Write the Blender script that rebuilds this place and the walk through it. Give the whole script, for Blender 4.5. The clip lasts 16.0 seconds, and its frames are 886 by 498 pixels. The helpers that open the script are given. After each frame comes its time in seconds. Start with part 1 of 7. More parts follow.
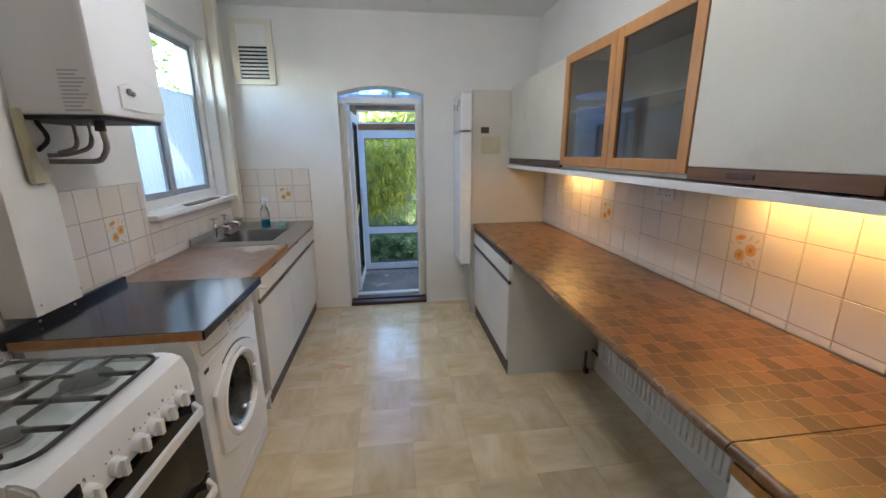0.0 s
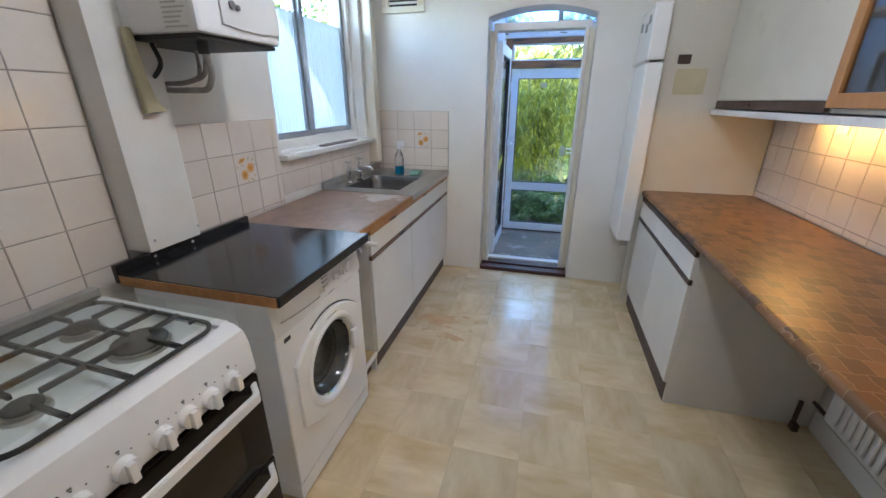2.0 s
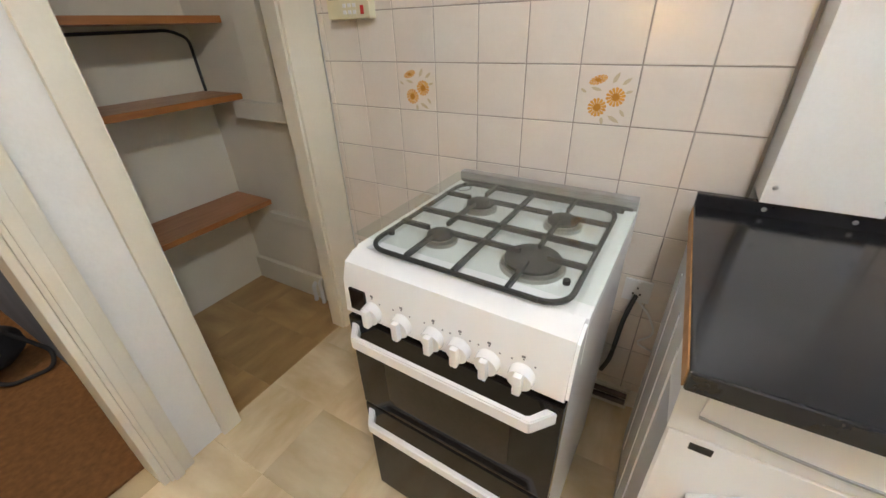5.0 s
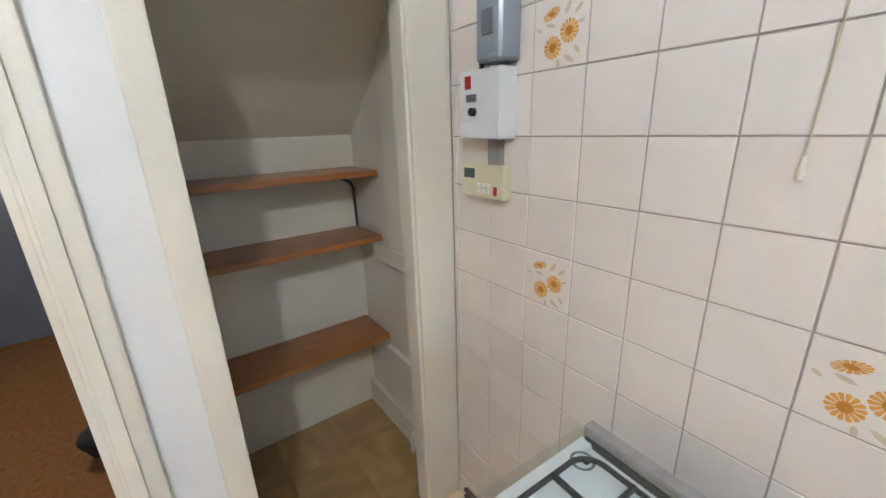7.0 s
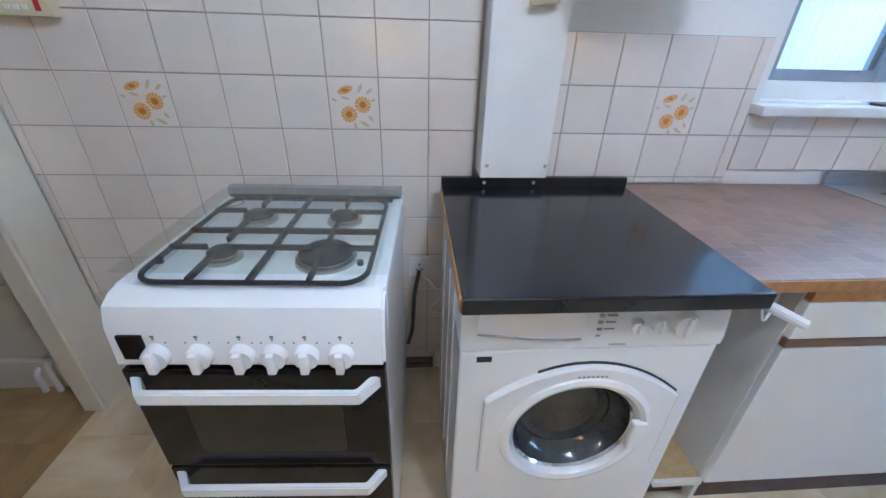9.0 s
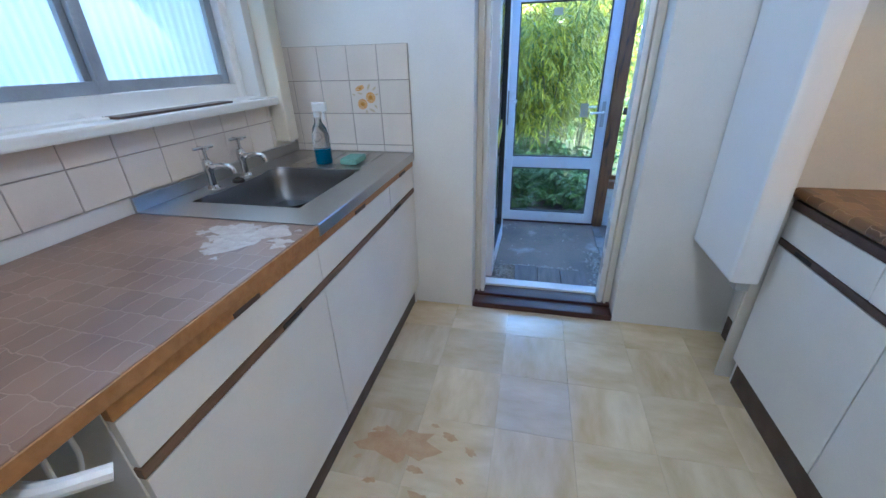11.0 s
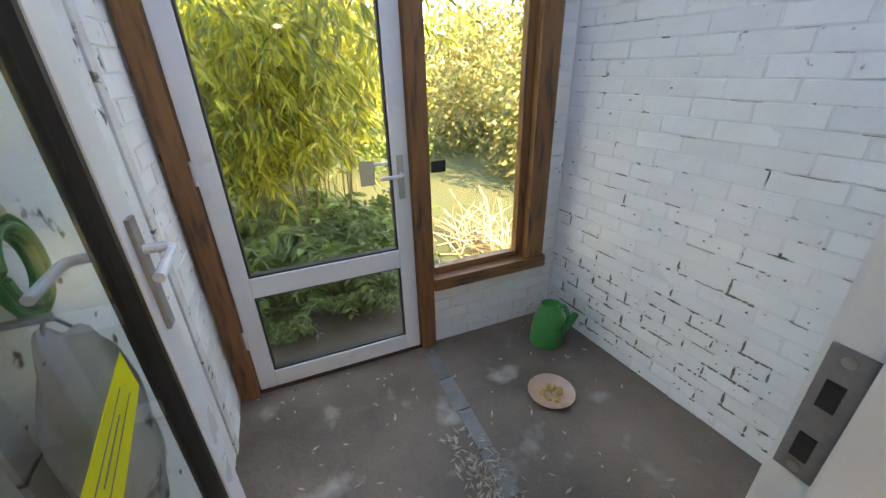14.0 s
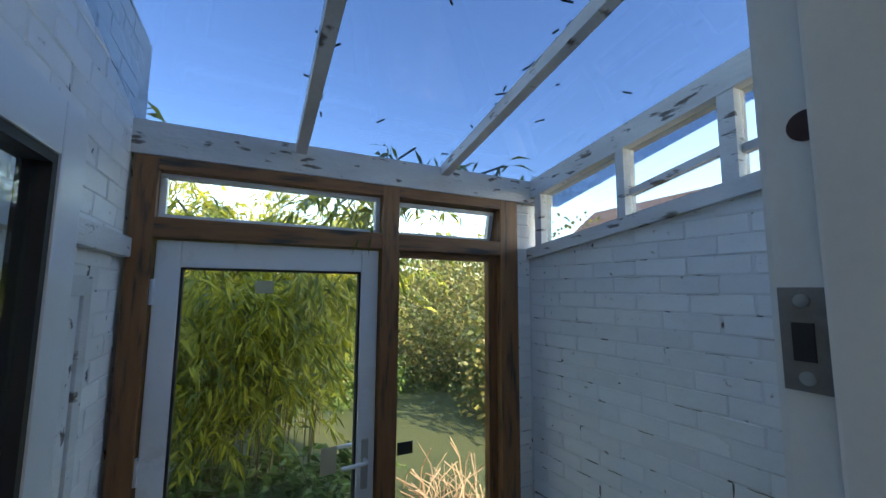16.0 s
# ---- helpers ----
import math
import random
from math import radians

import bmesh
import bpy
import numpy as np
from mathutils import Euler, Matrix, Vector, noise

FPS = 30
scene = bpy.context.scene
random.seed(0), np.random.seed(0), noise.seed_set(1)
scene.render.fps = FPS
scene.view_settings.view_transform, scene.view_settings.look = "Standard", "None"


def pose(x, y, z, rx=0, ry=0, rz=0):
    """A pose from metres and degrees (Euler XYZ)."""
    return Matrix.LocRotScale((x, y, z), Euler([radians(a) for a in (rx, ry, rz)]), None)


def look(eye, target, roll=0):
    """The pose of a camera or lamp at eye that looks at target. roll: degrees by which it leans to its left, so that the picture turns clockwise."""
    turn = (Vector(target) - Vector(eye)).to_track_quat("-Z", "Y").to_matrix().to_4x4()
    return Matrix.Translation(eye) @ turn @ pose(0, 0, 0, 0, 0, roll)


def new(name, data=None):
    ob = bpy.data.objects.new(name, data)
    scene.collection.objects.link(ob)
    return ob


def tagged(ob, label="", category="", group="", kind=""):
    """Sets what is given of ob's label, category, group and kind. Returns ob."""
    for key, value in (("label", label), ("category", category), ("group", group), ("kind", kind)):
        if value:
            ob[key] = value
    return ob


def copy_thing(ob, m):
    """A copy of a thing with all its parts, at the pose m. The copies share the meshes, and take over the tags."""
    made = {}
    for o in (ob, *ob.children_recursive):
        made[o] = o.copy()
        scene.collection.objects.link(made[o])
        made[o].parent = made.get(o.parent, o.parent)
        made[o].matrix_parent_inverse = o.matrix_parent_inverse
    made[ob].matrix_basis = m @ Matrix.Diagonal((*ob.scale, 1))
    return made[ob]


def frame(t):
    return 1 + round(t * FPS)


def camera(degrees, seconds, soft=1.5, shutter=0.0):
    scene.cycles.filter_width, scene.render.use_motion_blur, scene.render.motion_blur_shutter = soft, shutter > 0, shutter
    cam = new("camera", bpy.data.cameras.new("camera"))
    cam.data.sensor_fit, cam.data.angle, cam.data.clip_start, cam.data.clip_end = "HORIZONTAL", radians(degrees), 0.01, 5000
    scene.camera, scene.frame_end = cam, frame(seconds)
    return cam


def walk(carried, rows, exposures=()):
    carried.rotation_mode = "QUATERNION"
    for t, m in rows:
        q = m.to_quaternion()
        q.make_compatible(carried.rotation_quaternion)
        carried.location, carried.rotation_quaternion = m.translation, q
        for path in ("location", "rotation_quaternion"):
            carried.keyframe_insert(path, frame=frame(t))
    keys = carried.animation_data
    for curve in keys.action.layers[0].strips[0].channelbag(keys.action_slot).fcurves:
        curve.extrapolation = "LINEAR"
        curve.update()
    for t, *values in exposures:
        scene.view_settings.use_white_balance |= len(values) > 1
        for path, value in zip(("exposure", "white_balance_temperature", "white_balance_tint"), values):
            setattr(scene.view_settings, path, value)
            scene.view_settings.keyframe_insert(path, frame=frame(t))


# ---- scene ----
cam = camera(98.0, 16.0)
PATH = [
    (0, (0.043, -0.023, 1.573), (0.295, 1.9, 1.084), -0.4),
    (0.5, (0.085, 0.129, 1.589), (0.484, 2.032, 1.119), -0.6),
    (1, (0.123, 0.239, 1.599), (0.468, 2.144, 1.097), -1.0),
    (1.5, (0.118, 0.326, 1.544), (0.082, 2.229, 0.928), -1.0),
    (2, (0.097, 0.49, 1.511), (-0.375, 2.295, 0.792), 0.1),
    (2.5, (0.09, 0.65, 1.473), (-0.839, 2.203, 0.623), 0.8),
    (3, (0.154, 0.853, 1.429), (-1.172, 2.011, 0.481), 0.3),
    (3.5, (0.103, 1.004, 1.418), (-1.433, 1.766, 0.388), 0.4),
    (4, (0.006, 1.186, 1.374), (-1.651, 1.494, 0.297), -0.2),
    (4.5, (-0.075, 1.262, 1.351), (-1.732, 0.943, 0.277), -1.3),
    (5, (-0.161, 1.28, 1.378), (-1.648, 0.4, 0.372), -2.1),
    (5.2, (-0.226, 1.262, 1.375), (-1.657, 0.235, 0.427), -1.9),
    (7.3, (-0.569, 1.12, 1.636), (-1.677, -0.435, 1.04), -1.9),
    (7.5, (-0.535, 1.125, 1.587), (-1.742, -0.332, 0.938), -1.7),
    (8, (-0.358, 1.131, 1.5), (-1.844, 0.08, 0.672), -1.8),
    (8.5, (-0.207, 1.209, 1.422), (-1.9, 0.73, 0.472), 0.1),
    (9, (-0.067, 1.295, 1.375), (-1.82, 1.438, 0.425), 1.7),
    (9.5, (-0.028, 1.363, 1.353), (-1.622, 2.134, 0.422), 1.7),
    (10, (-0.109, 1.481, 1.329), (-1.368, 2.745, 0.425), 0.3),
    (10.2, (-0.135, 1.534, 1.32), (-1.217, 2.968, 0.441), -0.4),
    (12.3, (-0.117, 2.944, 1.427), (-0.039, 4.737, 0.544), -0.8),
    (12.5, (-0.101, 3.105, 1.421), (-0.02, 4.901, 0.544), -1.4),
    (13, (-0.097, 3.47, 1.37), (0.125, 5.25, 0.485), -0.7),
    (13.5, (-0.107, 3.802, 1.368), (0.336, 5.526, 0.455), -1.4),
    (14, (-0.059, 3.982, 1.372), (0.614, 5.656, 0.51), -1.7),
    (14.5, (0.01, 4.069, 1.433), (0.866, 5.781, 0.854), -0.9),
    (15, (-0.002, 4.043, 1.57), (0.908, 5.814, 1.384), -0.3),
    (15.5, (-0.036, 3.964, 1.659), (0.855, 5.75, 1.786), 0.3),
    (16, (-0.049, 3.934, 1.684), (0.822, 5.721, 1.897), 0.4),
]
walk(cam, [(t, look(eye, target, roll)) for t, eye, target, roll in PATH],
     exposures=[(0, 4.7, 6350, 12), (1, 4.65, 6300, 12), (1.5, 4.75, 6200, 12), (2.5, 5.0, 6000, 12), (3, 5.15, 6100, 11), (3.5, 5.25, 6200, 10), (4, 5.4, 6250, 10), (5, 5.65, 6450, 10),
                (7.5, 5.8, 5800, 10), (8.5, 5.5, 5600, 10), (9, 5.4, 5050, 10), (10.2, 5.15, 4850, 8), (12.4, 4.78, 7000, 14), (13, 4.9, 8000, 16), (13.5, 4.95, 9400, 18),
                (14, 4.7, 11300, 20), (14.5, 4.62, 12000, 21), (15, 4.0, 10500, 18), (15.5, 3.3, 8300, 11), (16, 3.05, 7900, 8)])

# ---- world and lights ----
SUN_EL, SUN_AZ = radians(31), radians(155)
world = bpy.data.worlds.new("sky")
scene.world = world
world.use_nodes = True
wn, wl = world.node_tree.nodes, world.node_tree.links
wn.clear()
sky = wn.new("ShaderNodeTexSky")
sky.sky_type, sky.sun_disc = "NISHITA", False
sky.sun_elevation, sky.sun_rotation = SUN_EL, SUN_AZ
sky.ozone_density, sky.dust_density = 2.2, 0.5
bgn = wn.new("ShaderNodeBackground")
bgn.inputs["Strength"].default_value = 0.15
wout = wn.new("ShaderNodeOutputWorld")
wl.new(sky.outputs[0], bgn.inputs[0])
wl.new(bgn.outputs[0], wout.inputs[0])


def lamp(name, kind, energy, m, color=(1, 1, 1), **more):
    d = bpy.data.lights.new(name, kind)
    d.energy, d.color = energy, color
    if kind == "AREA":
        d.shape, d.size, d.size_y = "RECTANGLE", more["size"], more["size_y"]
    elif kind == "SUN":
        d.angle = more["angle"]
    else:
        d.shadow_soft_size = more["size"]
    ob = new(name, d)
    ob.matrix_world = m
    return ob


sun_from = Vector((math.sin(SUN_AZ) * math.cos(SUN_EL), math.cos(SUN_AZ) * math.cos(SUN_EL), math.sin(SUN_EL)))
lamp("sun", "SUN", 2.1, look(sun_from * 20, (0, 0, 0)), (1, 0.93, 0.82), angle=radians(0.5))
lamp("ceiling_lamp_light", "POINT", 1.15, pose(0.05, 1.75, 2.55), (0.95, 0.97, 1.0), size=0.09)
lamp("under_shelf_light_a", "AREA", 0.042, look((1.385, 1.0, 1.41), (1.42, 1.0, 0.93)), (1, 0.46, 0.075), size=0.5, size_y=0.06)
lamp("under_shelf_light_b", "AREA", 0.030, look((1.385, 2.75, 1.41), (1.42, 2.75, 0.93)), (1, 0.46, 0.075), size=0.4, size_y=0.06)
lamp("window_daylight", "AREA", 0.24, look((-1.48, 3.08, 1.86), (0.2, 1.9, 0.7)), (0.72, 0.85, 1.0), size=0.95, size_y=1.0)
# added fill for the hall, without a fixture
lamp("hall_fill_light", "POINT", 0.9, pose(0.3, -1.6, 2.2), (1, 0.85, 0.68), size=0.1)


# ---- materials ----
def nodes_of(name):
    m = bpy.data.materials.new(name)
    m.use_nodes = True
    nt = m.node_tree
    return m, nt, nt.nodes["Principled BSDF"]


def surface(name, a, b=None, rough=0.5, metal=0.0, scale=8.0, fine=120.0, bump=0.15, bump_scale=60.0, stretch=(1, 1, 1),
            spread=0.0, spot=None, spot_scale=3.0, spot_at=(0.62, 0.72), rough_var=0.1, coat=0.0):
    """A surface of two colours mixed by coarse and fine noise, with a bump, per-object variation and stains."""
    m, nt, p = nodes_of(name)
    N, L = nt.nodes.new, nt.links.new
    b = b or tuple(c * 0.85 for c in a)
    tc = N("ShaderNodeTexCoord")
    mp = N("ShaderNodeMapping")
    mp.inputs["Scale"].default_value = stretch
    info = N("ShaderNodeObjectInfo")
    off = N("ShaderNodeVectorMath")
    off.operation = "SCALE"
    off.inputs[0].default_value = (7.1, 3.3, 5.7)
    L(info.outputs["Random"], off.inputs["Scale"])
    L(off.outputs[0], mp.inputs["Location"])
    L(tc.outputs["Object"], mp.inputs["Vector"])
    n1, n2 = N("ShaderNodeTexNoise"), N("ShaderNodeTexNoise")
    for n, sc in ((n1, scale), (n2, fine)):
        n.inputs["Scale"].default_value, n.inputs["Detail"].default_value = sc, 5.0
        L(mp.outputs[0], n.inputs["Vector"])
    add = N("ShaderNodeMath")
    add.operation = "MULTIPLY_ADD"
    add.inputs[1].default_value = 0.35
    L(n2.outputs["Fac"], add.inputs[0])
    L(n1.outputs["Fac"], add.inputs[2])
    ramp = N("ShaderNodeValToRGB")
    ramp.color_ramp.elements[0].position, ramp.color_ramp.elements[1].position = 0.45, 0.95
    ramp.color_ramp.elements[0].color, ramp.color_ramp.elements[1].color = (*a, 1), (*b, 1)
    L(add.outputs[0], ramp.inputs[0])
    out = ramp.outputs[0]
    if spot:
        n3, r3, mx = N("ShaderNodeTexNoise"), N("ShaderNodeValToRGB"), N("ShaderNodeMixRGB")
        n3.inputs["Scale"].default_value, n3.inputs["Detail"].default_value = spot_scale, 6.0
        L(mp.outputs[0], n3.inputs["Vector"])
        r3.color_ramp.elements[0].position, r3.color_ramp.elements[1].position = spot_at
        L(n3.outputs["Fac"], r3.inputs[0])
        L(r3.outputs[0], mx.inputs[0])
        L(out, mx.inputs[1])
        mx.inputs[2].default_value = (*spot, 1)
        out = mx.outputs[0]
    if spread:
        hs, ra = N("ShaderNodeHueSaturation"), N("ShaderNodeMapRange")
        ra.inputs[3].default_value, ra.inputs[4].default_value = 1 - spread, 1 + spread
        L(info.outputs["Random"], ra.inputs[0])
        L(ra.outputs[0], hs.inputs["Value"])
        L(out, hs.inputs["Color"])
        out = hs.outputs[0]
    L(out, p.inputs["Base Color"])
    rr = N("ShaderNodeMapRange")
    rr.inputs[3].default_value, rr.inputs[4].default_value = max(rough - rough_var, 0.02), min(rough + rough_var, 1)
    L(n1.outputs["Fac"], rr.inputs[0])
    L(rr.outputs[0], p.inputs["Roughness"])
    p.inputs["Metallic"].default_value = metal
    p.inputs["Coat Weight"].default_value = coat
    if bump:
        nb, bp = N("ShaderNodeTexNoise"), N("ShaderNodeBump")
        nb.inputs["Scale"].default_value, nb.inputs["Detail"].default_value = bump_scale, 4.0
        L(mp.outputs[0], nb.inputs["Vector"])
        bp.inputs["Strength"].default_value, bp.inputs["Distance"].default_value = bump, 0.004
        L(nb.outputs["Fac"], bp.inputs["Height"])
        L(bp.outputs[0], p.inputs["Normal"])
    return m


def glass(name, tint=(1, 1, 1), rough=0.0, ior=1.45, alpha=None):
    m, nt, p = nodes_of(name)
    p.inputs["Base Color"].default_value = (*tint, 1)
    p.inputs["Roughness"].default_value, p.inputs["IOR"].default_value = rough, ior
    p.inputs["Transmission Weight"].default_value = 1.0
    return m


def thin_glass(name, tint=(0.93, 0.96, 0.95), base=0.035):
    """A thin pane: mostly clear, with a reflection that grows towards grazing."""
    m, nt, p = nodes_of(name)
    N, L = nt.nodes.new, nt.links.new
    tr, gl, lw, mx = N("ShaderNodeBsdfTransparent"), N("ShaderNodeBsdfGlossy"), N("ShaderNodeLayerWeight"), N("ShaderNodeMixShader")
    pw, ml = N("ShaderNodeMath"), N("ShaderNodeMath")
    tr.inputs[0].default_value = (*tint, 1)
    gl.inputs["Roughness"].default_value = 0.02
    lw.inputs["Blend"].default_value = 0.5
    pw.operation, pw.inputs[1].default_value = "POWER", 4.0
    ml.operation, ml.inputs[1].default_value, ml.inputs[2].default_value = "MULTIPLY_ADD", 0.6, base
    L(lw.outputs["Facing"], pw.inputs[0])
    L(pw.outputs[0], ml.inputs[0])
    L(ml.outputs[0], mx.inputs[0])
    L(tr.outputs[0], mx.inputs[1])
    L(gl.outputs[0], mx.inputs[2])
    L(mx.outputs[0], nt.nodes["Material Output"].inputs[0])
    return m


def glow(name, color, strength):
    m, nt, p = nodes_of(name)
    p.inputs["Base Color"].default_value = (*color, 1)
    p.inputs["Emission Color"].default_value = (*color, 1)
    p.inputs["Emission Strength"].default_value = strength
    return m


def leafy(name, a, b, rough=0.5):
    """Leaf green that varies leaf by leaf, with some light passing through."""
    m, nt, p = nodes_of(name)
    N, L = nt.nodes.new, nt.links.new
    geo, ramp, tl, mx = N("ShaderNodeNewGeometry"), N("ShaderNodeValToRGB"), N("ShaderNodeBsdfTranslucent"), N("ShaderNodeMixShader")
    ramp.color_ramp.elements[0].color, ramp.color_ramp.elements[1].color = (*a, 1), (*b, 1)
    L(geo.outputs["Random Per Island"], ramp.inputs[0])
    L(ramp.outputs[0], p.inputs["Base Color"])
    L(ramp.outputs[0], tl.inputs[0])
    p.inputs["Roughness"].default_value = rough
    mx.inputs[0].default_value = 0.35
    L(p.outputs[0], mx.inputs[1])
    L(tl.outputs[0], mx.inputs[2])
    L(mx.outputs[0], nt.nodes["Material Output"].inputs[0])
    return m


def laminate_tiles(name, c1=(0.25, 0.125, 0.058, 1), c2=(0.105, 0.055, 0.029, 1), c3=(0.34, 0.21, 0.12, 1)):
    """Brown laminate printed with small wavy-edged tiles."""
    m, nt, p = nodes_of(name)
    N, L = nt.nodes.new, nt.links.new
    tc, wob, add = N("ShaderNodeTexCoord"), N("ShaderNodeTexNoise"), N("ShaderNodeMixRGB")
    wob.inputs["Scale"].default_value = 30
    add.blend_type, add.inputs[0].default_value = "ADD", 0.021
    L(tc.outputs["Object"], wob.inputs["Vector"])
    L(tc.outputs["Object"], add.inputs[1])
    L(wob.outputs["Color"], add.inputs[2])
    mp, br = N("ShaderNodeMapping"), N("ShaderNodeTexBrick")
    mp.inputs["Rotation"].default_value = (0, 0, radians(2))
    L(add.outputs[0], mp.inputs["Vector"])
    L(mp.outputs[0], br.inputs["Vector"])
    br.inputs["Scale"].default_value = 1.0
    br.inputs["Brick Width"].default_value, br.inputs["Row Height"].default_value = 0.052, 0.068
    br.inputs["Mortar Size"].default_value, br.inputs["Mortar Smooth"].default_value = 0.0018, 1.0
    br.inputs["Color1"].default_value, br.inputs["Color2"].default_value = c1, c2
    br.inputs["Mortar"].default_value = c3
    nz, rp, mx = N("ShaderNodeTexNoise"), N("ShaderNodeValToRGB"), N("ShaderNodeMixRGB")
    nz.inputs["Scale"].default_value, nz.inputs["Detail"].default_value = 5.0, 8.0
    rp.color_ramp.elements[0].color, rp.color_ramp.elements[1].color = (0.7, 0.62, 0.55, 1), (1.25, 1.2, 1.1, 1)
    L(tc.outputs["Object"], nz.inputs["Vector"])
    L(nz.outputs["Fac"], rp.inputs[0])
    mx.blend_type, mx.inputs[0].default_value = "MULTIPLY", 1.0
    L(br.outputs["Color"], mx.inputs[1])
    L(rp.outputs[0], mx.inputs[2])
    L(mx.outputs[0], p.inputs["Base Color"])
    p.inputs["Roughness"].default_value = 0.33
    bp = N("ShaderNodeBump")
    bp.inputs["Strength"].default_value, bp.inputs["Distance"].default_value = 0.25, 0.002
    L(br.outputs["Fac"], bp.inputs["Height"])
    bp.invert = True
    L(bp.outputs[0], p.inputs["Normal"])
    return m


M_WALL = surface("wall_paint", (0.78, 0.765, 0.73), (0.70, 0.685, 0.65), 0.6, scale=2.5, bump=0.25, bump_scale=35)
M_CEIL = surface("ceiling_paint", (0.80, 0.79, 0.77), (0.74, 0.73, 0.71), 0.8, scale=2, bump=0.2)
M_CREAM = surface("cream_gloss_paint", (0.74, 0.69, 0.58), (0.66, 0.61, 0.50), 0.32, scale=3, bump=0.12, bump_scale=25)
M_WHITEWOOD = surface("white_gloss_paint", (0.80, 0.79, 0.76), (0.72, 0.70, 0.66), 0.3, scale=4, bump=0.1, bump_scale=25)
M_TILE = surface("glazed_tile", (0.74, 0.67, 0.60), (0.69, 0.615, 0.545), 0.13, scale=5, bump=0.10, bump_scale=22, spread=0.035, rough_var=0.05, fine=90)
M_GROUT = surface("grey_grout", (0.42, 0.37, 0.33), (0.30, 0.26, 0.22), 0.9, scale=6)
M_VINYL = surface("marbled_vinyl", (0.74, 0.62, 0.425), (0.53, 0.395, 0.215), 0.16, scale=3.0, fine=11, bump=0.03, bump_scale=24, stretch=(1, 2.6, 1), spread=0.10, rough_var=0.10)
M_VINYLGAP = surface("vinyl_joint", (0.50, 0.39, 0.23), None, 0.6)
M_STAIN = surface("rust_stain", (0.45, 0.26, 0.12), (0.55, 0.38, 0.20), 0.45, scale=22)
M_LAMINATE = laminate_tiles("tile_print_laminate", (0.27, 0.14, 0.058, 1), (0.105, 0.056, 0.024, 1), (0.36, 0.24, 0.15, 1))
M_OLDVINYL = surface("old_brown_vinyl", (0.50, 0.33, 0.14), (0.30, 0.18, 0.07), 0.35, scale=4, stretch=(1, 3, 1), bump=0.1, spread=0.1)
M_LAMINATE_OLD = laminate_tiles("worn_tile_print_laminate", (0.27, 0.175, 0.135, 1), (0.19, 0.118, 0.088, 1), (0.33, 0.235, 0.185, 1))
M_BLACKTOP = surface("black_gloss_laminate", (0.013, 0.013, 0.015), (0.020, 0.019, 0.021), 0.15, scale=6, bump=0, rough_var=0.02)
M_CHIP = surface("chipboard_edge", (0.42, 0.21, 0.07), (0.30, 0.13, 0.04), 0.6, scale=40)
M_UNIT = surface("white_melamine", (0.73, 0.71, 0.67), (0.66, 0.64, 0.59), 0.38, scale=3, bump=0.05, spread=0.02)
M_UNITCREAM = surface("cream_melamine", (0.62, 0.59, 0.52), (0.54, 0.51, 0.44), 0.42, scale=2.5, bump=0.06, spot=(0.45, 0.42, 0.37), spot_scale=4, spot_at=(0.64, 0.9))
M_BROWN = surface("dark_brown_trim", (0.085, 0.05, 0.034), (0.05, 0.03, 0.022), 0.45, scale=14)
M_PINE = surface("orange_pine", (0.44, 0.21, 0.06), (0.30, 0.125, 0.03), 0.35, scale=5, stretch=(1, 12, 12), bump=0.1)
M_BEECH = surface("orange_beech_frame", (0.46, 0.22, 0.075), (0.36, 0.16, 0.05), 0.4, scale=6, stretch=(6, 6, 1), bump=0.08)
M_SHELFWOOD = surface("stained_shelf_wood", (0.42, 0.165, 0.045), (0.28, 0.10, 0.025), 0.35, scale=4, stretch=(1, 14, 14), bump=0.1, coat=0.2)
M_STEEL = surface("brushed_steel", (0.50, 0.49, 0.47), (0.46, 0.45, 0.43), 0.30, 1.0, scale=3, bump=0.01, fine=40, rough_var=0.06)
M_CHROME = surface("chrome", (0.72, 0.72, 0.72), (0.62, 0.62, 0.62), 0.12, 1.0, bump=0, rough_var=0.05)
M_ENAMEL = surface("white_enamel", (0.80, 0.80, 0.80), (0.77, 0.77, 0.77), 0.16, scale=3, bump=0.02, rough_var=0.04)
M_ENAMEL_D = surface("white_plastic", (0.72, 0.72, 0.71), (0.68, 0.68, 0.67), 0.35, scale=5, bump=0.03)
M_BLACKGLASS = surface("black_oven_glass", (0.011, 0.009, 0.008), (0.016, 0.013, 0.011), 0.07, scale=4, bump=0, rough_var=0.03)
M_OVENWIN = surface("dark_oven_window", (0.03, 0.024, 0.018), (0.045, 0.036, 0.026), 0.06, scale=6, bump=0, rough_var=0.03)
M_IRON = surface("black_cast_iron", (0.013, 0.013, 0.013), (0.026, 0.026, 0.026), 0.45, scale=60, bump=0.2)
M_BURNER = surface("burner_cap", (0.025, 0.025, 0.025), (0.045, 0.045, 0.045), 0.5, scale=30)
M_RUBBER = surface("black_rubber", (0.02, 0.02, 0.02), None, 0.6)
M_PRINT = surface("grey_print", (0.16, 0.16, 0.17), None, 0.5, bump=0)
M_ORANGE = surface("orange_glaze", (0.62, 0.27, 0.045), (0.70, 0.38, 0.08), 0.15, scale=60, bump=0)
M_OCHRE = surface("ochre_glaze", (0.52, 0.22, 0.03), None, 0.15, bump=0)
M_LEAFPRINT = surface("pale_leaf_glaze", (0.55, 0.45, 0.30), (0.60, 0.52, 0.38), 0.15, bump=0)
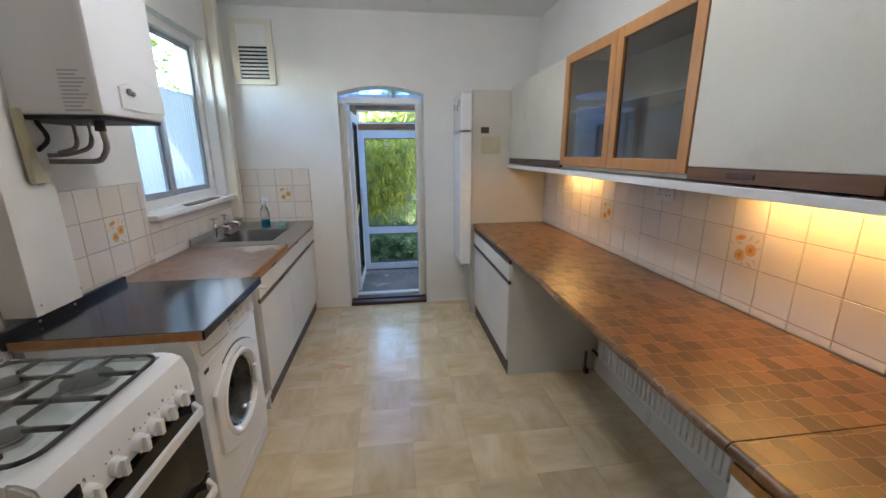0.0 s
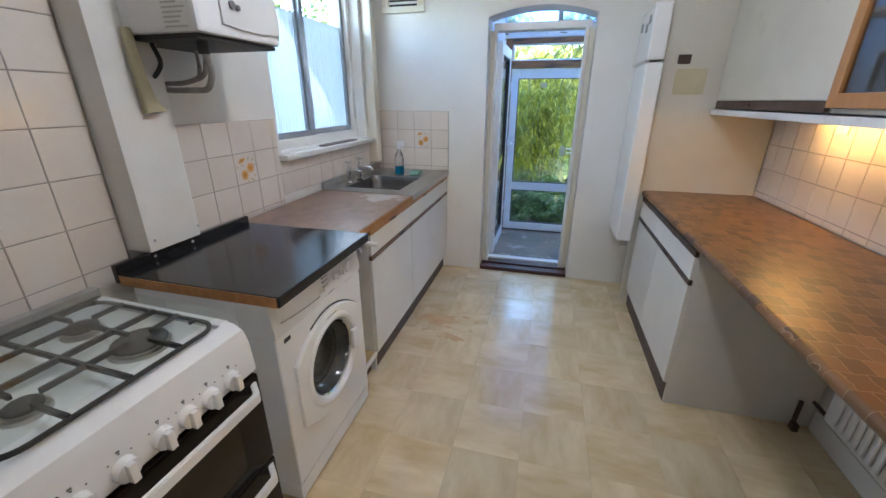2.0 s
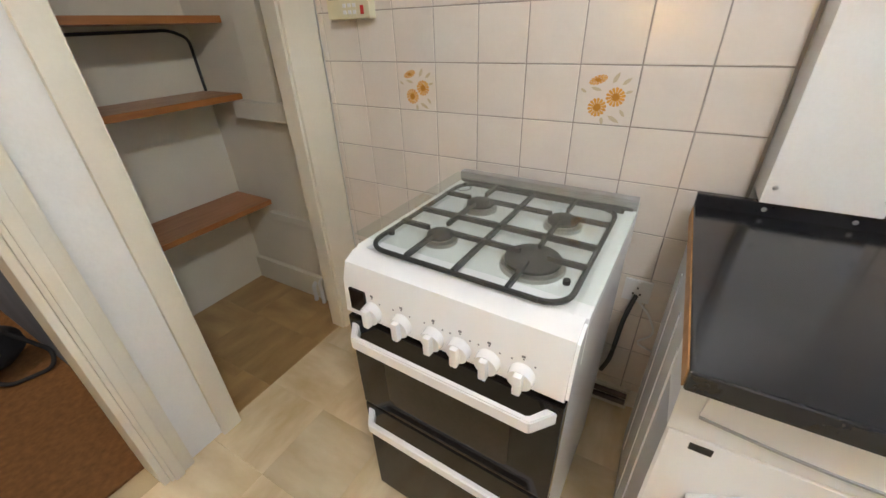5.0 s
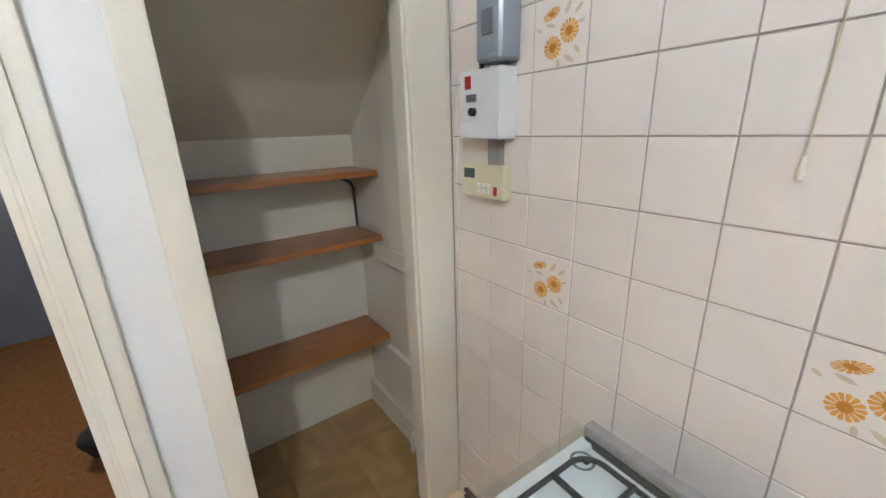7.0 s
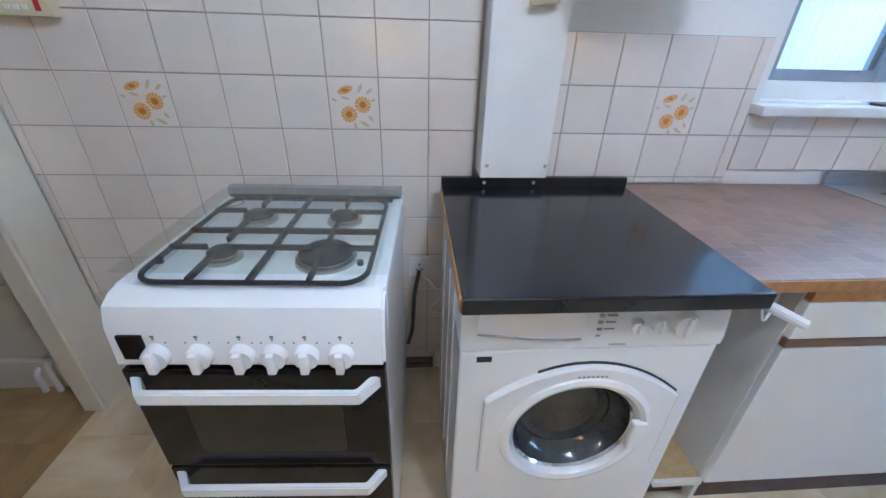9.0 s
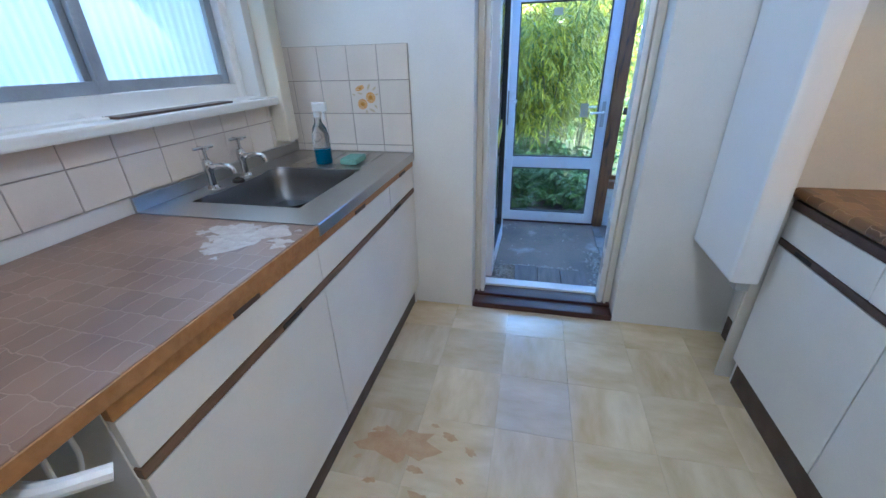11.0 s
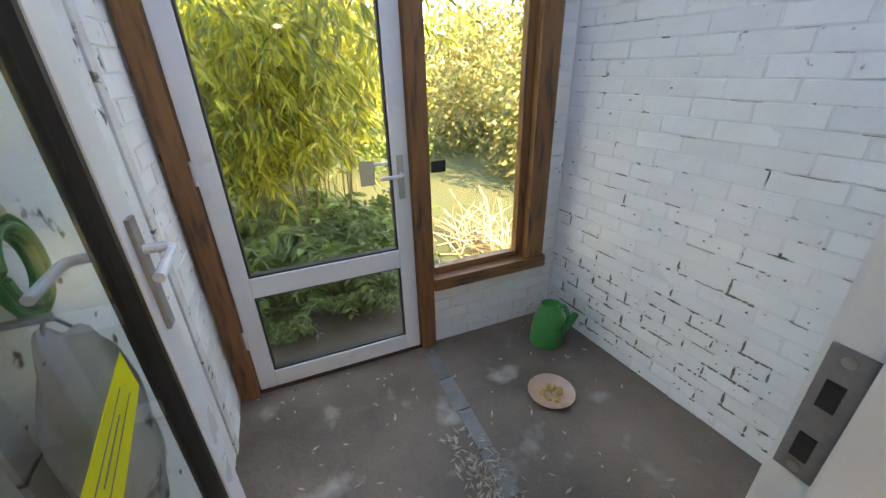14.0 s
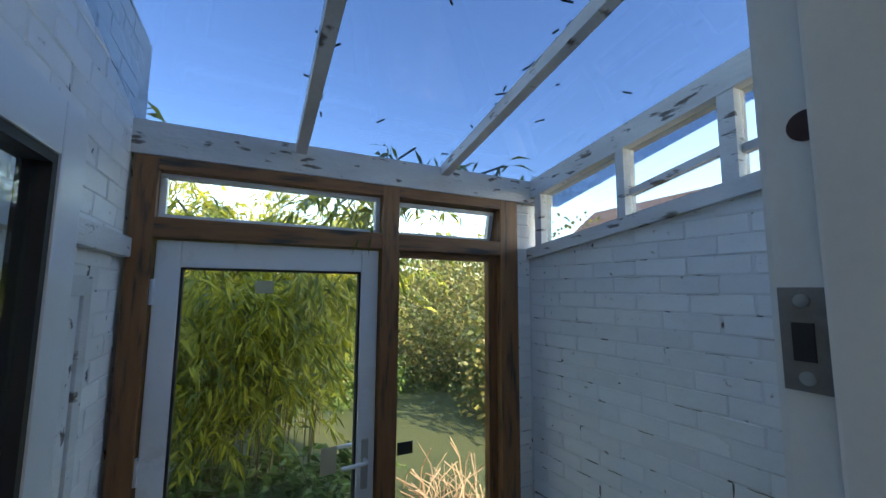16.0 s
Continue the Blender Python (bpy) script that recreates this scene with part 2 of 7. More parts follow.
M_UPVC = surface("white_upvc", (0.78, 0.78, 0.79), (0.72, 0.72, 0.73), 0.3, scale=4, bump=0.02, spot=(0.5, 0.48, 0.44), spot_scale=9, spot_at=(0.66, 0.9))
M_HARDWOOD = surface("weathered_hardwood", (0.32, 0.135, 0.048), (0.18, 0.074, 0.029), 0.5, scale=5, stretch=(9, 9, 1), bump=0.25, spot=(0.055, 0.04, 0.032), spot_scale=5, spot_at=(0.56, 0.70))
M_HARDWOOD_H = surface("weathered_hardwood_rail", (0.32, 0.135, 0.048), (0.18, 0.074, 0.029), 0.5, scale=5, stretch=(1, 9, 9), bump=0.25, spot=(0.055, 0.04, 0.032), spot_scale=4, spot_at=(0.54, 0.68))
M_DARKSILL = surface("dark_red_sill_wood", (0.075, 0.028, 0.02), (0.04, 0.016, 0.012), 0.4, scale=6, stretch=(1, 9, 9), bump=0.15)
M_BRICKPAINT = surface("white_painted_brick", (0.84, 0.835, 0.82), (0.76, 0.755, 0.74), 0.55, scale=6, bump=1.0, bump_scale=26, spread=0.045, spot=(0.40, 0.35, 0.31), spot_scale=24, spot_at=(0.68, 0.74))
M_MORTAR = surface("painted_mortar", (0.80, 0.795, 0.78), (0.70, 0.695, 0.68), 0.8, scale=7, bump=0.8, bump_scale=50, spot=(0.12, 0.10, 0.085), spot_scale=15, spot_at=(0.62, 0.68))
M_PEEL = surface("peeling_white_paint", (0.74, 0.73, 0.71), (0.54, 0.52, 0.49), 0.6, scale=5, bump=0.8, bump_scale=34, spot=(0.14, 0.11, 0.09), spot_scale=15, spot_at=(0.60, 0.66), stretch=(0.6, 0.5, 1.8))
M_CONCRETE = surface("damp_concrete", (0.255, 0.185, 0.138), (0.085, 0.062, 0.047), 0.6, scale=2.2, bump=0.8, bump_scale=45, spot=(0.42, 0.37, 0.32), spot_scale=4, spot_at=(0.60, 0.74))
M_PLANK = surface("grey_weathered_plank", (0.21, 0.17, 0.145), (0.11, 0.087, 0.072), 0.75, scale=5, stretch=(8, 1, 8), bump=0.5, spread=0.12)
M_SLATE = surface("slate_strip", (0.26, 0.245, 0.23), (0.14, 0.13, 0.12), 0.6, scale=8, bump=0.5, spread=0.15)
M_GREENPLASTIC = surface("green_plastic", (0.010, 0.28, 0.075), (0.008, 0.22, 0.058), 0.3, scale=8, bump=0.03)
M_GLASS = thin_glass("window_glass")
M_DARKGLASS = thin_glass("smoked_glass", (0.74, 0.73, 0.72), 0.09)
# strong blue tint put into the sheet to darken the sky seen through it
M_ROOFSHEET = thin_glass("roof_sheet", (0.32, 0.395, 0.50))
M_DIRTYGLASS = thin_glass("dirty_glass", (0.64, 0.69, 0.74), 0.08)
M_PORCELAIN = surface("pale_plate", (0.62, 0.39, 0.29), (0.52, 0.31, 0.22), 0.3, scale=12)
# dark blue-grey: the dimness of the hall is put into its wall colour
M_HALLDIM = surface("hall_wall_dimmed_blue_grey", (0.16, 0.18, 0.22), (0.12, 0.135, 0.17), 0.7, scale=3)
M_CARPET = surface("brown_carpet", (0.22, 0.095, 0.025), (0.13, 0.055, 0.014), 0.95, scale=40, bump=0.6, bump_scale=250)
M_BLACKFABRIC = surface("black_fabric", (0.012, 0.012, 0.013), (0.022, 0.022, 0.024), 0.8, scale=40, bump=0.4, bump_scale=200)
M_GRASS = surface("lawn", (0.028, 0.042, 0.009), (0.056, 0.056, 0.017), 0.8, scale=0.7, fine=30, bump=0.8, bump_scale=80)
M_SOIL = surface("soil", (0.09, 0.065, 0.045), (0.05, 0.035, 0.025), 0.95, scale=5, bump=0.8)
M_BAMBOO = leafy("bamboo_leaf", (0.045, 0.085, 0.006), (0.40, 0.37, 0.025))
M_FERN = leafy("fern_leaf", (0.035, 0.085, 0.016), (0.12, 0.18, 0.04))
M_HEDGE = leafy("hedge_leaf", (0.06, 0.10, 0.018), (0.24, 0.19, 0.06))
M_DRY = leafy("dry_stalk", (0.34, 0.20, 0.13), (0.56, 0.40, 0.28), 0.8)
M_LITTER = leafy("dry_leaf", (0.33, 0.26, 0.18), (0.64, 0.56, 0.45), 0.7)
M_CANE = surface("bamboo_cane", (0.10, 0.09, 0.035), (0.05, 0.05, 0.02), 0.5, scale=10, stretch=(1, 1, 0.3))
M_BARK = surface("bark", (0.10, 0.075, 0.055), (0.06, 0.045, 0.033), 0.9, scale=12, bump=0.8)
M_RED = surface("red_plastic", (0.45, 0.02, 0.015), None, 0.4, bump=0)
M_LCD = surface("grey_display", (0.10, 0.12, 0.10), None, 0.2, bump=0)
M_YELLOWED = surface("yellowed_plastic", (0.55, 0.50, 0.33), (0.46, 0.41, 0.26), 0.4, scale=6)
M_PIPEGREY = surface("grey_pipe", (0.33, 0.31, 0.29), (0.24, 0.22, 0.20), 0.5, scale=20)

for m in (M_BLACKGLASS, M_OVENWIN):
    m.node_tree.nodes["Principled BSDF"].inputs["Specular IOR Level"].default_value = 0.22


# ---- building helpers ----
def box(bm, x0, x1, y0, y1, z0, z1, bevel=0.0, seg=2):
    r = bmesh.ops.create_cube(bm, size=1.0, matrix=Matrix.LocRotScale(
        ((x0 + x1) / 2, (y0 + y1) / 2, (z0 + z1) / 2), None, (x1 - x0, y1 - y0, z1 - z0)))
    if bevel:
        es = {e for v in r["verts"] for e in v.link_edges}
        bmesh.ops.bevel(bm, geom=list(es), offset=bevel, segments=seg, affect="EDGES", profile=0.7)
    return bm


def cyl(bm, a, b, r0, r1=None, seg=20):
    a, b = Vector(a), Vector(b)
    m = Matrix.Translation((a + b) / 2) @ (b - a).to_track_quat("Z", "Y").to_matrix().to_4x4()
    bmesh.ops.create_cone(bm, cap_ends=True, segments=seg, radius1=r0, radius2=r0 if r1 is None else r1, depth=(b - a).length, matrix=m)
    return bm


def prism(bm, pts, axis, lo, hi):
    """A flat outline (two coordinates a point) drawn out along an axis."""
    def at(p, w):
        return {"x": (w, p[0], p[1]), "y": (p[0], w, p[1]), "z": (p[0], p[1], w)}[axis]
    a = [bm.verts.new(at(p, lo)) for p in pts]
    b = [bm.verts.new(at(p, hi)) for p in pts]
    bm.faces.new(a)
    bm.faces.new(b[::-1])
    for i in range(len(pts)):
        j = (i + 1) % len(pts)
        bm.faces.new((a[j], a[i], b[i], b[j]))
    bmesh.ops.recalc_face_normals(bm, faces=bm.faces)
    return bm


def lathe(bm, profile, m=None, seg=32):
    """Turns (radius, height) pairs round the z axis."""
    m = m or Matrix()
    rings = [[bm.verts.new(m @ Vector((r * math.cos(k * math.tau / seg), r * math.sin(k * math.tau / seg), z))) for k in range(seg)] for r, z in profile]
    for a, b in zip(rings, rings[1:]):
        for k in range(seg):
            j = (k + 1) % seg
            bm.faces.new((a[k], a[j], b[j], b[k]))
    return bm


def tube(bm, pts, r, seg=10):
    """A round bar bent along a line of points."""
    pts = [Vector(p) for p in pts]
    rings = []
    for i, p in enumerate(pts):
        d = (pts[min(i + 1, len(pts) - 1)] - pts[max(i - 1, 0)]).normalized()
        q = d.to_track_quat("Z", "Y")
        rings.append([bm.verts.new(p + q @ Vector((r * math.cos(k * math.tau / seg), r * math.sin(k * math.tau / seg), 0))) for k in range(seg)])
    for a, b in zip(rings, rings[1:]):
        for k in range(seg):
            j = (k + 1) % seg
            bm.faces.new((a[k], a[j], b[j], b[k]))
    bm.faces.new(rings[0][::-1])
    bm.faces.new(rings[-1])
    return bm


def bend(pts, n=5):
    """A rounded line through corner points."""
    pts = [Vector(p) for p in pts]
    out = [pts[0]]
    for a, b, c in zip(pts, pts[1:], pts[2:]):
        r = min((b - a).length, (c - b).length) * 0.4
        p, q = b + (a - b).normalized() * r, b + (c - b).normalized() * r
        for k in range(n + 1):
            u = k / n
            out.append(p * (1 - u) ** 2 + b * 2 * u * (1 - u) + q * u * u)
    return out + [pts[-1]]


def mesh_of(name, bm, material, smooth=False):
    me = bpy.data.meshes.new(name)
    bm.to_mesh(me)
    bm.free()
    for m in material if isinstance(material, (list, tuple)) else (material,):
        me.materials.append(m)
    if smooth:
        me.shade_smooth()
        me.set_sharp_from_angle(angle=radians(35))
    return me


def part(name, bm, material, parent, label="", smooth=False):
    """One mesh under a thing or a part."""
    ob = new(name, mesh_of(name, bm, material, smooth))
    ob.parent = parent
    return tagged(ob, label)


def thing(name, label, category, at=(0, 0, 0), group="", kind=""):
    ob = new(name)
    ob.location = at
    ob.empty_display_size = 0.1
    return tagged(ob, label, category, group, kind)


def solid(name, bm, material, label, category, group="", kind="", smooth=False):
    """A thing that is one mesh."""
    return tagged(new(name, mesh_of(name, bm, material, smooth)), label, category, group, kind)


def setting(name, bm, material, label="", category=""):
    return solid(name, bm, material, label or name.replace("_", " "), category or name.split("_")[0], kind="structure")


def B():
    return bmesh.new()


# ---- structure of the kitchen ----
XL, XR, YB, YF, ZC, OUT = -1.42, 1.50, 0.0, 3.87, 2.80, -0.20
WT = 0.23  # thickness of the outer walls
YO = YF + WT  # outer face of the far wall
DL, DR = -0.426, 0.374  # doorway to the lean-to

f = setting("floor", box(B(), -1.9, 1.8, -3.4, YF, -0.12, -0.004), M_VINYLGAP, "cream marbled vinyl tile floor", "floor")
setting("ceiling", box(B(), -1.9, 1.8, -3.4, YO, ZC, ZC + 0.12), M_CEIL, "plain white painted ceiling", "ceiling")

# left wall with the window opening
WY0, WY1, WZ0, WZ1 = 2.50, 3.66, 1.22, 2.47
bm = B()
box(bm, XL - 0.25, XL, YB, WY0, 0, ZC)
box(bm, XL - 0.25, XL, WY1, YF, 0, ZC)
box(bm, XL - 0.25, XL, WY0, WY1, 0, WZ0)
box(bm, XL - 0.25, XL, WY0, WY1, WZ1, ZC)
wall_left = setting("wall_left", bm, M_WALL, "white painted wall with a window", "wall")

wall_right = setting("wall_right", box(B(), XR, XR + 0.25, -0.12, YO, 0, ZC), M_WALL, "white painted wall", "wall")

# far wall with a segmental-arched doorway
bm = B()
box(bm, XL - 0.25, DL, YF, YO, OUT, ZC + 0.6)
box(bm, DR, XR, YF, YO, OUT, ZC + 0.6)
n = 10
arch = [(DL + (DR - DL) * k / n, 2.11 + 0.065 * (1 - (2 * k / n - 1) ** 2)) for k in range(n + 1)]
prism(bm, arch + [(DR, ZC + 0.6), (DL, ZC + 0.6)], "y", YF, YO)
wall_far = setting("wall_far", bm, M_WALL, "white painted wall with an arched doorway", "wall")

# back wall with the cupboard opening and the doorway to the hall
CL, CR, CTOP, HL, HR = -1.247, -0.612, 2.0, -0.33, 0.52
bm = B()
box(bm, XL - 0.25, CL, -0.06, YB, 0, ZC)
box(bm, CL, CR, -0.06, YB, CTOP, ZC)
box(bm, CR, HL, -0.12, YB, 0, ZC)
box(bm, HL, HR, -0.12, YB, 2.05, ZC)
box(bm, HR, XR, -0.12, YB, 0, ZC)
setting("wall_back", bm, M_WALL, "white painted wall with two openings", "wall")

# under-stairs cupboard
bm = B()
box(bm, -1.72, -1.40, -1.0, -0.062, 0, ZC)
box(bm, -1.40, -0.46, -1.0, -0.82, 0, ZC)
setting("wall_cupboard", bm, M_CREAM, "cream painted cupboard walls", "wall")
setting("wall_cupboard_side", box(B(), -0.46, -0.40, -3.4, -0.12, 0, ZC), M_HALLDIM, "partition beside the hall", "wall")
setting("ceiling_soffit", prism(B(), [(-0.82, 1.60), (-0.12, 2.19), (-0.12, 2.27), (-0.82, 1.68)], "x", -1.40, -0.46), M_CREAM, "sloping underside of the stairs", "ceiling")

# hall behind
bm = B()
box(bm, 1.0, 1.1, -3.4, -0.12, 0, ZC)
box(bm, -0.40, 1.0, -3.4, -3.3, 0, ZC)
setting("wall_hall", bm, M_HALLDIM, "hall walls with the dimness put into their blue-grey", "wall")
setting("carpet", box(B(), -0.40, 1.0, -3.3, -0.125, -0.004, 0.008), M_CARPET, "worn brown hall carpet", "carpet")

# ---- lean-to ----
GY = 5.80  # inner face of the glazed end
LW = -0.50
RA, RB = (1.44, 5.86), (1.60, YO)  # line of the skewed brick wall
setting("floor_leanto", box(B(), -1.0, 2.2, YO - 0.02, 5.95, OUT - 0.2, OUT), M_CONCRETE, "worn damp concrete floor", "floor")
# brick walls: a backing, and the bricks as pieces at the end of the file
def right_x(y):
    return RA[0] + (RB[0] - RA[0]) * (y - RA[1]) / (RB[1] - RA[1])


def ledge(y):
    return 1.875 + (GY - y) * 0.15


bm = prism(B(), [(RA[0] + 0.012, RA[1]), (RB[0] + 0.012, RB[1]), (RB[0] + 0.22, RB[1]), (RA[0] + 0.22, RA[1])], "z", OUT, 2.0)
for v in bm.verts:
    if v.co.z > 1:
        v.co.z = ledge(v.co.y)
wall_brick_right = setting("wall_brick_right", bm, M_MORTAR, "white painted brick wall with flaking joints", "wall")
wall_brick_left = setting("wall_brick_left", box(B(), LW - 0.24, LW - 0.012, YO, 5.95, OUT, 2.75), M_MORTAR, "white painted brick wall", "wall")
wall_brick_low = setting("wall_brick_low", box(B(), 0.60, right_x(GY) + 0.02, GY + 0.012, GY + 0.15, OUT, 0.235), M_MORTAR, "low painted brick wall under the window", "wall")
wall_brick_pier = setting("wall_brick_pier", box(B(), 1.34, 1.60, GY + 0.012, GY + 0.15, 0.235, 2.21), M_MORTAR, "painted brick pier", "wall")

# glazed end: hardwood posts and rails
frame_end = thing("window_frame_end", "weathered brown hardwood frame of the glazed end", "window frame", (0.4, GY, OUT), kind="structure")


def rail(name, x0, x1, z0, z1, y0=GY - 0.03, y1=GY + 0.09, mat=M_HARDWOOD, parent=frame_end, bevel=0.004):
    mat = M_HARDWOOD_H if mat is M_HARDWOOD and x1 - x0 > z1 - z0 else mat
    ob = part(name, box(B(), x0, x1, y0, y1, z0, z1, bevel), mat, parent)
    ob.matrix_parent_inverse = parent.matrix_basis.inverted()
    return ob


rail("post", -0.495, -0.415, OUT, 2.21)
rail("post", 0.512, 0.598, OUT, 2.21)
rail("post", 1.215, 1.335, 0.24, 2.21)
rail("head_rail", -0.415, 0.512, 2.155, 2.21)
rail("head_rail", 0.598, 1.215, 2.155, 2.21)
rail("transom", -0.415, 0.512, 1.885, 1.965)
rail("transom", 0.598, 1.215, 1.885, 1.965)
rail("sill", 0.598, 1.345, 0.20, 0.275, GY - 0.05, GY + 0.12)
rail("glazing_bead", 0.598, 0.622, 0.275, 1.885, GY + 0.02, GY + 0.07)
rail("glazing_bead", 1.165, 1.215, 0.275, 1.885, GY + 0.02, GY + 0.07)
rail("glazing_bead", 0.622, 1.165, 0.275, 0.315, GY + 0.02, GY + 0.07)
rail("glazing_bead", 0.622, 1.165, 1.85, 1.885, GY + 0.02, GY + 0.07)
rail("fanlight_bead", -0.415, 0.512, 1.965, 1.985, GY + 0.02, GY + 0.06, M_UPVC)
rail("fanlight_bead", -0.415, 0.512, 2.135, 2.155, GY + 0.02, GY + 0.06, M_UPVC)
rail("fanlight_bead", -0.415, -0.39, 1.985, 2.135, GY + 0.02, GY + 0.06, M_UPVC)
rail("fanlight_bead", 0.487, 0.512, 1.985, 2.135, GY + 0.02, GY + 0.06, M_UPVC)
for name, x0, x1, z0, z1 in (("pane", 0.622, 1.165, 0.315, 1.85), ("fanlight_pane", -0.39, 0.487, 1.985, 2.135)):
    rail(name, x0, x1, z0, z1, GY + 0.042, GY + 0.046, M_GLASS, bevel=0).visible_shadow = False

# opening vent above the narrow window, tilted out a little
vent_win = thing("window_vent", "small top-hung window, slightly open", "window", (0.6, GY + 0.05, 2.15), kind="structure")
bm = B()
for x0, x1, z0, z1 in ((0, 0.605, -0.025, 0), (0, 0.605, -0.185, -0.16), (0, 0.025, -0.16, -0.025), (0.58, 0.605, -0.16, -0.025)):
    box(bm, x0 + 0.005, x1 + 0.005, -0.02, 0.02, z0, z1, 0.003)
part("sash", bm, M_UPVC, vent_win)
ob = part("pane", box(B(), 0.03, 0.585, -0.002, 0.002, -0.16, -0.025), M_GLASS, vent_win)
ob.visible_shadow = False
vent_win.rotation_euler = (radians(14), 0, 0)

# plate on top, rafters and roof sheets
ROOF0, SLOPE = 2.36, 0.20  # height at the glazed end and rise a metre towards the house


def roof_z(y):
    return ROOF0 + (GY - y) * SLOPE


setting("trim_wall_plate", box(B(), LW - 0.1, 1.62, GY - 0.02, GY + 0.07, 2.215, 2.355, 0.004), M_PEEL, "white painted timber beam", "beam")
rafter = None
for x in (0.115, 0.86):
    p0, p1 = Vector((x, GY + 0.05, roof_z(GY + 0.05))), Vector((x, YO - 0.02, roof_z(YO - 0.02)))
    bm = prism(B(), [(p0.y, p0.z - 0.055), (p1.y, p1.z - 0.055), (p1.y, p1.z), (p0.y, p0.z)], "x", x - 0.024, x + 0.024)
    solid("rafter", bm, M_PEEL, "white painted rafter with flaking paint and moss", "rafter", "roof rafters", "structure")
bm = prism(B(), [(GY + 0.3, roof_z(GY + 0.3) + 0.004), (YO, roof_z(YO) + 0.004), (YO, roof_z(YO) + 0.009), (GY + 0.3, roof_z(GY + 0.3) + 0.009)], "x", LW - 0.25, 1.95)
rs = setting("roof_sheet", bm, M_ROOFSHEET, "clear ribbed plastic roof sheet with a tint that darkens the sky", "roof")
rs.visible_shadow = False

# clerestory along the brick wall
clere = thing("window_clerestory", "row of small panes in flaking white timber above the brick wall", "window", (1.55, 5.0, ledge(5.0)), kind="structure")
UX, UY = (RB[0] - RA[0]), (RB[1] - RA[1])


def wall_prism(bm, y0, y1, z0a, z0b, z1a, z1b, d0, d1):
    """A bar along the skewed wall from y0 to y1; a at y0, b at y1; d across the wall."""
    vs = []
    for y, za, zb in ((y0, z0a, z1a), (y1, z0b, z1b)):
        for d, z in ((d0, za), (d1, za), (d1, zb), (d0, zb)):
            vs.append(bm.verts.new((right_x(y) + d, y, z)))
    a, b = vs[:4], vs[4:]
    bm.faces.new(a[::-1])
    bm.faces.new(b)
    for i in range(4):
        j = (i + 1) % 4
        bm.faces.new((a[i], a[j], b[j], b[i]))
    bmesh.ops.recalc_face_normals(bm, faces=bm.faces)
    return bm


def cpart(name, bm, mat):
    ob = part(name, bm, mat, clere)
    ob.matrix_parent_inverse = clere.matrix_basis.inverted()
    return ob


def top_z(y):
    return roof_z(y) - 0.008


def sill_z(y):
    return ledge(y) + 0.062


HEAD = 0.112  # depth of the head rail
cpart("sill", wall_prism(B(), YO, GY, ledge(YO) - 0.004, ledge(GY) - 0.004, sill_z(YO), sill_z(GY), -0.022, 0.14), M_PEEL)
cpart("head_rail", wall_prism(B(), YO, GY, top_z(YO) - HEAD, top_z(GY) - HEAD, top_z(YO), top_z(GY), -0.004, 0.10), M_PEEL)
for a, b in ((YO + 0.07, 4.70), (4.762, 5.16)):
    cpart("middle_rail", wall_prism(B(), a, b, sill_z(a) + 0.135, sill_z(b) + 0.105, sill_z(a) + 0.168, sill_z(b) + 0.138, 0.03, 0.07), M_PEEL)
for y, w in ((GY - 0.10, 0.05), (5.162, 0.042), (4.702, 0.058), (YO + 0.02, 0.05)):
    cpart("post", wall_prism(B(), y, y + w, sill_z(y), sill_z(y + w), top_z(y) - HEAD, top_z(y + w) - HEAD, 0.0, 0.08), M_PEEL)
for a, b in ((YO + 0.07, 4.70), (4.762, 5.16), (5.206, GY - 0.102)):
    cpart("pane", wall_prism(B(), a, b, sill_z(a), sill_z(b), top_z(a) - HEAD, top_z(b) - HEAD, 0.045, 0.049), M_DIRTYGLASS).visible_shadow = False

# ---- outer door of the lean-to ----
xdoor = thing("door_outer", "closed white uPVC door with a large and a small pane", "door", (0.05, GY + 0.03, OUT), kind="structure")


def xpart(name, bm, mat, label=""):
    ob = part(name, bm, mat, xdoor, label)
    ob.matrix_parent_inverse = xdoor.matrix_basis.inverted()
    return ob


X0, X1, Z0, Z1 = -0.408, 0.505, OUT + 0.012, 1.878
for name, x0, x1, z0, z1 in (("stile", X0, -0.322, Z0, Z1), ("stile", 0.42, X1, Z0, Z1), ("top_rail", -0.322, 0.42, 1.77, Z1),
                             ("middle_rail", -0.322, 0.42, 0.372, 0.478), ("bottom_rail", -0.322, 0.42, Z0, -0.088)):
    xpart(name, box(B(), x0, x1, GY + 0.005, GY + 0.06, z0, z1, 0.006), M_UPVC)
for z0, z1 in ((0.478, 1.77), (-0.088, 0.372)):
    bm = B()
    for x0, x1, a, b in ((-0.322, -0.312, z0, z1), (0.41, 0.42, z0, z1), (-0.312, 0.41, z0, z0 + 0.01), (-0.312, 0.41, z1 - 0.01, z1)):
        box(bm, x0, x1, GY + 0.015, GY + 0.05, a, b)
    xpart("gasket", bm, M_RUBBER)
    xpart("pane", box(B(), -0.312, 0.41, GY + 0.03, GY + 0.034, z0 + 0.01, z1 - 0.01), M_GLASS).visible_shadow = False


def lever(bm, x, y, z, out, side):
    """A lever handle: a neck out of the plate and a bar to one side."""
    tube(bm, bend([(x, y, z), (x, y + out, z), (x + side, y + out, z - 0.006)]), 0.009)
    return bm


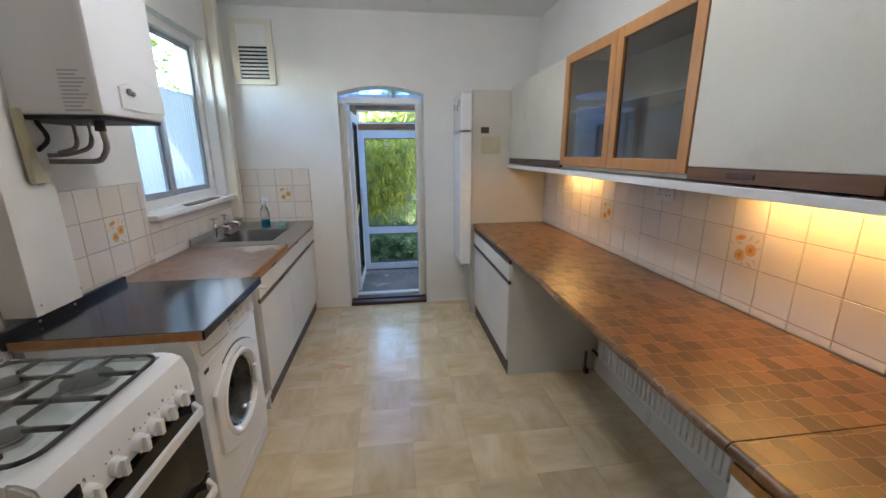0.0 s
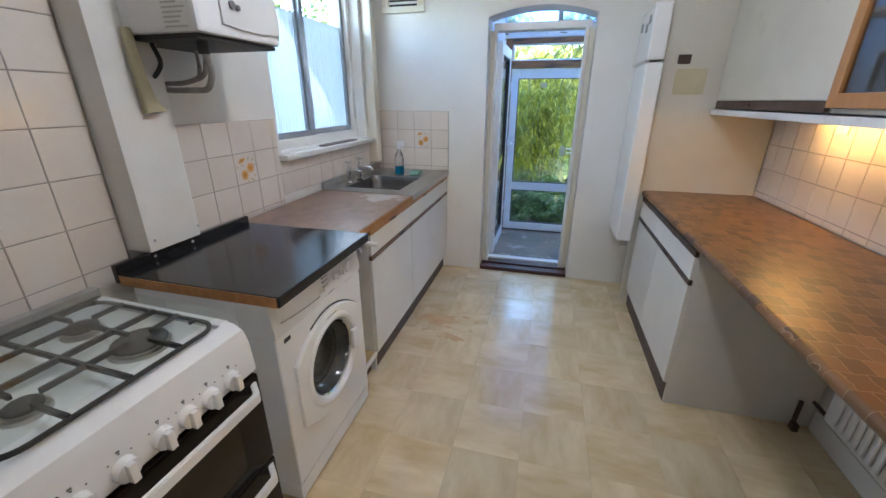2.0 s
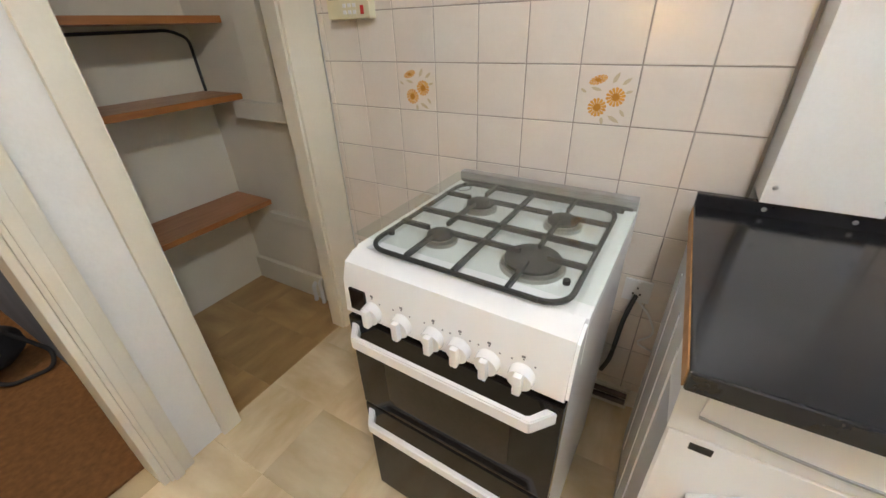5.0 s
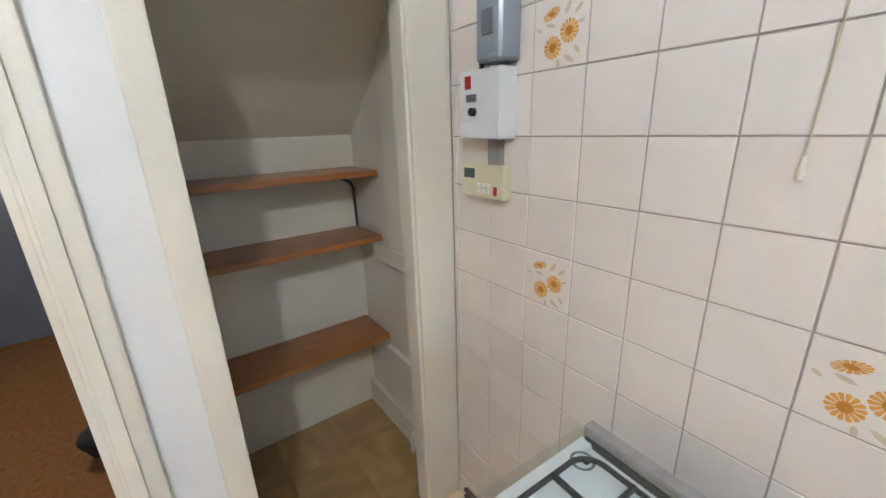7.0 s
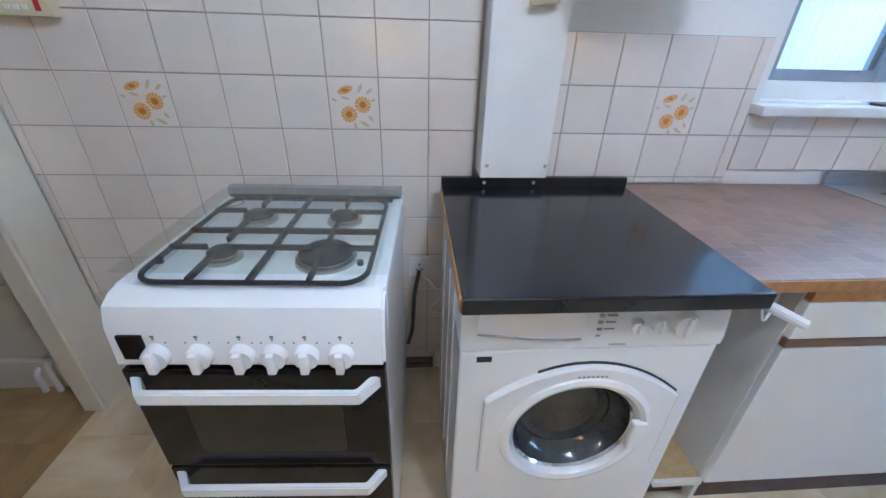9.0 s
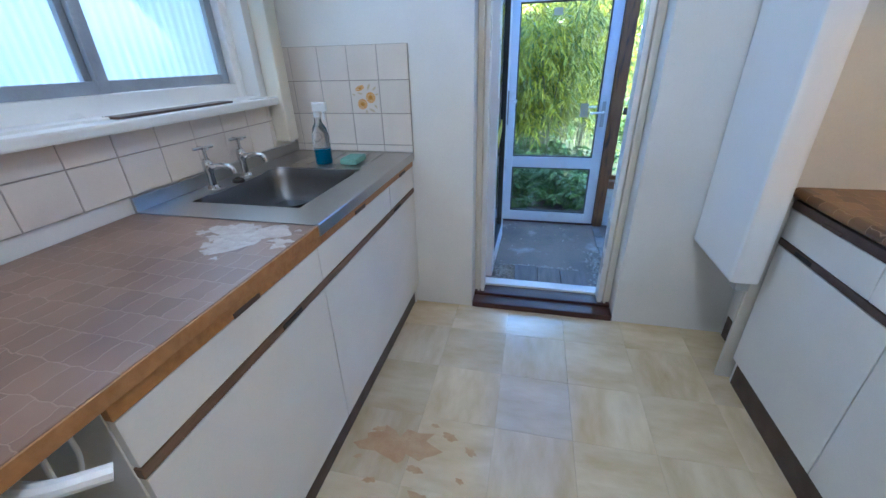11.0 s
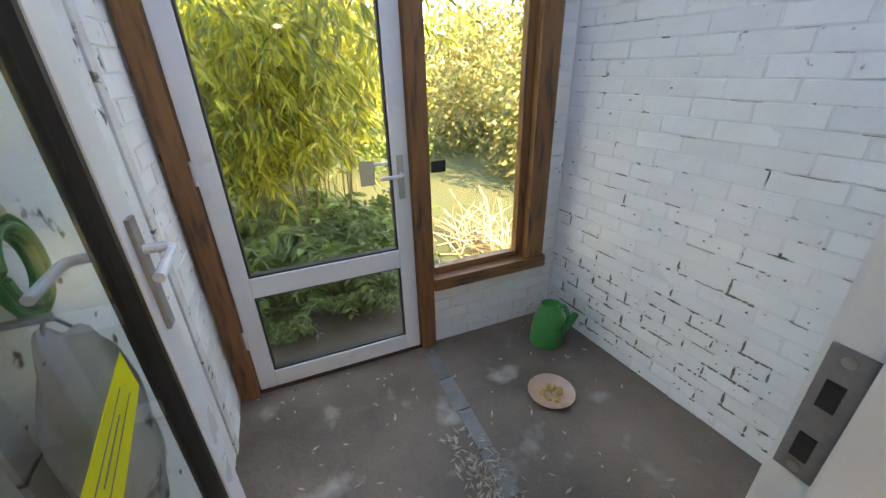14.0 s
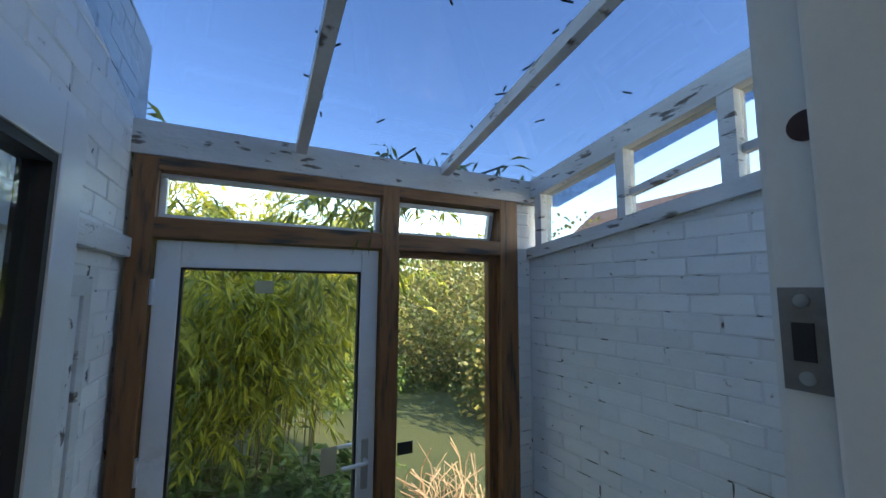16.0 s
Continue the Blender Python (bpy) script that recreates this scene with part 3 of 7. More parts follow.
xpart("handle_plate", box(B(), 0.442, 0.474, GY - 0.006, GY + 0.006, 0.765, 0.985, 0.004), M_STEEL, "steel handle plate")
xpart("lever_handle", lever(B(), 0.458, GY, 0.895, -0.05, -0.115), M_ENAMEL_D, "white lever handle")
xpart("lever_handle", lever(B(), 0.458, GY + 0.06, 0.93, 0.05, -0.115), M_ENAMEL_D, "white lever handle")
for z in (0.1, 0.95, 1.62):
    xpart("hinge", cyl(B(), (-0.41, GY - 0.004, z), (-0.41, GY - 0.004, z + 0.10), 0.009), M_UPVC)
xpart("paper_label", box(B(), -0.045, 0.03, GY + 0.026, GY + 0.0275, 1.665, 1.72), M_YELLOWED, "small square paper label on the pane")
xpart("paper_label", box(B(), 0.262, 0.335, GY + 0.026, GY + 0.0275, 0.845, 0.965), M_YELLOWED, "small paper label on the pane")
xpart("threshold", box(B(), -0.415, 0.512, GY - 0.01, GY + 0.09, OUT, OUT + 0.012), M_DARKSILL)
tagged(solid("warning_sticker", box(B(), 0.634, 0.716, GY + 0.0385, GY + 0.041, 0.865, 0.925), M_RUBBER,
             "small black sticker on the window pane", "sticker"))

# ---- doorway between kitchen and lean-to ----
setting("threshold_board", box(B(), DL + 0.003, DR - 0.003, YF - 0.004, YF + 0.085, -0.02, 0.035, 0.01), M_DARKSILL, "dark red-brown worn wooden threshold", "threshold")
setting("threshold_step", box(B(), DL + 0.003, DR - 0.003, YF + 0.0848, YF + 0.1845, -0.021, 0.05, 0.008), M_DARKSILL, "dark red-brown wooden step of the doorway", "threshold")
setting("threshold_sill", box(B(), DL + 0.045, DR - 0.054, YF + 0.1842, YO + 0.03, OUT, 0.062, 0.008), M_WHITEWOOD, "white painted door sill", "sill")
frame_in = thing("door_frame_inner", "white painted timber door frame in an arched reveal", "door frame", (0, YO - 0.08, 0), kind="structure")


def fpart(name, x0, x1, y0, y1, z0, z1, mat=M_WHITEWOOD, bevel=0.006):
    ob = part(name, box(B(), x0, x1, y0, y1, z0, z1, bevel), mat, frame_in)
    ob.matrix_parent_inverse = frame_in.matrix_basis.inverted()
    return ob


for s, x, deep, wide in ((1, DL, 0.045, 1.12), (-1, DR, 0.054, 1.35)):
    for name, d0, d1, y0, mat in (("architrave", 0.002, 0.020, 0.114, M_CREAM), ("architrave_bead", 0.020, 0.030, 0.096, M_CREAM), ("architrave_groove", 0.030, 0.036, 0.120, M_CREAM), ("door_stop", 0.036, 0.054, 0.102, M_WHITEWOOD)):
        a, b = sorted((x + s * d0 * wide, x + s * d1 * wide))
        fpart(name, a, b, YF + y0, YF + 0.188, 0.05, 2.03, mat, 0.003)
    a, b = sorted((x + s * 0.002, x + s * deep))
    fpart("jamb", a, b, YF + 0.1885, YO - 0.002, 0.05, 2.03, M_WHITEWOOD)
fpart("head", DL + 0.03, DR - 0.03, YF + 0.115, YO - 0.002, 2.03, 2.085)
fpart("draught_strip", DL + 0.0452, DL + 0.048, YO - 0.036, YO - 0.022, 0.07, 1.22, surface("olive_strip", (0.07, 0.062, 0.03), (0.04, 0.035, 0.02), 0.6), 0)
# lock keeps on the jamb
for z0, z1, slots in ((1.025, 1.165, (1.045, 1.105)), (1.612, 1.688, (1.634,))):
    fpart("lock_keep", DR - 0.0575, DR - 0.054, YO - 0.039, YO - 0.009, z0, z1, M_SLATE, 0.001)
    for z in slots:
        fpart("keep_slot", DR - 0.0595, DR - 0.0578, YO - 0.030, YO - 0.017, z, z + 0.028, M_RUBBER, 0)
    for z in (z0 + 0.010, z1 - 0.010):
        ob = part("keep_screw", cyl(B(), (DR - 0.0595, YO - 0.024, z), (DR - 0.0578, YO - 0.024, z), 0.005), M_STEEL, frame_in)
        ob.matrix_parent_inverse = frame_in.matrix_basis.inverted()
ob = part("keep_hole", cyl(B(), (DR - 0.0560, YO - 0.035, 1.81), (DR - 0.0535, YO - 0.035, 1.81), 0.012), M_DARKSILL, frame_in)
ob.matrix_parent_inverse = frame_in.matrix_basis.inverted()

# inner door, standing open into the lean-to
idoor = thing("door_inner", "open white glazed door with a chrome lever handle", "door", (-0.358, YO + 0.02, 0.075), kind="structure")
LEAF, LH = 0.67, 1.90
for name, x0, x1, z0, z1 in (("stile", 0, 0.085, 0, LH), ("stile", LEAF - 0.085, LEAF, 0, LH), ("top_rail", 0.085, LEAF - 0.085, LH - 0.09, LH),
                             ("bottom_rail", 0.085, LEAF - 0.085, 0, 0.12)):
    part(name, box(B(), x0, x1, -0.024, 0.024, z0, z1, 0.005), M_UPVC, idoor)
bm = B()
for x0, x1, a, b in ((0.085, 0.10, 0.12, LH - 0.09), (LEAF - 0.10, LEAF - 0.085, 0.12, LH - 0.09), (0.10, LEAF - 0.10, 0.12, 0.135), (0.10, LEAF - 0.10, LH - 0.105, LH - 0.09)):
    box(bm, x0, x1, -0.02, 0.02, a, b)
part("gasket", bm, M_RUBBER, idoor)
ob = part("pane", box(B(), 0.10, LEAF - 0.10, -0.003, 0.003, 0.135, LH - 0.105), M_GLASS, idoor)
ob.visible_shadow = False
part("edge_seal", box(B(), LEAF, LEAF + 0.006, -0.016, 0.016, 0.02, LH - 0.02), M_RUBBER, idoor)
for s in (-1, 1):
    part("handle_plate", box(B(), LEAF - 0.058, LEAF - 0.026, *sorted((s * 0.024, s * 0.032)), 0.86, 1.08, 0.003), M_PIPEGREY, idoor, "steel handle plate")
    part("lever_handle", lever(B(), LEAF - 0.042, s * 0.024, 1.02, s * 0.055, -0.12), M_UPVC, idoor, "white lever handle")
for z in (0.2, 1.0, 1.65):
    part("hinge", cyl(B(), (-0.004, -0.028, z), (-0.004, -0.028, z + 0.09), 0.006), M_UPVC, idoor)
idoor.rotation_euler = (0, 0, radians(89))

# ---- windows, sill and trims of the kitchen ----
win = thing("window_kitchen", "white sliding window with net curtains", "window", (XL - 0.1, 3.0, WZ0), kind="structure")


def wpart(name, bm, mat, label=""):
    ob = part(name, bm, mat, win, label)
    ob.matrix_parent_inverse = win.matrix_basis.inverted()
    return ob


for name, y0, y1, z0, z1 in (("jamb", WY0, WY0 + 0.05, WZ0, WZ1), ("jamb", WY1 - 0.05, WY1, WZ0, WZ1), ("head", WY0 + 0.05, WY1 - 0.05, WZ1 - 0.06, WZ1),
                             ("bottom_rail", WY0 + 0.05, WY1 - 0.05, WZ0, WZ0 + 0.06)):
    wpart(name, box(B(), XL - 0.17, XL - 0.075, y0, y1, z0, z1, 0.004), M_WHITEWOOD)
M_ALU = surface("dull_aluminium", (0.36, 0.38, 0.41), (0.28, 0.30, 0.33), 0.45, 0.4, scale=10)
for y0, y1, x1 in ((WY0 + 0.051, 3.03, XL - 0.085), (2.97, WY1 - 0.051, XL - 0.108)):
    sash = wpart("sash", box(B(), x1 - 0.02, x1, y0, y0 + 0.04, WZ0 + 0.061, WZ1 - 0.061, 0.003), M_ALU, "grey aluminium sliding sash")
    for name, a in (("stile", (x1 - 0.02, x1, y1 - 0.04, y1, WZ0 + 0.061, WZ1 - 0.061)), ("rail", (x1 - 0.019, x1 - 0.001, y0 + 0.04, y1 - 0.04, WZ0 + 0.061, WZ0 + 0.10)), ("rail", (x1 - 0.019, x1 - 0.001, y0 + 0.04, y1 - 0.04, WZ1 - 0.10, WZ1 - 0.061))):
        ob = part(name, box(B(), *a, 0.003), M_ALU, sash)
        ob.matrix_parent_inverse = Matrix()
for y0, y1 in ((WY0 + 0.05, 3.0), (3.001, WY1 - 0.05)):
    wpart("pane", box(B(), XL - 0.146, XL - 0.142, y0, y1, WZ0 + 0.06, WZ1 - 0.06), M_GLASS).visible_shadow = False
setting("sill_kitchen", box(B(), XL - 0.07, XL + 0.065, WY0 - 0.03, 3.81, 1.178, 1.212, 0.008), M_WHITEWOOD, "white painted window sill with worn edge", "sill")

# architraves of the back openings
setting("trim_cupboard_jamb", box(B(), XL + 0.012, CL, 0.002, 0.022, 0, CTOP + 0.08, 0.006), M_CREAM, "cream gloss architrave", "trim")
setting("trim_cupboard_head", box(B(), CL, CR, 0.002, 0.022, CTOP, CTOP + 0.08, 0.006), M_CREAM, "cream gloss architrave", "trim")
setting("trim_cupboard_post", box(B(), CR, CR + 0.075, 0.002, 0.024, 0, CTOP + 0.08, 0.006), M_CREAM, "cream gloss architrave", "trim")
setting("trim_hall_post", box(B(), HL - 0.085, HL, 0.002, 0.026, 0, 2.13, 0.008), M_CREAM, "cream gloss architrave", "trim")
setting("trim_hall_edge", box(B(), HL - 0.045, HL - 0.012, 0.026, 0.036, 0, 2.13, 0.006), M_CREAM, "cream gloss architrave moulding", "trim")
setting("trim_hall_lining", box(B(), HL, HL + 0.02, -0.125, 0.016, 0, 2.03, 0.004), M_CREAM, "cream gloss door lining", "trim")
setting("trim_cupboard_lining", box(B(), CL, CL + 0.012, -0.065, 0.01, 0, CTOP, 0.004), M_CREAM, "cream gloss lining", "trim")
setting("baseboard_left", box(B(), XL + 0.001, XL + 0.022, 0.03, 1.38, 0, 0.10, 0.006), M_CREAM, "scuffed skirting board", "baseboard")
setting("baseboard_right", box(B(), XR - 0.025, XR - 0.001, 0.0, 2.36, 0, 0.11, 0.006), M_WHITEWOOD, "white skirting board", "baseboard")
setting("trim_pipe_box", box(B(), XL + 0.001, XL + 0.12, 1.512, 1.737, 0.976, ZC, 0.004), M_WHITEWOOD, "white painted pipe boxing", "trim")
setting("trim_corner_pipe", box(B(), XL + 0.001, XL + 0.085, 3.70, 3.785, 1.0, ZC, 0.015), M_CREAM, "cream painted boxed pipe", "trim")

# ---- kitchen: cooker ----
def placed(parent, name, bm, mat, label="", smooth=False, of=None):
    """A part given in world places under a thing that stands elsewhere."""
    ob = part(name, bm, mat, parent, label, smooth)
    m = parent.matrix_basis.copy()
    if parent.parent:
        m = parent.parent.matrix_basis @ parent.matrix_parent_inverse @ m
    ob.matrix_parent_inverse = m.inverted()
    return ob


def rounded(bm, y0, y1, z0, z1, r, x0, x1, seg=6):
    """A plate with rounded corners, standing across x."""
    pts = []
    for cy, cz, a in ((y1 - r, z1 - r, 0), (y0 + r, z1 - r, 90), (y0 + r, z0 + r, 180), (y1 - r, z0 + r, 270)):
        for k in range(seg + 1):
            w = radians(a + 90 * k / seg)
            pts.append((cy + r * math.cos(w), cz + r * math.sin(w)))
    return prism(bm, pts, "x", x0, x1)


def cooker(y0, y1, xb, xf):
    t = thing("gas_cooker", "white gas cooker with black double oven doors and a glass lid", "cooker", ((xb + xf) / 2, (y0 + y1) / 2, 0))
    w = y1 - y0

    def set_in(parent, name, bm, *a, **k):
        for v in bm.verts:
            lift = 0.014 * min(max((v.co.z - 0.86) / 0.028, 0), 1) if v.co.z < 0.93 else 0.006
            v.co.z = (v.co.z + lift) * 1.028
        return placed(parent, name, bm, *a, **k)
    P = lambda *a, **k: set_in(t, *a, **k)
    P("body", box(B(), xb, xf - 0.035, y0 + 0.004, y1 - 0.004, 0.035, 0.80, 0.004), M_ENAMEL)
    for x in (xb + 0.06, xf - 0.10):
        for y in (y0 + 0.05, y1 - 0.05):
            P("foot", cyl(B(), (x, y, 0), (x, y, 0.04), 0.016), M_RUBBER)
    # control panel: a rounded front that leans back into the hob
    prof = [(xf - 0.04, 0.765), (xf - 0.012, 0.765), (xf - 0.002, 0.775), (xf - 0.008, 0.858), (xf - 0.022, 0.885), (xf - 0.05, 0.898), (xf - 0.07, 0.90), (xf - 0.07, 0.765)]
    bm = prism(B(), prof, "y", y0, y1)
    bmesh.ops.bevel(bm, geom=[e for e in bm.edges if abs(e.verts[0].co.y - e.verts[1].co.y) < 1e-4], offset=0.006, segments=2, affect="EDGES")
    cp = P("control_panel", bm, M_ENAMEL, smooth=True)
    bm = B()
    box(bm, xb, xf - 0.07, y0, y1, 0.80, 0.888, 0.006)
    box(bm, xb, xf - 0.07, y0, y0 + 0.03, 0.884, 0.90, 0.005)
    box(bm, xb, xf - 0.07, y1 - 0.03, y1, 0.884, 0.90, 0.005)
    P("hob_top", bm, M_ENAMEL, "glossy white enamel hob")
    P("rear_hinge_strip", box(B(), xb + 0.002, xb + 0.032, y0 + 0.002, y1 - 0.002, 0.889, 0.938, 0.004), M_PIPEGREY, "grey lid hinge strip")
    P("rear_seal", box(B(), xb + 0.033, xb + 0.037, y0 + 0.01, y1 - 0.01, 0.889, 0.908), M_RUBBER)
    # clock
    c = P("clock", box(B(), xf - 0.006, xf + 0.001, y0 + 0.026, y0 + 0.072, 0.790, 0.846, 0.002), M_BLACKGLASS, "black clock display")
    # knobs
    for k, fr in enumerate((0.168, 0.322, 0.475, 0.592, 0.710, 0.838)):
        y = y0 + w * fr
        bm = cyl(B(), (xf - 0.008, y, 0.799), (xf + 0.012, y, 0.797), 0.026, 0.024, 24)
        box(bm, xf + 0.006, xf + 0.026, y - 0.008, y + 0.008, 0.774, 0.819, 0.004)
        kn = P("knob", bm, M_ENAMEL, smooth=True)
        bm = B()
        for q in range(-2, 3):
            aa = radians(90 + q * 38)
            box(bm, xf - 0.0075, xf - 0.0045, y + 0.036 * math.cos(aa) - 0.0015, y + 0.036 * math.cos(aa) + 0.0015, 0.799 + 0.036 * math.sin(aa) - 0.0015, 0.799 + 0.036 * math.sin(aa) + 0.0015)
        box(bm, xf - 0.009, xf - 0.0055, y - 0.004, y + 0.003, 0.838, 0.8425)
        P("dial_marks", bm, M_PRINT)
    # two oven doors
    for z0, z1, hz in ((0.455, 0.757, 0.725), (0.06, 0.447, 0.42)):
        d = P("oven_door", box(B(), xf - 0.035, xf - 0.004, y0 + 0.003, y1 - 0.003, z0, z1, 0.004), M_BLACKGLASS, "black glass oven door")
        set_in(d, "window", rounded(B(), y0 + 0.10, y1 - 0.10, z0 + 0.05, z1 - 0.085, 0.02, xf - 0.0042, xf - 0.0025), M_OVENWIN)
        bm = B()
        pts = [(y0 + 0.012, 0.0), (y0 + 0.05, 0.048), (y1 - 0.05, 0.048), (y1 - 0.012, 0.0)]
        outer = [(xf - 0.006 + o, y) for y, o in pts]
        inner = [(xf - 0.006 + o - (0.0 if o == 0 else 0.014), y + (0.022 if i == 0 else -0.022 if i == 3 else 0.008 if i == 1 else -0.008)) for i, (y, o) in enumerate(pts)]
        prism(bm, outer + inner[::-1], "z", hz - 0.016, hz + 0.016)
        bmesh.ops.bevel(bm, geom=bm.edges[:], offset=0.003, segments=2, affect="EDGES")
        set_in(d, "handle", bm, M_ENAMEL, "white plastic bar handle")
    P("plinth", box(B(), xb, xf - 0.03, y0 + 0.006, y1 - 0.006, 0.03, 0.056), M_BLACKGLASS)
    # burners, two small, one middle, one large
    bx0, bx1, by0, by1 = xb + 0.18, xf - 0.20, y0 + 0.15, y1 - 0.15
    for x, y, r in ((bx0, by0, 0.036), (bx0, by1, 0.036), (bx1, by0, 0.030), (bx1, by1, 0.058)):
        b = P("burner", lathe(B(), [(r + 0.012, 0.888), (r + 0.010, 0.896), (r, 0.898), (r, 0.902)], Matrix.Translation((x, y, 0))), M_STEEL, smooth=True)
        set_in(b, "burner_cap", lathe(B(), [(r + 0.002, 0.902), (r + 0.002, 0.908), (r - 0.004, 0.912), (0.001, 0.913)], Matrix.Translation((x, y, 0))), M_BURNER, smooth=True)
    # pan support: rounded rim and crossing bars
    gx0, gx1, gy0, gy1, gz = xb + 0.075, xf - 0.062, y0 + 0.04, y1 - 0.04, 0.912
    rim = []
    for cx, cy, a in ((gx1 - 0.05, gy1 - 0.05, 0), (gx0 + 0.05, gy1 - 0.05, 90), (gx0 + 0.05, gy0 + 0.05, 180), (gx1 - 0.05, gy0 + 0.05, 270)):
        for k in range(7):
            w = radians(a + 15 * k)
            rim.append((cx + 0.05 * math.cos(w), cy + 0.05 * math.sin(w), gz))
    bm = tube(B(), rim + rim[:1], 0.0058, 8)
    gm = (gx0 + gx1) / 2
    ym = (gy0 + gy1) / 2
    box(bm, gm - 0.0048, gm + 0.0048, gy0, gy1, gz - 0.004, gz + 0.009)
    box(bm, gx0, gx1, ym - 0.0038, ym + 0.0038, gz - 0.004, gz + 0.009)
    for x, xa, xe in ((bx0, gx0, gm), (bx1, gm, gx1)):
        for y in (by0, by1):
            for a, e in ((gy0, y - 0.03), (y + 0.03, gy1)) if y == by0 else ((ym, y - 0.03), (y + 0.03, gy1)):
                e = min(e, ym) if y == by0 and a > gy0 else e
                box(bm, x - 0.0038, x + 0.0038, a, e, gz - 0.002, gz + 0.010)
            box(bm, xa, x - 0.035, y - 0.0038, y + 0.0038, gz - 0.002, gz + 0.010)
            box(bm, x + 0.035, xe, y - 0.0038, y + 0.0038, gz - 0.002, gz + 0.010)
    P("pan_support", bm, M_IRON, "black cast-iron pan support")
    # badge at the rear corner
    P("badge", lathe(B(), [(0.020, 0.9005), (0.024, 0.9015), (0.026, 0.9005)], Matrix.Translation((xb + 0.09, y0 + 0.045, 0.0))), M_PRINT)
    # glass lid
    lid = P("glass_lid", box(B(), xb + 0.04, xf - 0.075, y0 - 0.004, y1 + 0.004, 0.932, 0.936, 0.001), M_LIDGLASS, "clear glass lid")
    lid.visible_shadow = False
    for x in (xb + 0.10, xf - 0.13):
        for y in (gy0 + 0.02, gy1 - 0.02):
            P("lid_buffer", cyl(B(), (x, y, 0.915), (x, y, 0.932), 0.007), M_RUBBER)
    return t


M_LIDGLASS = thin_glass("lid_glass", (0.94, 0.97, 0.955), 0.04)
cooker(0.714, 1.246, -1.245, -0.655).rotation_euler = (0, 0, radians(-2.4))


# ---- kitchen: washing machine ----
def washing_machine(y0, y1, xb, xf, h):
    t = thing("washing_machine", "white front-loading washing machine under a black board", "washing machine", ((xb + xf) / 2, (y0 + y1) / 2, 0))
    P = lambda *a, **k: placed(t, *a, **k)
    P("body", box(B(), xb, xf - 0.14, y0, y1, 0.015, h, 0.006), M_ENAMEL)
    P("lid_panel", box(B(), xf - 0.139, xf - 0.051, y0, y1, h - 0.02, h, 0.003), M_ENAMEL)
    bm = B()
    for x in (-1.15, -0.98, -0.86):
        box(bm, x, x + 0.012, y0 - 0.003, y0 + 0.002, 0.10, h - 0.08)
    P("side_ribs", bm, M_ENAMEL)
    cy, cz = (y0 + y1) / 2 + 0.005, 0.482

    def holed(bm, inside, r, x0, x1, extra=()):
        """A plate round the porthole: inside(u, v) bounds it; r is the hole."""
        rows = []
        for a in sorted([k * math.tau / 72 for k in range(72)] + list(extra)):
            c, q, lo, hi = math.cos(a), math.sin(a), r, 0.7
            for _ in range(30):
                m = (lo + hi) / 2
                lo, hi = (m, hi) if inside(c * m, q * m) else (lo, m)
            rows.append([bm.verts.new((x, cy + c * d, cz + q * d)) for x, d in ((x0, r), (x1, r), (x1, lo - 0.006), (x1 - 0.004, lo), (x0, lo))])
        for a, b in zip(rows, rows[1:] + rows[:1]):
            for k in range(4):
                bm.faces.new((a[k], a[k + 1], b[k + 1], b[k]))
        bmesh.ops.recalc_face_normals(bm, faces=bm.faces)
        return bm
    lim = (y0 + 0.001 - cy, y1 - 0.001 - cy, 0.095 - cz, h - 0.135 - cz)
    P("front_panel", holed(B(), lambda u, v: lim[0] < u < lim[1] and lim[2] < v < lim[3], 0.20, xf - 0.14, xf, [math.atan2(v, u) % math.tau for u in lim[:2] for v in lim[2:]]), M_ENAMEL)
    P("kick_panel", box(B(), xf - 0.139, xf - 0.002, y0 + 0.002, y1 - 0.002, 0.015, 0.091, 0.006), M_ENAMEL)
    for y in (y0 + 0.06, y1 - 0.06):
        P("foot", cyl(B(), (xf - 0.08, y, 0), (xf - 0.08, y, 0.02), 0.02), M_RUBBER)
    cz0, cz1 = h - 0.131, h - 0.004
    bm = prism(B(), [(xf - 0.139, cz0), (xf + 0.002, cz0), (xf + 0.004, cz0 + 0.02), (xf - 0.008, cz1 - 0.02), (xf - 0.02, cz1), (xf - 0.05, cz1), (xf - 0.139, cz1 - 0.018)], "y", y0, y1)
    P("control_panel", bm, M_ENAMEL_D, smooth=True)
    # detergent drawer with a curved lower edge
    n = 12
    low = [(y0 + 0.035 + 0.235 * k / n, cz0 + 0.052 - 0.020 * math.sin(math.pi * min(1, k / n * 0.9) * 0.6)) for k in range(n + 1)]
    bm = prism(B(), low + [(y0 + 0.27, cz1 - 0.012), (y0 + 0.04, cz1 - 0.012)], "x", xf - 0.02, xf + 0.0045)
    dr = P("detergent_drawer", bm, M_ENAMEL)
    bm = B()
    for a, b in zip(low, low[1:]):
        prism(bm, [(a[0], a[1] - 0.004), (b[0], b[1] - 0.004), (b[0], b[1]), (a[0], a[1])], "x", xf + 0.002, xf + 0.0085)
    tagged(placed(dr, "drawer_lip", bm, M_FAINT), kind="stuff")
    bm = B()
    for k in range(5):
        box(bm, xf - 0.004, xf + 0.003, y0 + 0.305, y0 + 0.315, cz0 + 0.032 + 0.018 * k, cz0 + 0.037 + 0.018 * k)
        box(bm, xf - 0.004, xf + 0.0015, y0 + 0.322, y0 + 0.345, cz0 + 0.033 + 0.018 * k, cz0 + 0.0355 + 0.018 * k)
        box(bm, xf - 0.012, xf - 0.001, y0 + 0.392 + 0.020 * k, y0 + 0.407 + 0.020 * k, cz1 - 0.028, cz1 - 0.020)
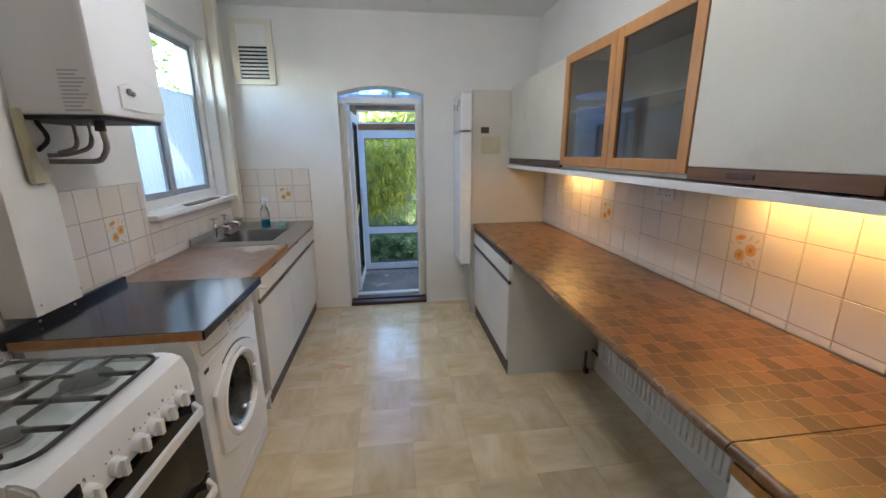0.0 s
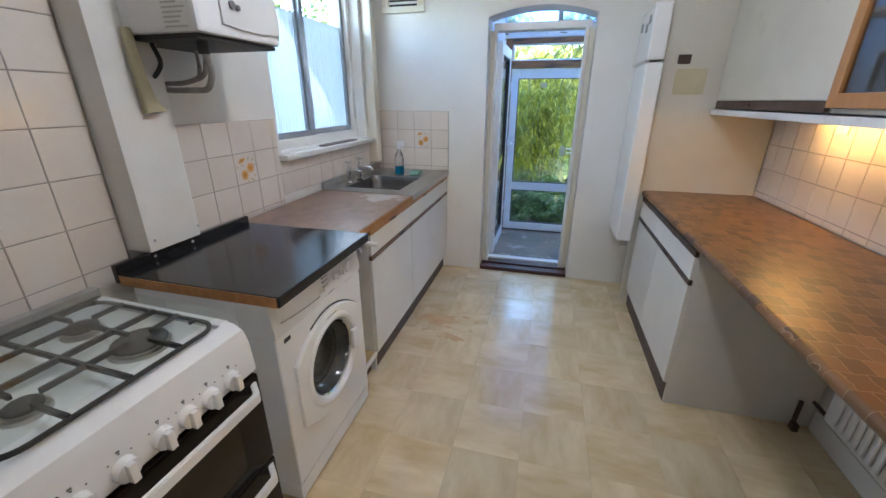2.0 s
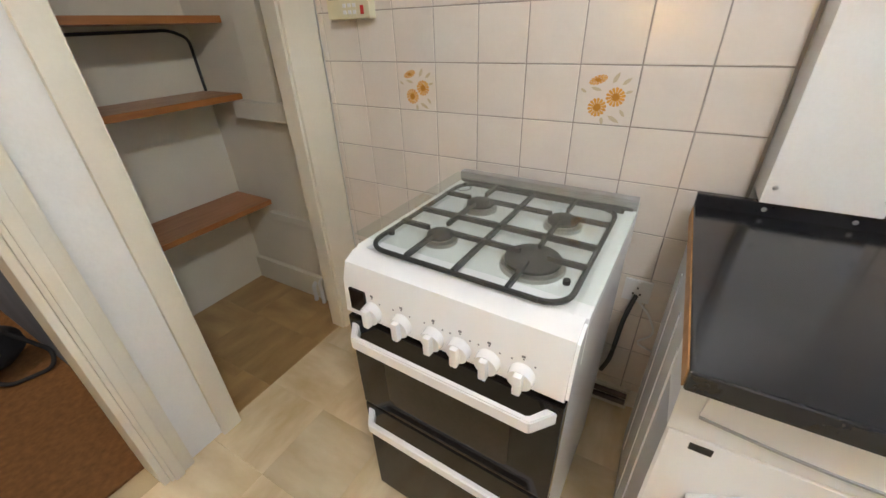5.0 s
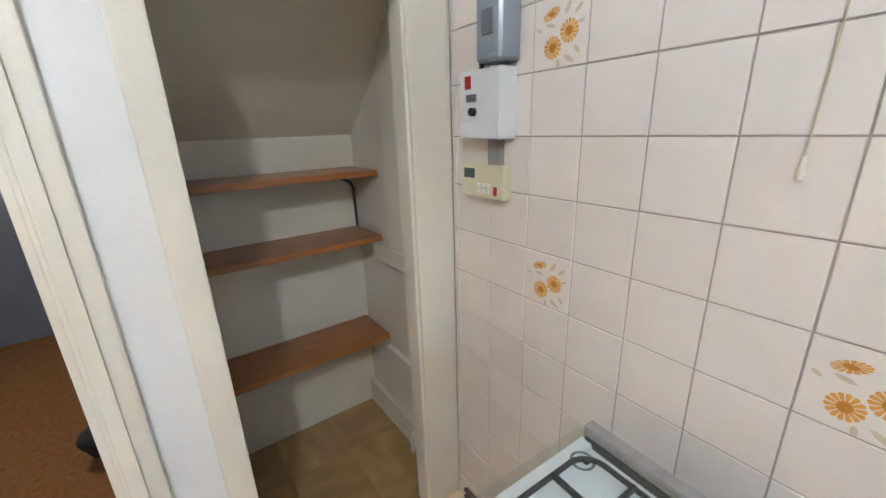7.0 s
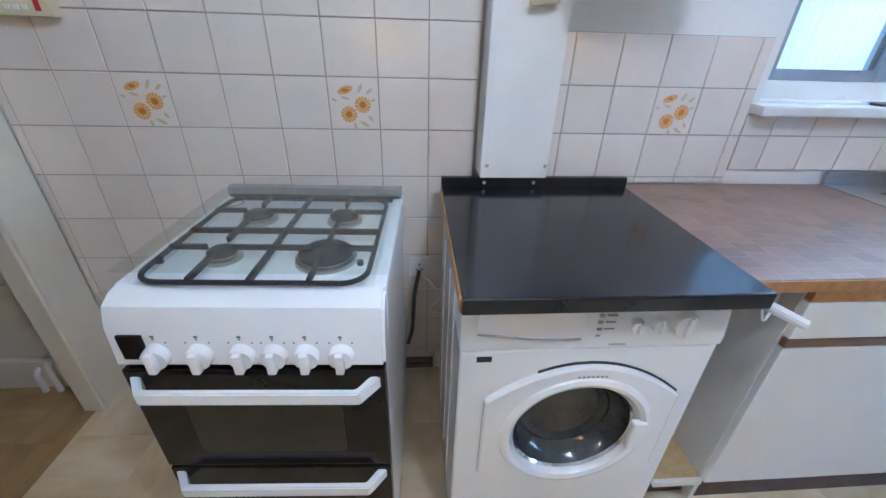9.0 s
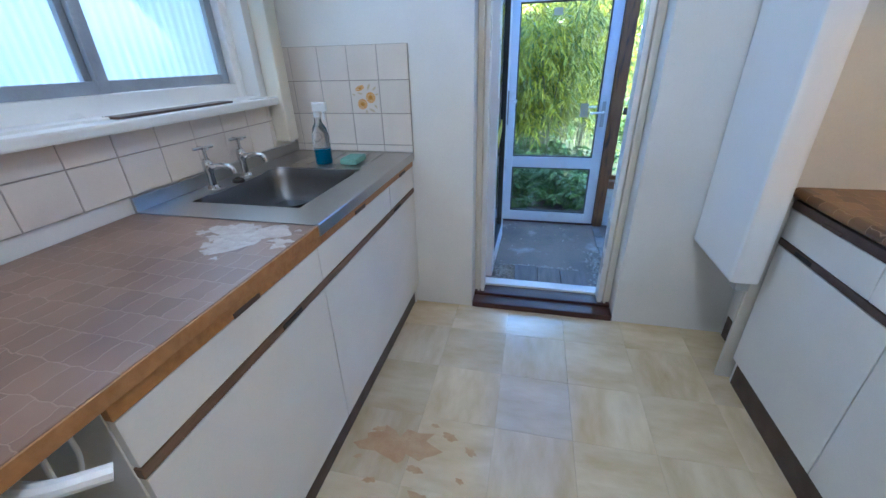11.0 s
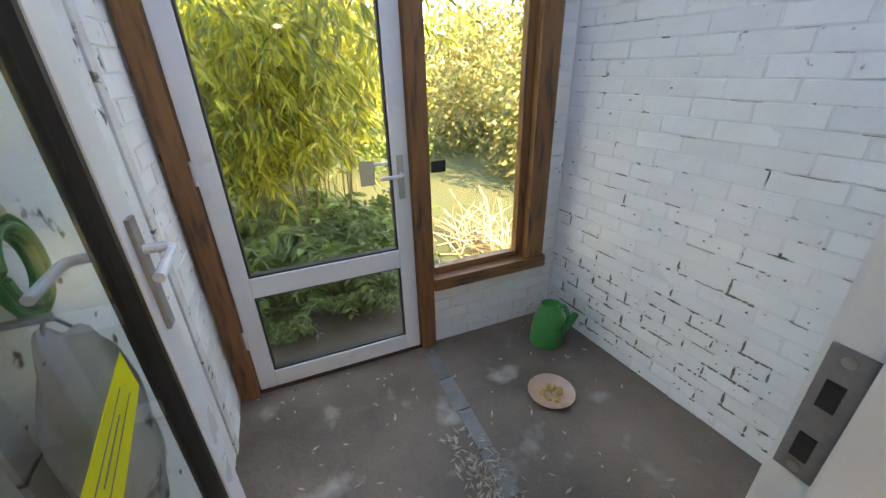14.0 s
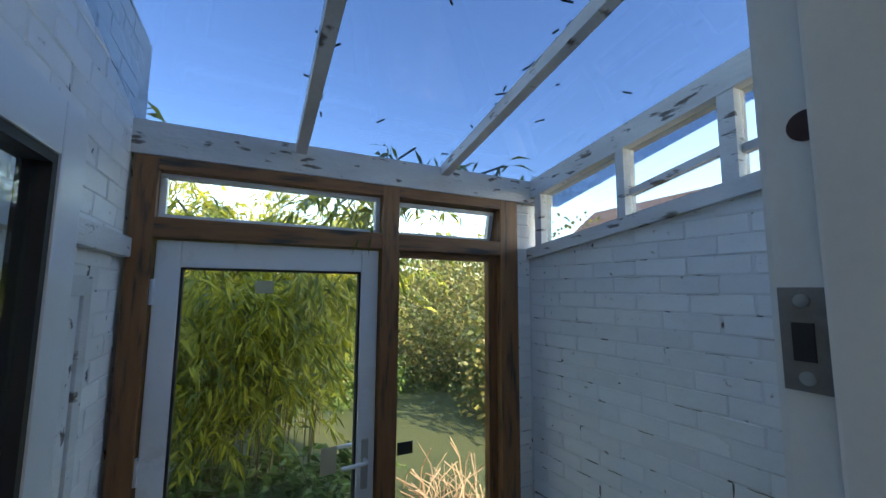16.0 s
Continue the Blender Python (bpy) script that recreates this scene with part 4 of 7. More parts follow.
    box(bm, xf - 0.004, xf + 0.005, y0 + 0.34, y0 + 0.38, cz0 + 0.008, cz0 + 0.011)
    box(bm, xf - 0.012, xf - 0.001, y1 - 0.05, y1 - 0.035, cz1 - 0.032, cz1 - 0.027)
    tagged(P("printed_marks", bm, M_FAINT), kind="stuff")
    for y, r in ((y0 + 0.395, 0.017), (y0 + 0.445, 0.017), (y0 + 0.508, 0.031)):
        z = cz0 + 0.062
        bm = cyl(B(), (xf - 0.006, y, z), (xf + 0.012, y, z - 0.001), r, r * 0.92, 28)
        box(bm, xf + 0.008, xf + 0.022, y - r * 0.18, y + r * 0.18, z - r * 0.85, z + r * 0.85, 0.002)
        P("dial", bm, M_ENAMEL, smooth=True)
    P("black_label", box(B(), xf - 0.002, xf + 0.0015, y0 + 0.04, y0 + 0.075, h - 0.168, h - 0.152), M_RUBBER)
    # door: arched surround, ring, bowl, handle
    pts = []
    for k in range(13):
        u = -1 + 2 * k / 12
        pts.append((cy + 0.245 * u, cz + 0.235 - 0.105 * u * u))
    for k in range(13):
        u = 1 - 2 * k / 12
        pts.append((cy + 0.245 * u, cz - 0.235 + 0.085 * u * u))
    bm = holed(B(), lambda u, v: abs(u) < 0.245 and v < 0.235 - 0.105 * (u / 0.245) ** 2 and v > -0.235 + 0.085 * (u / 0.245) ** 2, 0.19, xf + 0.001, xf + 0.017,
               [math.atan2(v, u) % math.tau for u in (-0.245, 0.245) for v in (0.13, -0.15)])
    door = P("door", bm, M_ENAMEL, "white arched porthole door")
    rim = [(0.200, -0.001), (0.196, 0.005), (0.184, 0.008), (0.172, 0.003), (0.166, -0.010), (0.165, -0.02)]
    side = Matrix.Translation((xf + 0.017, cy, cz + 0.003)) @ Matrix.Rotation(radians(90), 4, "Y")
    placed(door, "door_ring", lathe(B(), rim, side, 48), M_ENAMEL, smooth=True)
    placed(door, "chrome_ring", lathe(B(), [(0.166, -0.016), (0.160, -0.011), (0.155, -0.018)], side, 48), M_CHROME, smooth=True)
    placed(door, "door_glass", lathe(B(), [(0.158, -0.016), (0.151, -0.040), (0.138, -0.060), (0.126, -0.070), (0.118, -0.069), (0.100, -0.080), (0.092, -0.079), (0.070, -0.087), (0.062, -0.086), (0.030, -0.091), (0.001, -0.092)], side, 48), M_DRUMGLASS, "dark curved door glass", smooth=True)
    placed(door, "handle", box(B(), xf + 0.010, xf + 0.030, cy + 0.145, cy + 0.185, cz - 0.055, cz + 0.045, 0.010, 3), M_ENAMEL, smooth=True)
    bm = B()
    top = pts[3:13]
    for a, b in zip(top, top[1:]):
        prism(bm, [(a[0], a[1] + 0.0), (b[0], b[1] + 0.0), (b[0], b[1] + 0.006), (a[0], a[1] + 0.006)], "x", xf - 0.001, xf + 0.0035)
    tagged(placed(door, "door_gap", bm, M_RUBBER), kind="stuff")
    bm = B()
    for k in range(7):
        box(bm, xf + 0.0165, xf + 0.0178, cy - 0.03 + 0.011 * k, cy - 0.023 + 0.011 * k, cz + 0.203, cz + 0.209)
    placed(door, "name_bar", bm, M_PIPEGREY)
    return t


M_FAINT = surface("pale_grey_print", (0.36, 0.36, 0.37), None, 0.5, bump=0)
M_DRUMGLASS = surface("drum_glass", (0.025, 0.027, 0.027), (0.085, 0.087, 0.085), 0.08, scale=9, bump=0.0, rough_var=0.03)
wm = washing_machine(1.392, 2.005, -1.27, -0.712, 0.898)

# black board resting on the machine, with an upstand
board = thing("black_worktop_board", "black gloss worktop board with a raw orange edge and an upstand", "worktop", (-1.0, 1.7, 0.90))
placed(board, "board", box(B(), -1.31, -0.664, 1.384, 2.032, 0.9005, 0.940, 0.006, 3), M_BLACKTOP)
placed(board, "upstand", box(B(), -1.332, -1.3105, 1.384, 2.032, 0.906, 0.974, 0.004), M_BLACKTOP)
placed(board, "raw_edge", box(B(), -1.305, -0.672, 1.381, 1.3838, 0.902, 0.937), M_CHIP, "raw orange chipboard edge")
for y in (1.53, 1.70):
    placed(board, "screw", lathe(B(), [(0.006, 0), (0.005, 0.002), (0.0005, 0.003)], Matrix.Translation((-1.3103, y, 0.956)) @ Matrix.Rotation(radians(90), 4, "Y"), 12), M_STEEL)

# ---- kitchen: base units ----
def base_unit(name, label, y0, y1, xb, xf, z1, drawers, doors, face=1, rail=M_PINE, plinth=0.125, group="", top=None, mid=M_BROWN):
    """face: +1 looks to +x, -1 to -x. drawers and doors: lists of (y0, y1)."""
    t = thing(name, label, "kitchen cabinet", ((xb + xf) / 2, (y0 + y1) / 2, 0), group)
    s = face

    def X(a, b):
        return sorted((xf - s * a, xf - s * b))
    P = lambda *a, **k: placed(t, *a, **k)
    bx = sorted((xb, xf - s * 0.02))
    P("carcass", box(B(), *bx, y0 + 0.017, y1 - 0.017, plinth, top or z1, 0.002), M_UNIT)
    for a, b in ((y0, y0 + 0.016), (y1 - 0.016, y1)):
        P("side_panel", box(B(), *bx, a, b, 0.001, z1, 0.002), M_UNIT)
    P("plinth", box(B(), *sorted((xb, xf - s * (0.018 if s < 0 else 0.03))), y0 + 0.017, y1 - 0.017, 0, plinth - 0.001), M_BROWN, "dark brown plinth")
    zt = z1 - 0.032
    zr = z1 - 0.175
    P("top_rail", box(B(), *X(0.016, -0.002), y0, y1, zt, z1 - 0.002, 0.002), rail, "bare orange wood rail")
    for a, b in drawers:
        d = P("drawer_front", box(B(), *X(0.0195, 0.0), a + 0.002, b - 0.002, zr + 0.028, zt - 0.003, 0.003), M_UNIT)
        m = (a + b) / 2
        placed(d, "finger_pull", box(B(), *X(0.004, -0.004), m - 0.045, m + 0.045, zt - 0.001, zt + 0.013, 0.002), M_BROWN)
    P("middle_rail", box(B(), *X(0.016, -0.001), y0, y1, zr, zr + 0.025, 0.002), mid, "" if mid is M_UNIT else "dark brown rail")
    for a, b in doors:
        d = P("door", box(B(), *X(0.0195, 0.0), a + 0.002, b - 0.002, plinth + 0.005, zr - 0.004, 0.003), M_UNIT)
        m = a + (b - a) * 0.72
        placed(d, "finger_pull", box(B(), *X(0.004, -0.004), m - 0.045, m + 0.045, zr + 0.004, zr + 0.018, 0.002), M_RUBBER)
    return t


base_unit("sink_cabinet", "white sink cabinet with bare orange rails and brown plinth", 2.225, 3.862, -1.40, -0.748, 0.886,
          [(2.225, 2.865), (2.865, 3.50), (3.505, 3.862)], [(2.225, 2.865), (2.865, 3.862)], top=0.758, mid=surface("worn_walnut_rail", (0.19, 0.105, 0.055), (0.10, 0.055, 0.03), 0.45, scale=9, stretch=(9, 1, 9)))
M_RAWBOARD = surface("raw_board", (0.55, 0.40, 0.20), (0.44, 0.30, 0.13), 0.6, scale=30)
niche = thing("open_end_shelf", "narrow open shelf space beside the washing machine", "shelf", (-1.1, 2.13, 0))
placed(niche, "base_board", box(B(), -1.40, -0.765, 2.06, 2.223, 0.118, 0.135, 0.002), M_RAWBOARD, "raw yellow chipboard base")
placed(niche, "front_strip", box(B(), -0.7648, -0.752, 2.06, 2.223, 0.112, 0.137, 0.002), M_UNIT)
placed(niche, "plinth", box(B(), -1.40, -0.80, 2.06, 2.223, 0, 0.117), M_BROWN)
pipe = solid("waste_hose", tube(B(), bend([(-1.25, 2.10, 0.818), (-0.86, 2.10, 0.848), (-0.735, 2.115, 0.853), (-0.69, 2.17, 0.833)]), 0.013), M_ENAMEL_D,
             "white plastic waste hose end beside the cabinet", "hose", smooth=True)
solid("hose_loop", tube(B(), bend([(-0.80, 2.16, 0.878), (-0.775, 2.145, 0.808), (-0.775, 2.165, 0.773), (-0.79, 2.19, 0.808), (-0.80, 2.195, 0.878)]), 0.004), M_ENAMEL_D,
      "thin white cable loop hanging under the worktop", "cable")

# worktop with a bleached patch
wtl = thing("brown_worktop", "worn brown tile-print laminate worktop with a bleached patch", "worktop", (-1.07, 2.45, 0.888))
placed(wtl, "top", box(B(), XL + 0.012, -0.742, 2.036, 2.872, 0.888, 0.922, 0.004), M_LAMINATE_OLD)
placed(wtl, "front_edge", box(B(), -0.7415, -0.737, 2.036, 2.872, 0.89, 0.92, 0.001), M_CHIP, "worn wood edge")
random.seed(4)
M_BLEACH = surface("bleached_laminate", (0.52, 0.46, 0.42), (0.36, 0.29, 0.25), 0.5, scale=25, fine=200)
for q in range(26):
    u, w = random.gauss(0, 0.075), random.gauss(0, 0.05)
    rad = 0.095 if q == 0 else random.uniform(0.006, 0.026)
    cx, cy = (-0.905, 2.775) if q == 0 else (min(max(-0.905 + u, -1.05), -0.775), min(2.765 + w, 2.83))
    pts = []
    for k in range(30):
        a = k * math.tau / 30
        r = rad * (1 + 0.32 * math.sin(3 * a + q) + 0.18 * math.sin(7 * a + 2 * q) + random.uniform(-0.15, 0.15))
        pts.append((cx + r * 1.1 * math.cos(a), cy + r * 0.868 * math.sin(a)))
    placed(wtl, "bleached_patch", prism(B(), pts, "z", 0.9222, 0.9225 + 0.00001 * q), M_BLEACH, "whitish bleached patch")

# steel sink
sink = thing("steel_sink", "stainless steel sink top with one bowl and drainer", "sink", (-1.07, 3.36, 0.898))
SX0, SX1, SY0, SY1 = XL + 0.012, -0.738, 2.874, 3.862
bx0, bx1, by0, by1 = -1.30, -0.875, 3.00, 3.50
bm = B()
rim_o = [(SX0, SY0), (SX1, SY0), (SX1, SY1), (SX0, SY1)]
rim_i = [(bx0, by0), (bx1, by0), (bx1, by1), (bx0, by1)]
lv = [[[bm.verts.new((x, y, z)) for x, y in ring] for ring in (rim_o, rim_i)] for z in (0.924, 0.916)]
for k in range(4):
    q = (k + 1) % 4
    for (o, i), flip in ((lv[0], False), (lv[1], True)):
        f4 = (o[k], o[q], i[q], i[k])
        bm.faces.new(f4[::-1] if flip else f4)
    bm.faces.new((lv[1][0][k], lv[1][0][q], lv[0][0][q], lv[0][0][k]))
    bm.faces.new((lv[0][1][k], lv[0][1][q], lv[1][1][q], lv[1][1][k]))
box(bm, SX1 - 0.012, SX1 + 0.004, SY0, SY1, 0.886, 0.926, 0.006, 3)
box(bm, SX0, SX0 + 0.012, SY0, SY1, 0.924, 0.973, 0.003)
placed(sink, "top", bm, M_STEEL)
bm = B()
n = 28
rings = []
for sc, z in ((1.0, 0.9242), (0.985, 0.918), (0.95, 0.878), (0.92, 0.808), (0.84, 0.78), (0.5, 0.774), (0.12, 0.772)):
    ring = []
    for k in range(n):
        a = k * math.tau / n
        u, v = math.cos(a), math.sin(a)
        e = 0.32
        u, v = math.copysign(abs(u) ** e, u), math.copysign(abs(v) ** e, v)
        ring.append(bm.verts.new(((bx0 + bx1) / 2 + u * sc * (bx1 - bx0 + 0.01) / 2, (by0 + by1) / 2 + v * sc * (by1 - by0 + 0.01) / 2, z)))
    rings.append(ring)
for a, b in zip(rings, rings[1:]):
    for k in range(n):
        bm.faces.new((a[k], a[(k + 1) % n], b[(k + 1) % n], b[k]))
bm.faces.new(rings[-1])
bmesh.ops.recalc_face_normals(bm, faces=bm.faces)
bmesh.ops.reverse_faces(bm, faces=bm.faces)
# darker copy of the sink steel: shade inside the bowl put into the colour
placed(sink, "bowl", bm, surface("shaded_steel", (0.22, 0.22, 0.225), (0.17, 0.17, 0.175), 0.34, 1.0, scale=3, bump=0.01), smooth=True)
placed(sink, "waste_grid", lathe(B(), [(0.034, 0.774), (0.03, 0.777), (0.001, 0.775)], Matrix.Translation((-1.085, 3.25, 0))), M_CHROME, smooth=True)
bm = B()
for k in range(6):
    box(bm, -1.25 + 0.07 * k, -1.235 + 0.07 * k, 3.56, 3.82, 0.9235, 0.927, 0.0015)
placed(sink, "drainer_ridges", bm, M_STEEL)


def tap(y):
    t = thing("pillar_tap", "old chrome pillar tap with a cross-bar head", "tap", (-1.345, y, 0.924), "sink taps")
    part("base", lathe(B(), [(0.024, 0), (0.022, 0.008), (0.014, 0.014), (0.013, 0.06), (0.019, 0.07), (0.019, 0.10), (0.012, 0.112)], None, 20), M_CHROME, t, smooth=True)
    part("spout", tube(B(), bend([(0, 0, 0.082), (0.07, 0, 0.092), (0.105, 0, 0.085), (0.112, 0, 0.062)]), 0.010), M_CHROME, t, smooth=True)
    bm = cyl(B(), (0, 0, 0.11), (0, 0, 0.155), 0.008, 0.007)
    cyl(bm, (-0.012, -0.036, 0.155), (0.012, 0.036, 0.155), 0.0055)
    cyl(bm, (-0.030, 0.010, 0.155), (0.030, -0.010, 0.155), 0.0055)
    part("handle", bm, M_CHROME, t, smooth=True)
    return t


t1 = tap(3.16)
copy_thing(t1, pose(-1.345, 3.35, 0.924))
solid("sink_plug", lathe(B(), [(0.024, 0), (0.022, 0.012), (0.008, 0.014), (0.007, 0.02), (0.001, 0.021)], Matrix.Translation((-1.30, 3.245, 0.925)), 16), M_RUBBER, "black rubber sink plug beside the taps", "plug", smooth=True)

bottle = thing("spray_bottle", "clear spray bottle half full of blue cleaner", "bottle", (-1.09, 3.575, 0.925))
bottle.scale = (1.0, 1.0, 1.0)
part("body", lathe(B(), [(0.001, 0), (0.036, 0.001), (0.038, 0.01), (0.038, 0.13), (0.030, 0.165), (0.016, 0.19), (0.013, 0.215)], None, 24), glass("bottle_plastic", (0.9, 0.93, 0.97), 0.08), bottle, smooth=True)
part("liquid", lathe(B(), [(0.001, 0.004), (0.034, 0.005), (0.0345, 0.072), (0.001, 0.073)], None, 24), surface("blue_cleaner", (0.005, 0.20, 0.36), (0.006, 0.24, 0.42), 0.2, bump=0), bottle, "blue cleaning liquid", smooth=True)
bm = cyl(B(), (0, 0, 0.212), (0, 0, 0.235), 0.016)
box(bm, -0.014, 0.05, -0.012, 0.012, 0.235, 0.275, 0.006)
box(bm, 0.028, 0.036, -0.005, 0.005, 0.20, 0.238, 0.002)
part("spray_head", bm, M_ENAMEL, bottle, "white trigger spray head")
solid("sponge", box(B(), -1.00, -0.92, 3.555, 3.675, 0.9275, 0.955, 0.008, 3), surface("green_sponge", (0.25, 0.46, 0.38), (0.18, 0.36, 0.29), 0.968, scale=80, bump=0.8, bump_scale=300), "pale green kitchen sponge on the drainer", "sponge")
solid("slate_on_sill", box(B(), XL - 0.03, XL + 0.04, 2.92, 3.42, 1.213, 1.221, 0.002), M_BROWN, "dark thin strip lying on the window sill", "strip")

# ---- right-hand side ----
rt = thing("long_worktop", "brown tile-print laminate worktop with a rounded edge and a joint", "worktop", (1.14, 1.9, 0.84))
for a, b in ((0.647, 3.518), (0.03, 0.643)):
    bm = box(B(), 0.815, XR - 0.012, a, b, 0.872, 0.91)
    cyl(bm, (0.815, a, 0.891), (0.815, b, 0.891), 0.019, None, 16)
    placed(rt, "top", bm, M_LAMINATE, smooth=True)
base_unit("drawer_cabinet", "white base cabinet with drawers, doors and brown trim", 2.372, 3.50, XR - 0.015, 0.805, 0.870,
          [(2.372, 3.06), (3.06, 3.50)], [(2.372, 2.95), (2.95, 3.50)], -1, rail=M_BROWN, group="right base units")
base_unit("near_cabinet", "white base cabinet with an orange wood rail", 0.03, 0.63, XR - 0.015, 0.805, 0.870,
          [(0.03, 0.63)], [(0.03, 0.63)], -1, group="right base units")
bm = box(B(), 1.385, 1.41, 2.315, 2.35, 0.0, 0.04, 0.003)
cyl(bm, (1.39, 2.335, 0.05), (1.39, 2.335, 0.17), 0.010)
solid("radiator_valve", bm, M_BROWN, "dark brown radiator valve and pipe at the floor", "valve")

rad = thing("radiator", "white ribbed panel radiator under the worktop", "radiator", (1.43, 1.55, 0.16))
placed(rad, "panel", box(B(), 1.4255, 1.445, 0.85, 2.24, 0.165, 0.70, 0.006), M_WHITEWOOD)
y = 0.88
while y < 2.20:
    placed(rad, "rib", box(B(), 1.414, 1.4254, y, y + 0.026, 0.19, 0.675, 0.004, 1), M_WHITEWOOD)
    y += 0.04
for y in (1.0, 2.05):
    placed(rad, "bracket", box(B(), 1.445, XR - 0.001, y, y + 0.03, 0.25, 0.62), M_STEEL)
placed(rad, "bottom_pipe", cyl(B(), (1.435, 2.24, 0.18), (1.435, 2.33, 0.18), 0.009), M_BROWN)

# wall cupboards
UX0, UX1, UZ0, UZ1 = 1.13, XR - 0.012, 1.467, 2.125
setting_shelf = thing("under_cupboard_shelf", "long white shelf board under the wall cupboards", "shelf", (1.3, 1.8, 1.395))
placed(setting_shelf, "board", box(B(), 1.118, XR - 0.012, 0.12, 3.516, 1.430, 1.460, 0.002), M_WHITEWOOD)
placed(setting_shelf, "edge_strip", box(B(), 1.111, 1.1175, 0.12, 3.516, 1.429, 1.461, 0.002), M_UPVC, "glossy white edging strip")
for y0, y1 in ((0.72, 1.32), (2.52, 3.02)):
    st = thing("strip_light", "warm under-cupboard strip light", "lamp", (1.33, (y0 + y1) / 2, 1.425), "strip lights")
    placed(st, "tube", cyl(B(), (1.40, y0, 1.416), (1.40, y1, 1.416), 0.008), glow("warm_tube", (1.0, 0.60, 0.2), 1.5))
    placed(st, "holder", box(B(), 1.388, 1.412, y0 - 0.02, y1 + 0.02, 1.424, 1.4285), M_WHITEWOOD)


def solid_cupboard(y0, y1, pulls):
    t = thing("wall_cupboard", "cream-white wall cupboard with a brown finger-pull rail", "wall cupboard", ((UX0 + UX1) / 2, (y0 + y1) / 2, UZ0), "wall cupboards")
    placed(t, "carcass", box(B(), UX0 + 0.02, UX1, y0 + 0.001, y1 - 0.001, UZ0, UZ1, 0.002), M_UNITCREAM)
    for a, b in pulls:
        d = placed(t, "door", box(B(), UX0, UX0 + 0.0195, a + 0.002, b - 0.002, UZ0 + 0.048, UZ1, 0.003), M_UNITCREAM)
        m = a + (b - a) * 0.62
        placed(d, "finger_pull", box(B(), UX0 - 0.003, UX0 + 0.010, m - 0.05, m + 0.05, UZ0 + 0.016, UZ0 + 0.032, 0.003), M_DARKSILL)
    placed(t, "bottom_rail", box(B(), UX0 + 0.001, UX0 + 0.0195, y0 + 0.002, y1 - 0.002, UZ0 + 0.002, UZ0 + 0.046, 0.002), M_BROWN if y0 > 2 else M_WALNUT, "brown finger-pull rail")
    return t


M_WALNUT = surface("walnut_rail", (0.17, 0.075, 0.03), (0.11, 0.045, 0.018), 0.4, scale=6, stretch=(9, 1, 9))
solid_cupboard(2.412, 3.516, [(2.412, 3.516)])
solid_cupboard(0.702, 1.301, [(0.702, 1.301)])
solid_cupboard(0.13, 0.698, [(0.13, 0.698)])
t = thing("glass_cupboard", "wall cupboard with two beech-framed smoked glass doors", "wall cupboard", ((UX0 + UX1) / 2, 1.9, UZ0), "wall cupboards")
y0, y1 = 1.305, 2.408
for name, a in (("back", (UX1 - 0.012, UX1, y0, y1, UZ0, UZ1)), ("side", (UX0 + 0.022, UX1 - 0.012, y0, y0 + 0.016, UZ0, UZ1)), ("side", (UX0 + 0.022, UX1 - 0.012, y1 - 0.016, y1, UZ0, UZ1)),
                ("top", (UX0 + 0.022, UX1 - 0.012, y0 + 0.016, y1 - 0.016, UZ1 - 0.016, UZ1)), ("bottom", (UX0 + 0.022, UX1 - 0.012, y0 + 0.016, y1 - 0.016, UZ0, UZ0 + 0.016)),
                ("shelf", (UX0 + 0.03, UX1 - 0.012, y0 + 0.016, y1 - 0.016, 1.80, 1.816))):
    placed(t, name, box(B(), *a), M_UNITCREAM)
for a, b in ((y0, 1.85), (1.854, y1)):
    z0, z1, w = UZ0 + 0.02, UZ1 + 0.005, 0.052
    bm = B()
    box(bm, UX0 - 0.004, UX0 + 0.018, a, a + w, z0, z1, 0.003)
    box(bm, UX0 - 0.004, UX0 + 0.018, b - w, b, z0, z1, 0.003)
    box(bm, UX0 - 0.0035, UX0 + 0.018, a + w, b - w, z0, z0 + w, 0.003)
    box(bm, UX0 - 0.0035, UX0 + 0.018, a + w, b - w, z1 - w, z1, 0.003)
    d = placed(t, "door_frame", bm, M_BEECH, "orange beech door frame")
    placed(d, "pane", box(B(), UX0 + 0.006, UX0 + 0.010, a + w, b - w, z0 + w, z1 - w), M_DARKGLASS, "smoked glass pane")

# tall end panel, fridge
tall = thing("tall_end_panel", "cream tall end panel beside the fridge with a tan patch", "panel", (1.13, 3.53, 0.88))
placed(tall, "panel", box(B(), 0.775, XR - 0.012, 3.521, 3.538, 0.0, 2.10, 0.003), M_UNITCREAM)
placed(tall, "tan_patch", box(B(), 0.861, 1.044, 3.519, 3.5212, 1.55, 1.705), M_YELLOWED, "bare tan rectangle")
placed(tall, "dark_socket", box(B(), 0.859, 0.933, 3.515, 3.5212, 1.733, 1.787, 0.002), M_BROWN)
fr = thing("fridge_freezer", "white fridge-freezer raised in a tall unit", "fridge", (1.1, 3.7, 0.5))
placed(fr, "body", box(B(), 0.765, XR - 0.015, 3.541, 3.862, 0.5, 2.08, 0.004), M_ENAMEL)
d = placed(fr, "freezer_door", box(B(), 0.662, 0.763, 3.44, 3.862, 1.755, 2.07, 0.022, 4), M_ENAMEL, smooth=True)
for y, z in ((3.52, 2.0), (3.60, 1.96), (3.74, 1.98)):
    placed(d, "magnet", box(B(), 0.658, 0.663, y, y + 0.05, z - 0.03, z + 0.02, 0.001), M_PRINT, "dark fridge magnet")
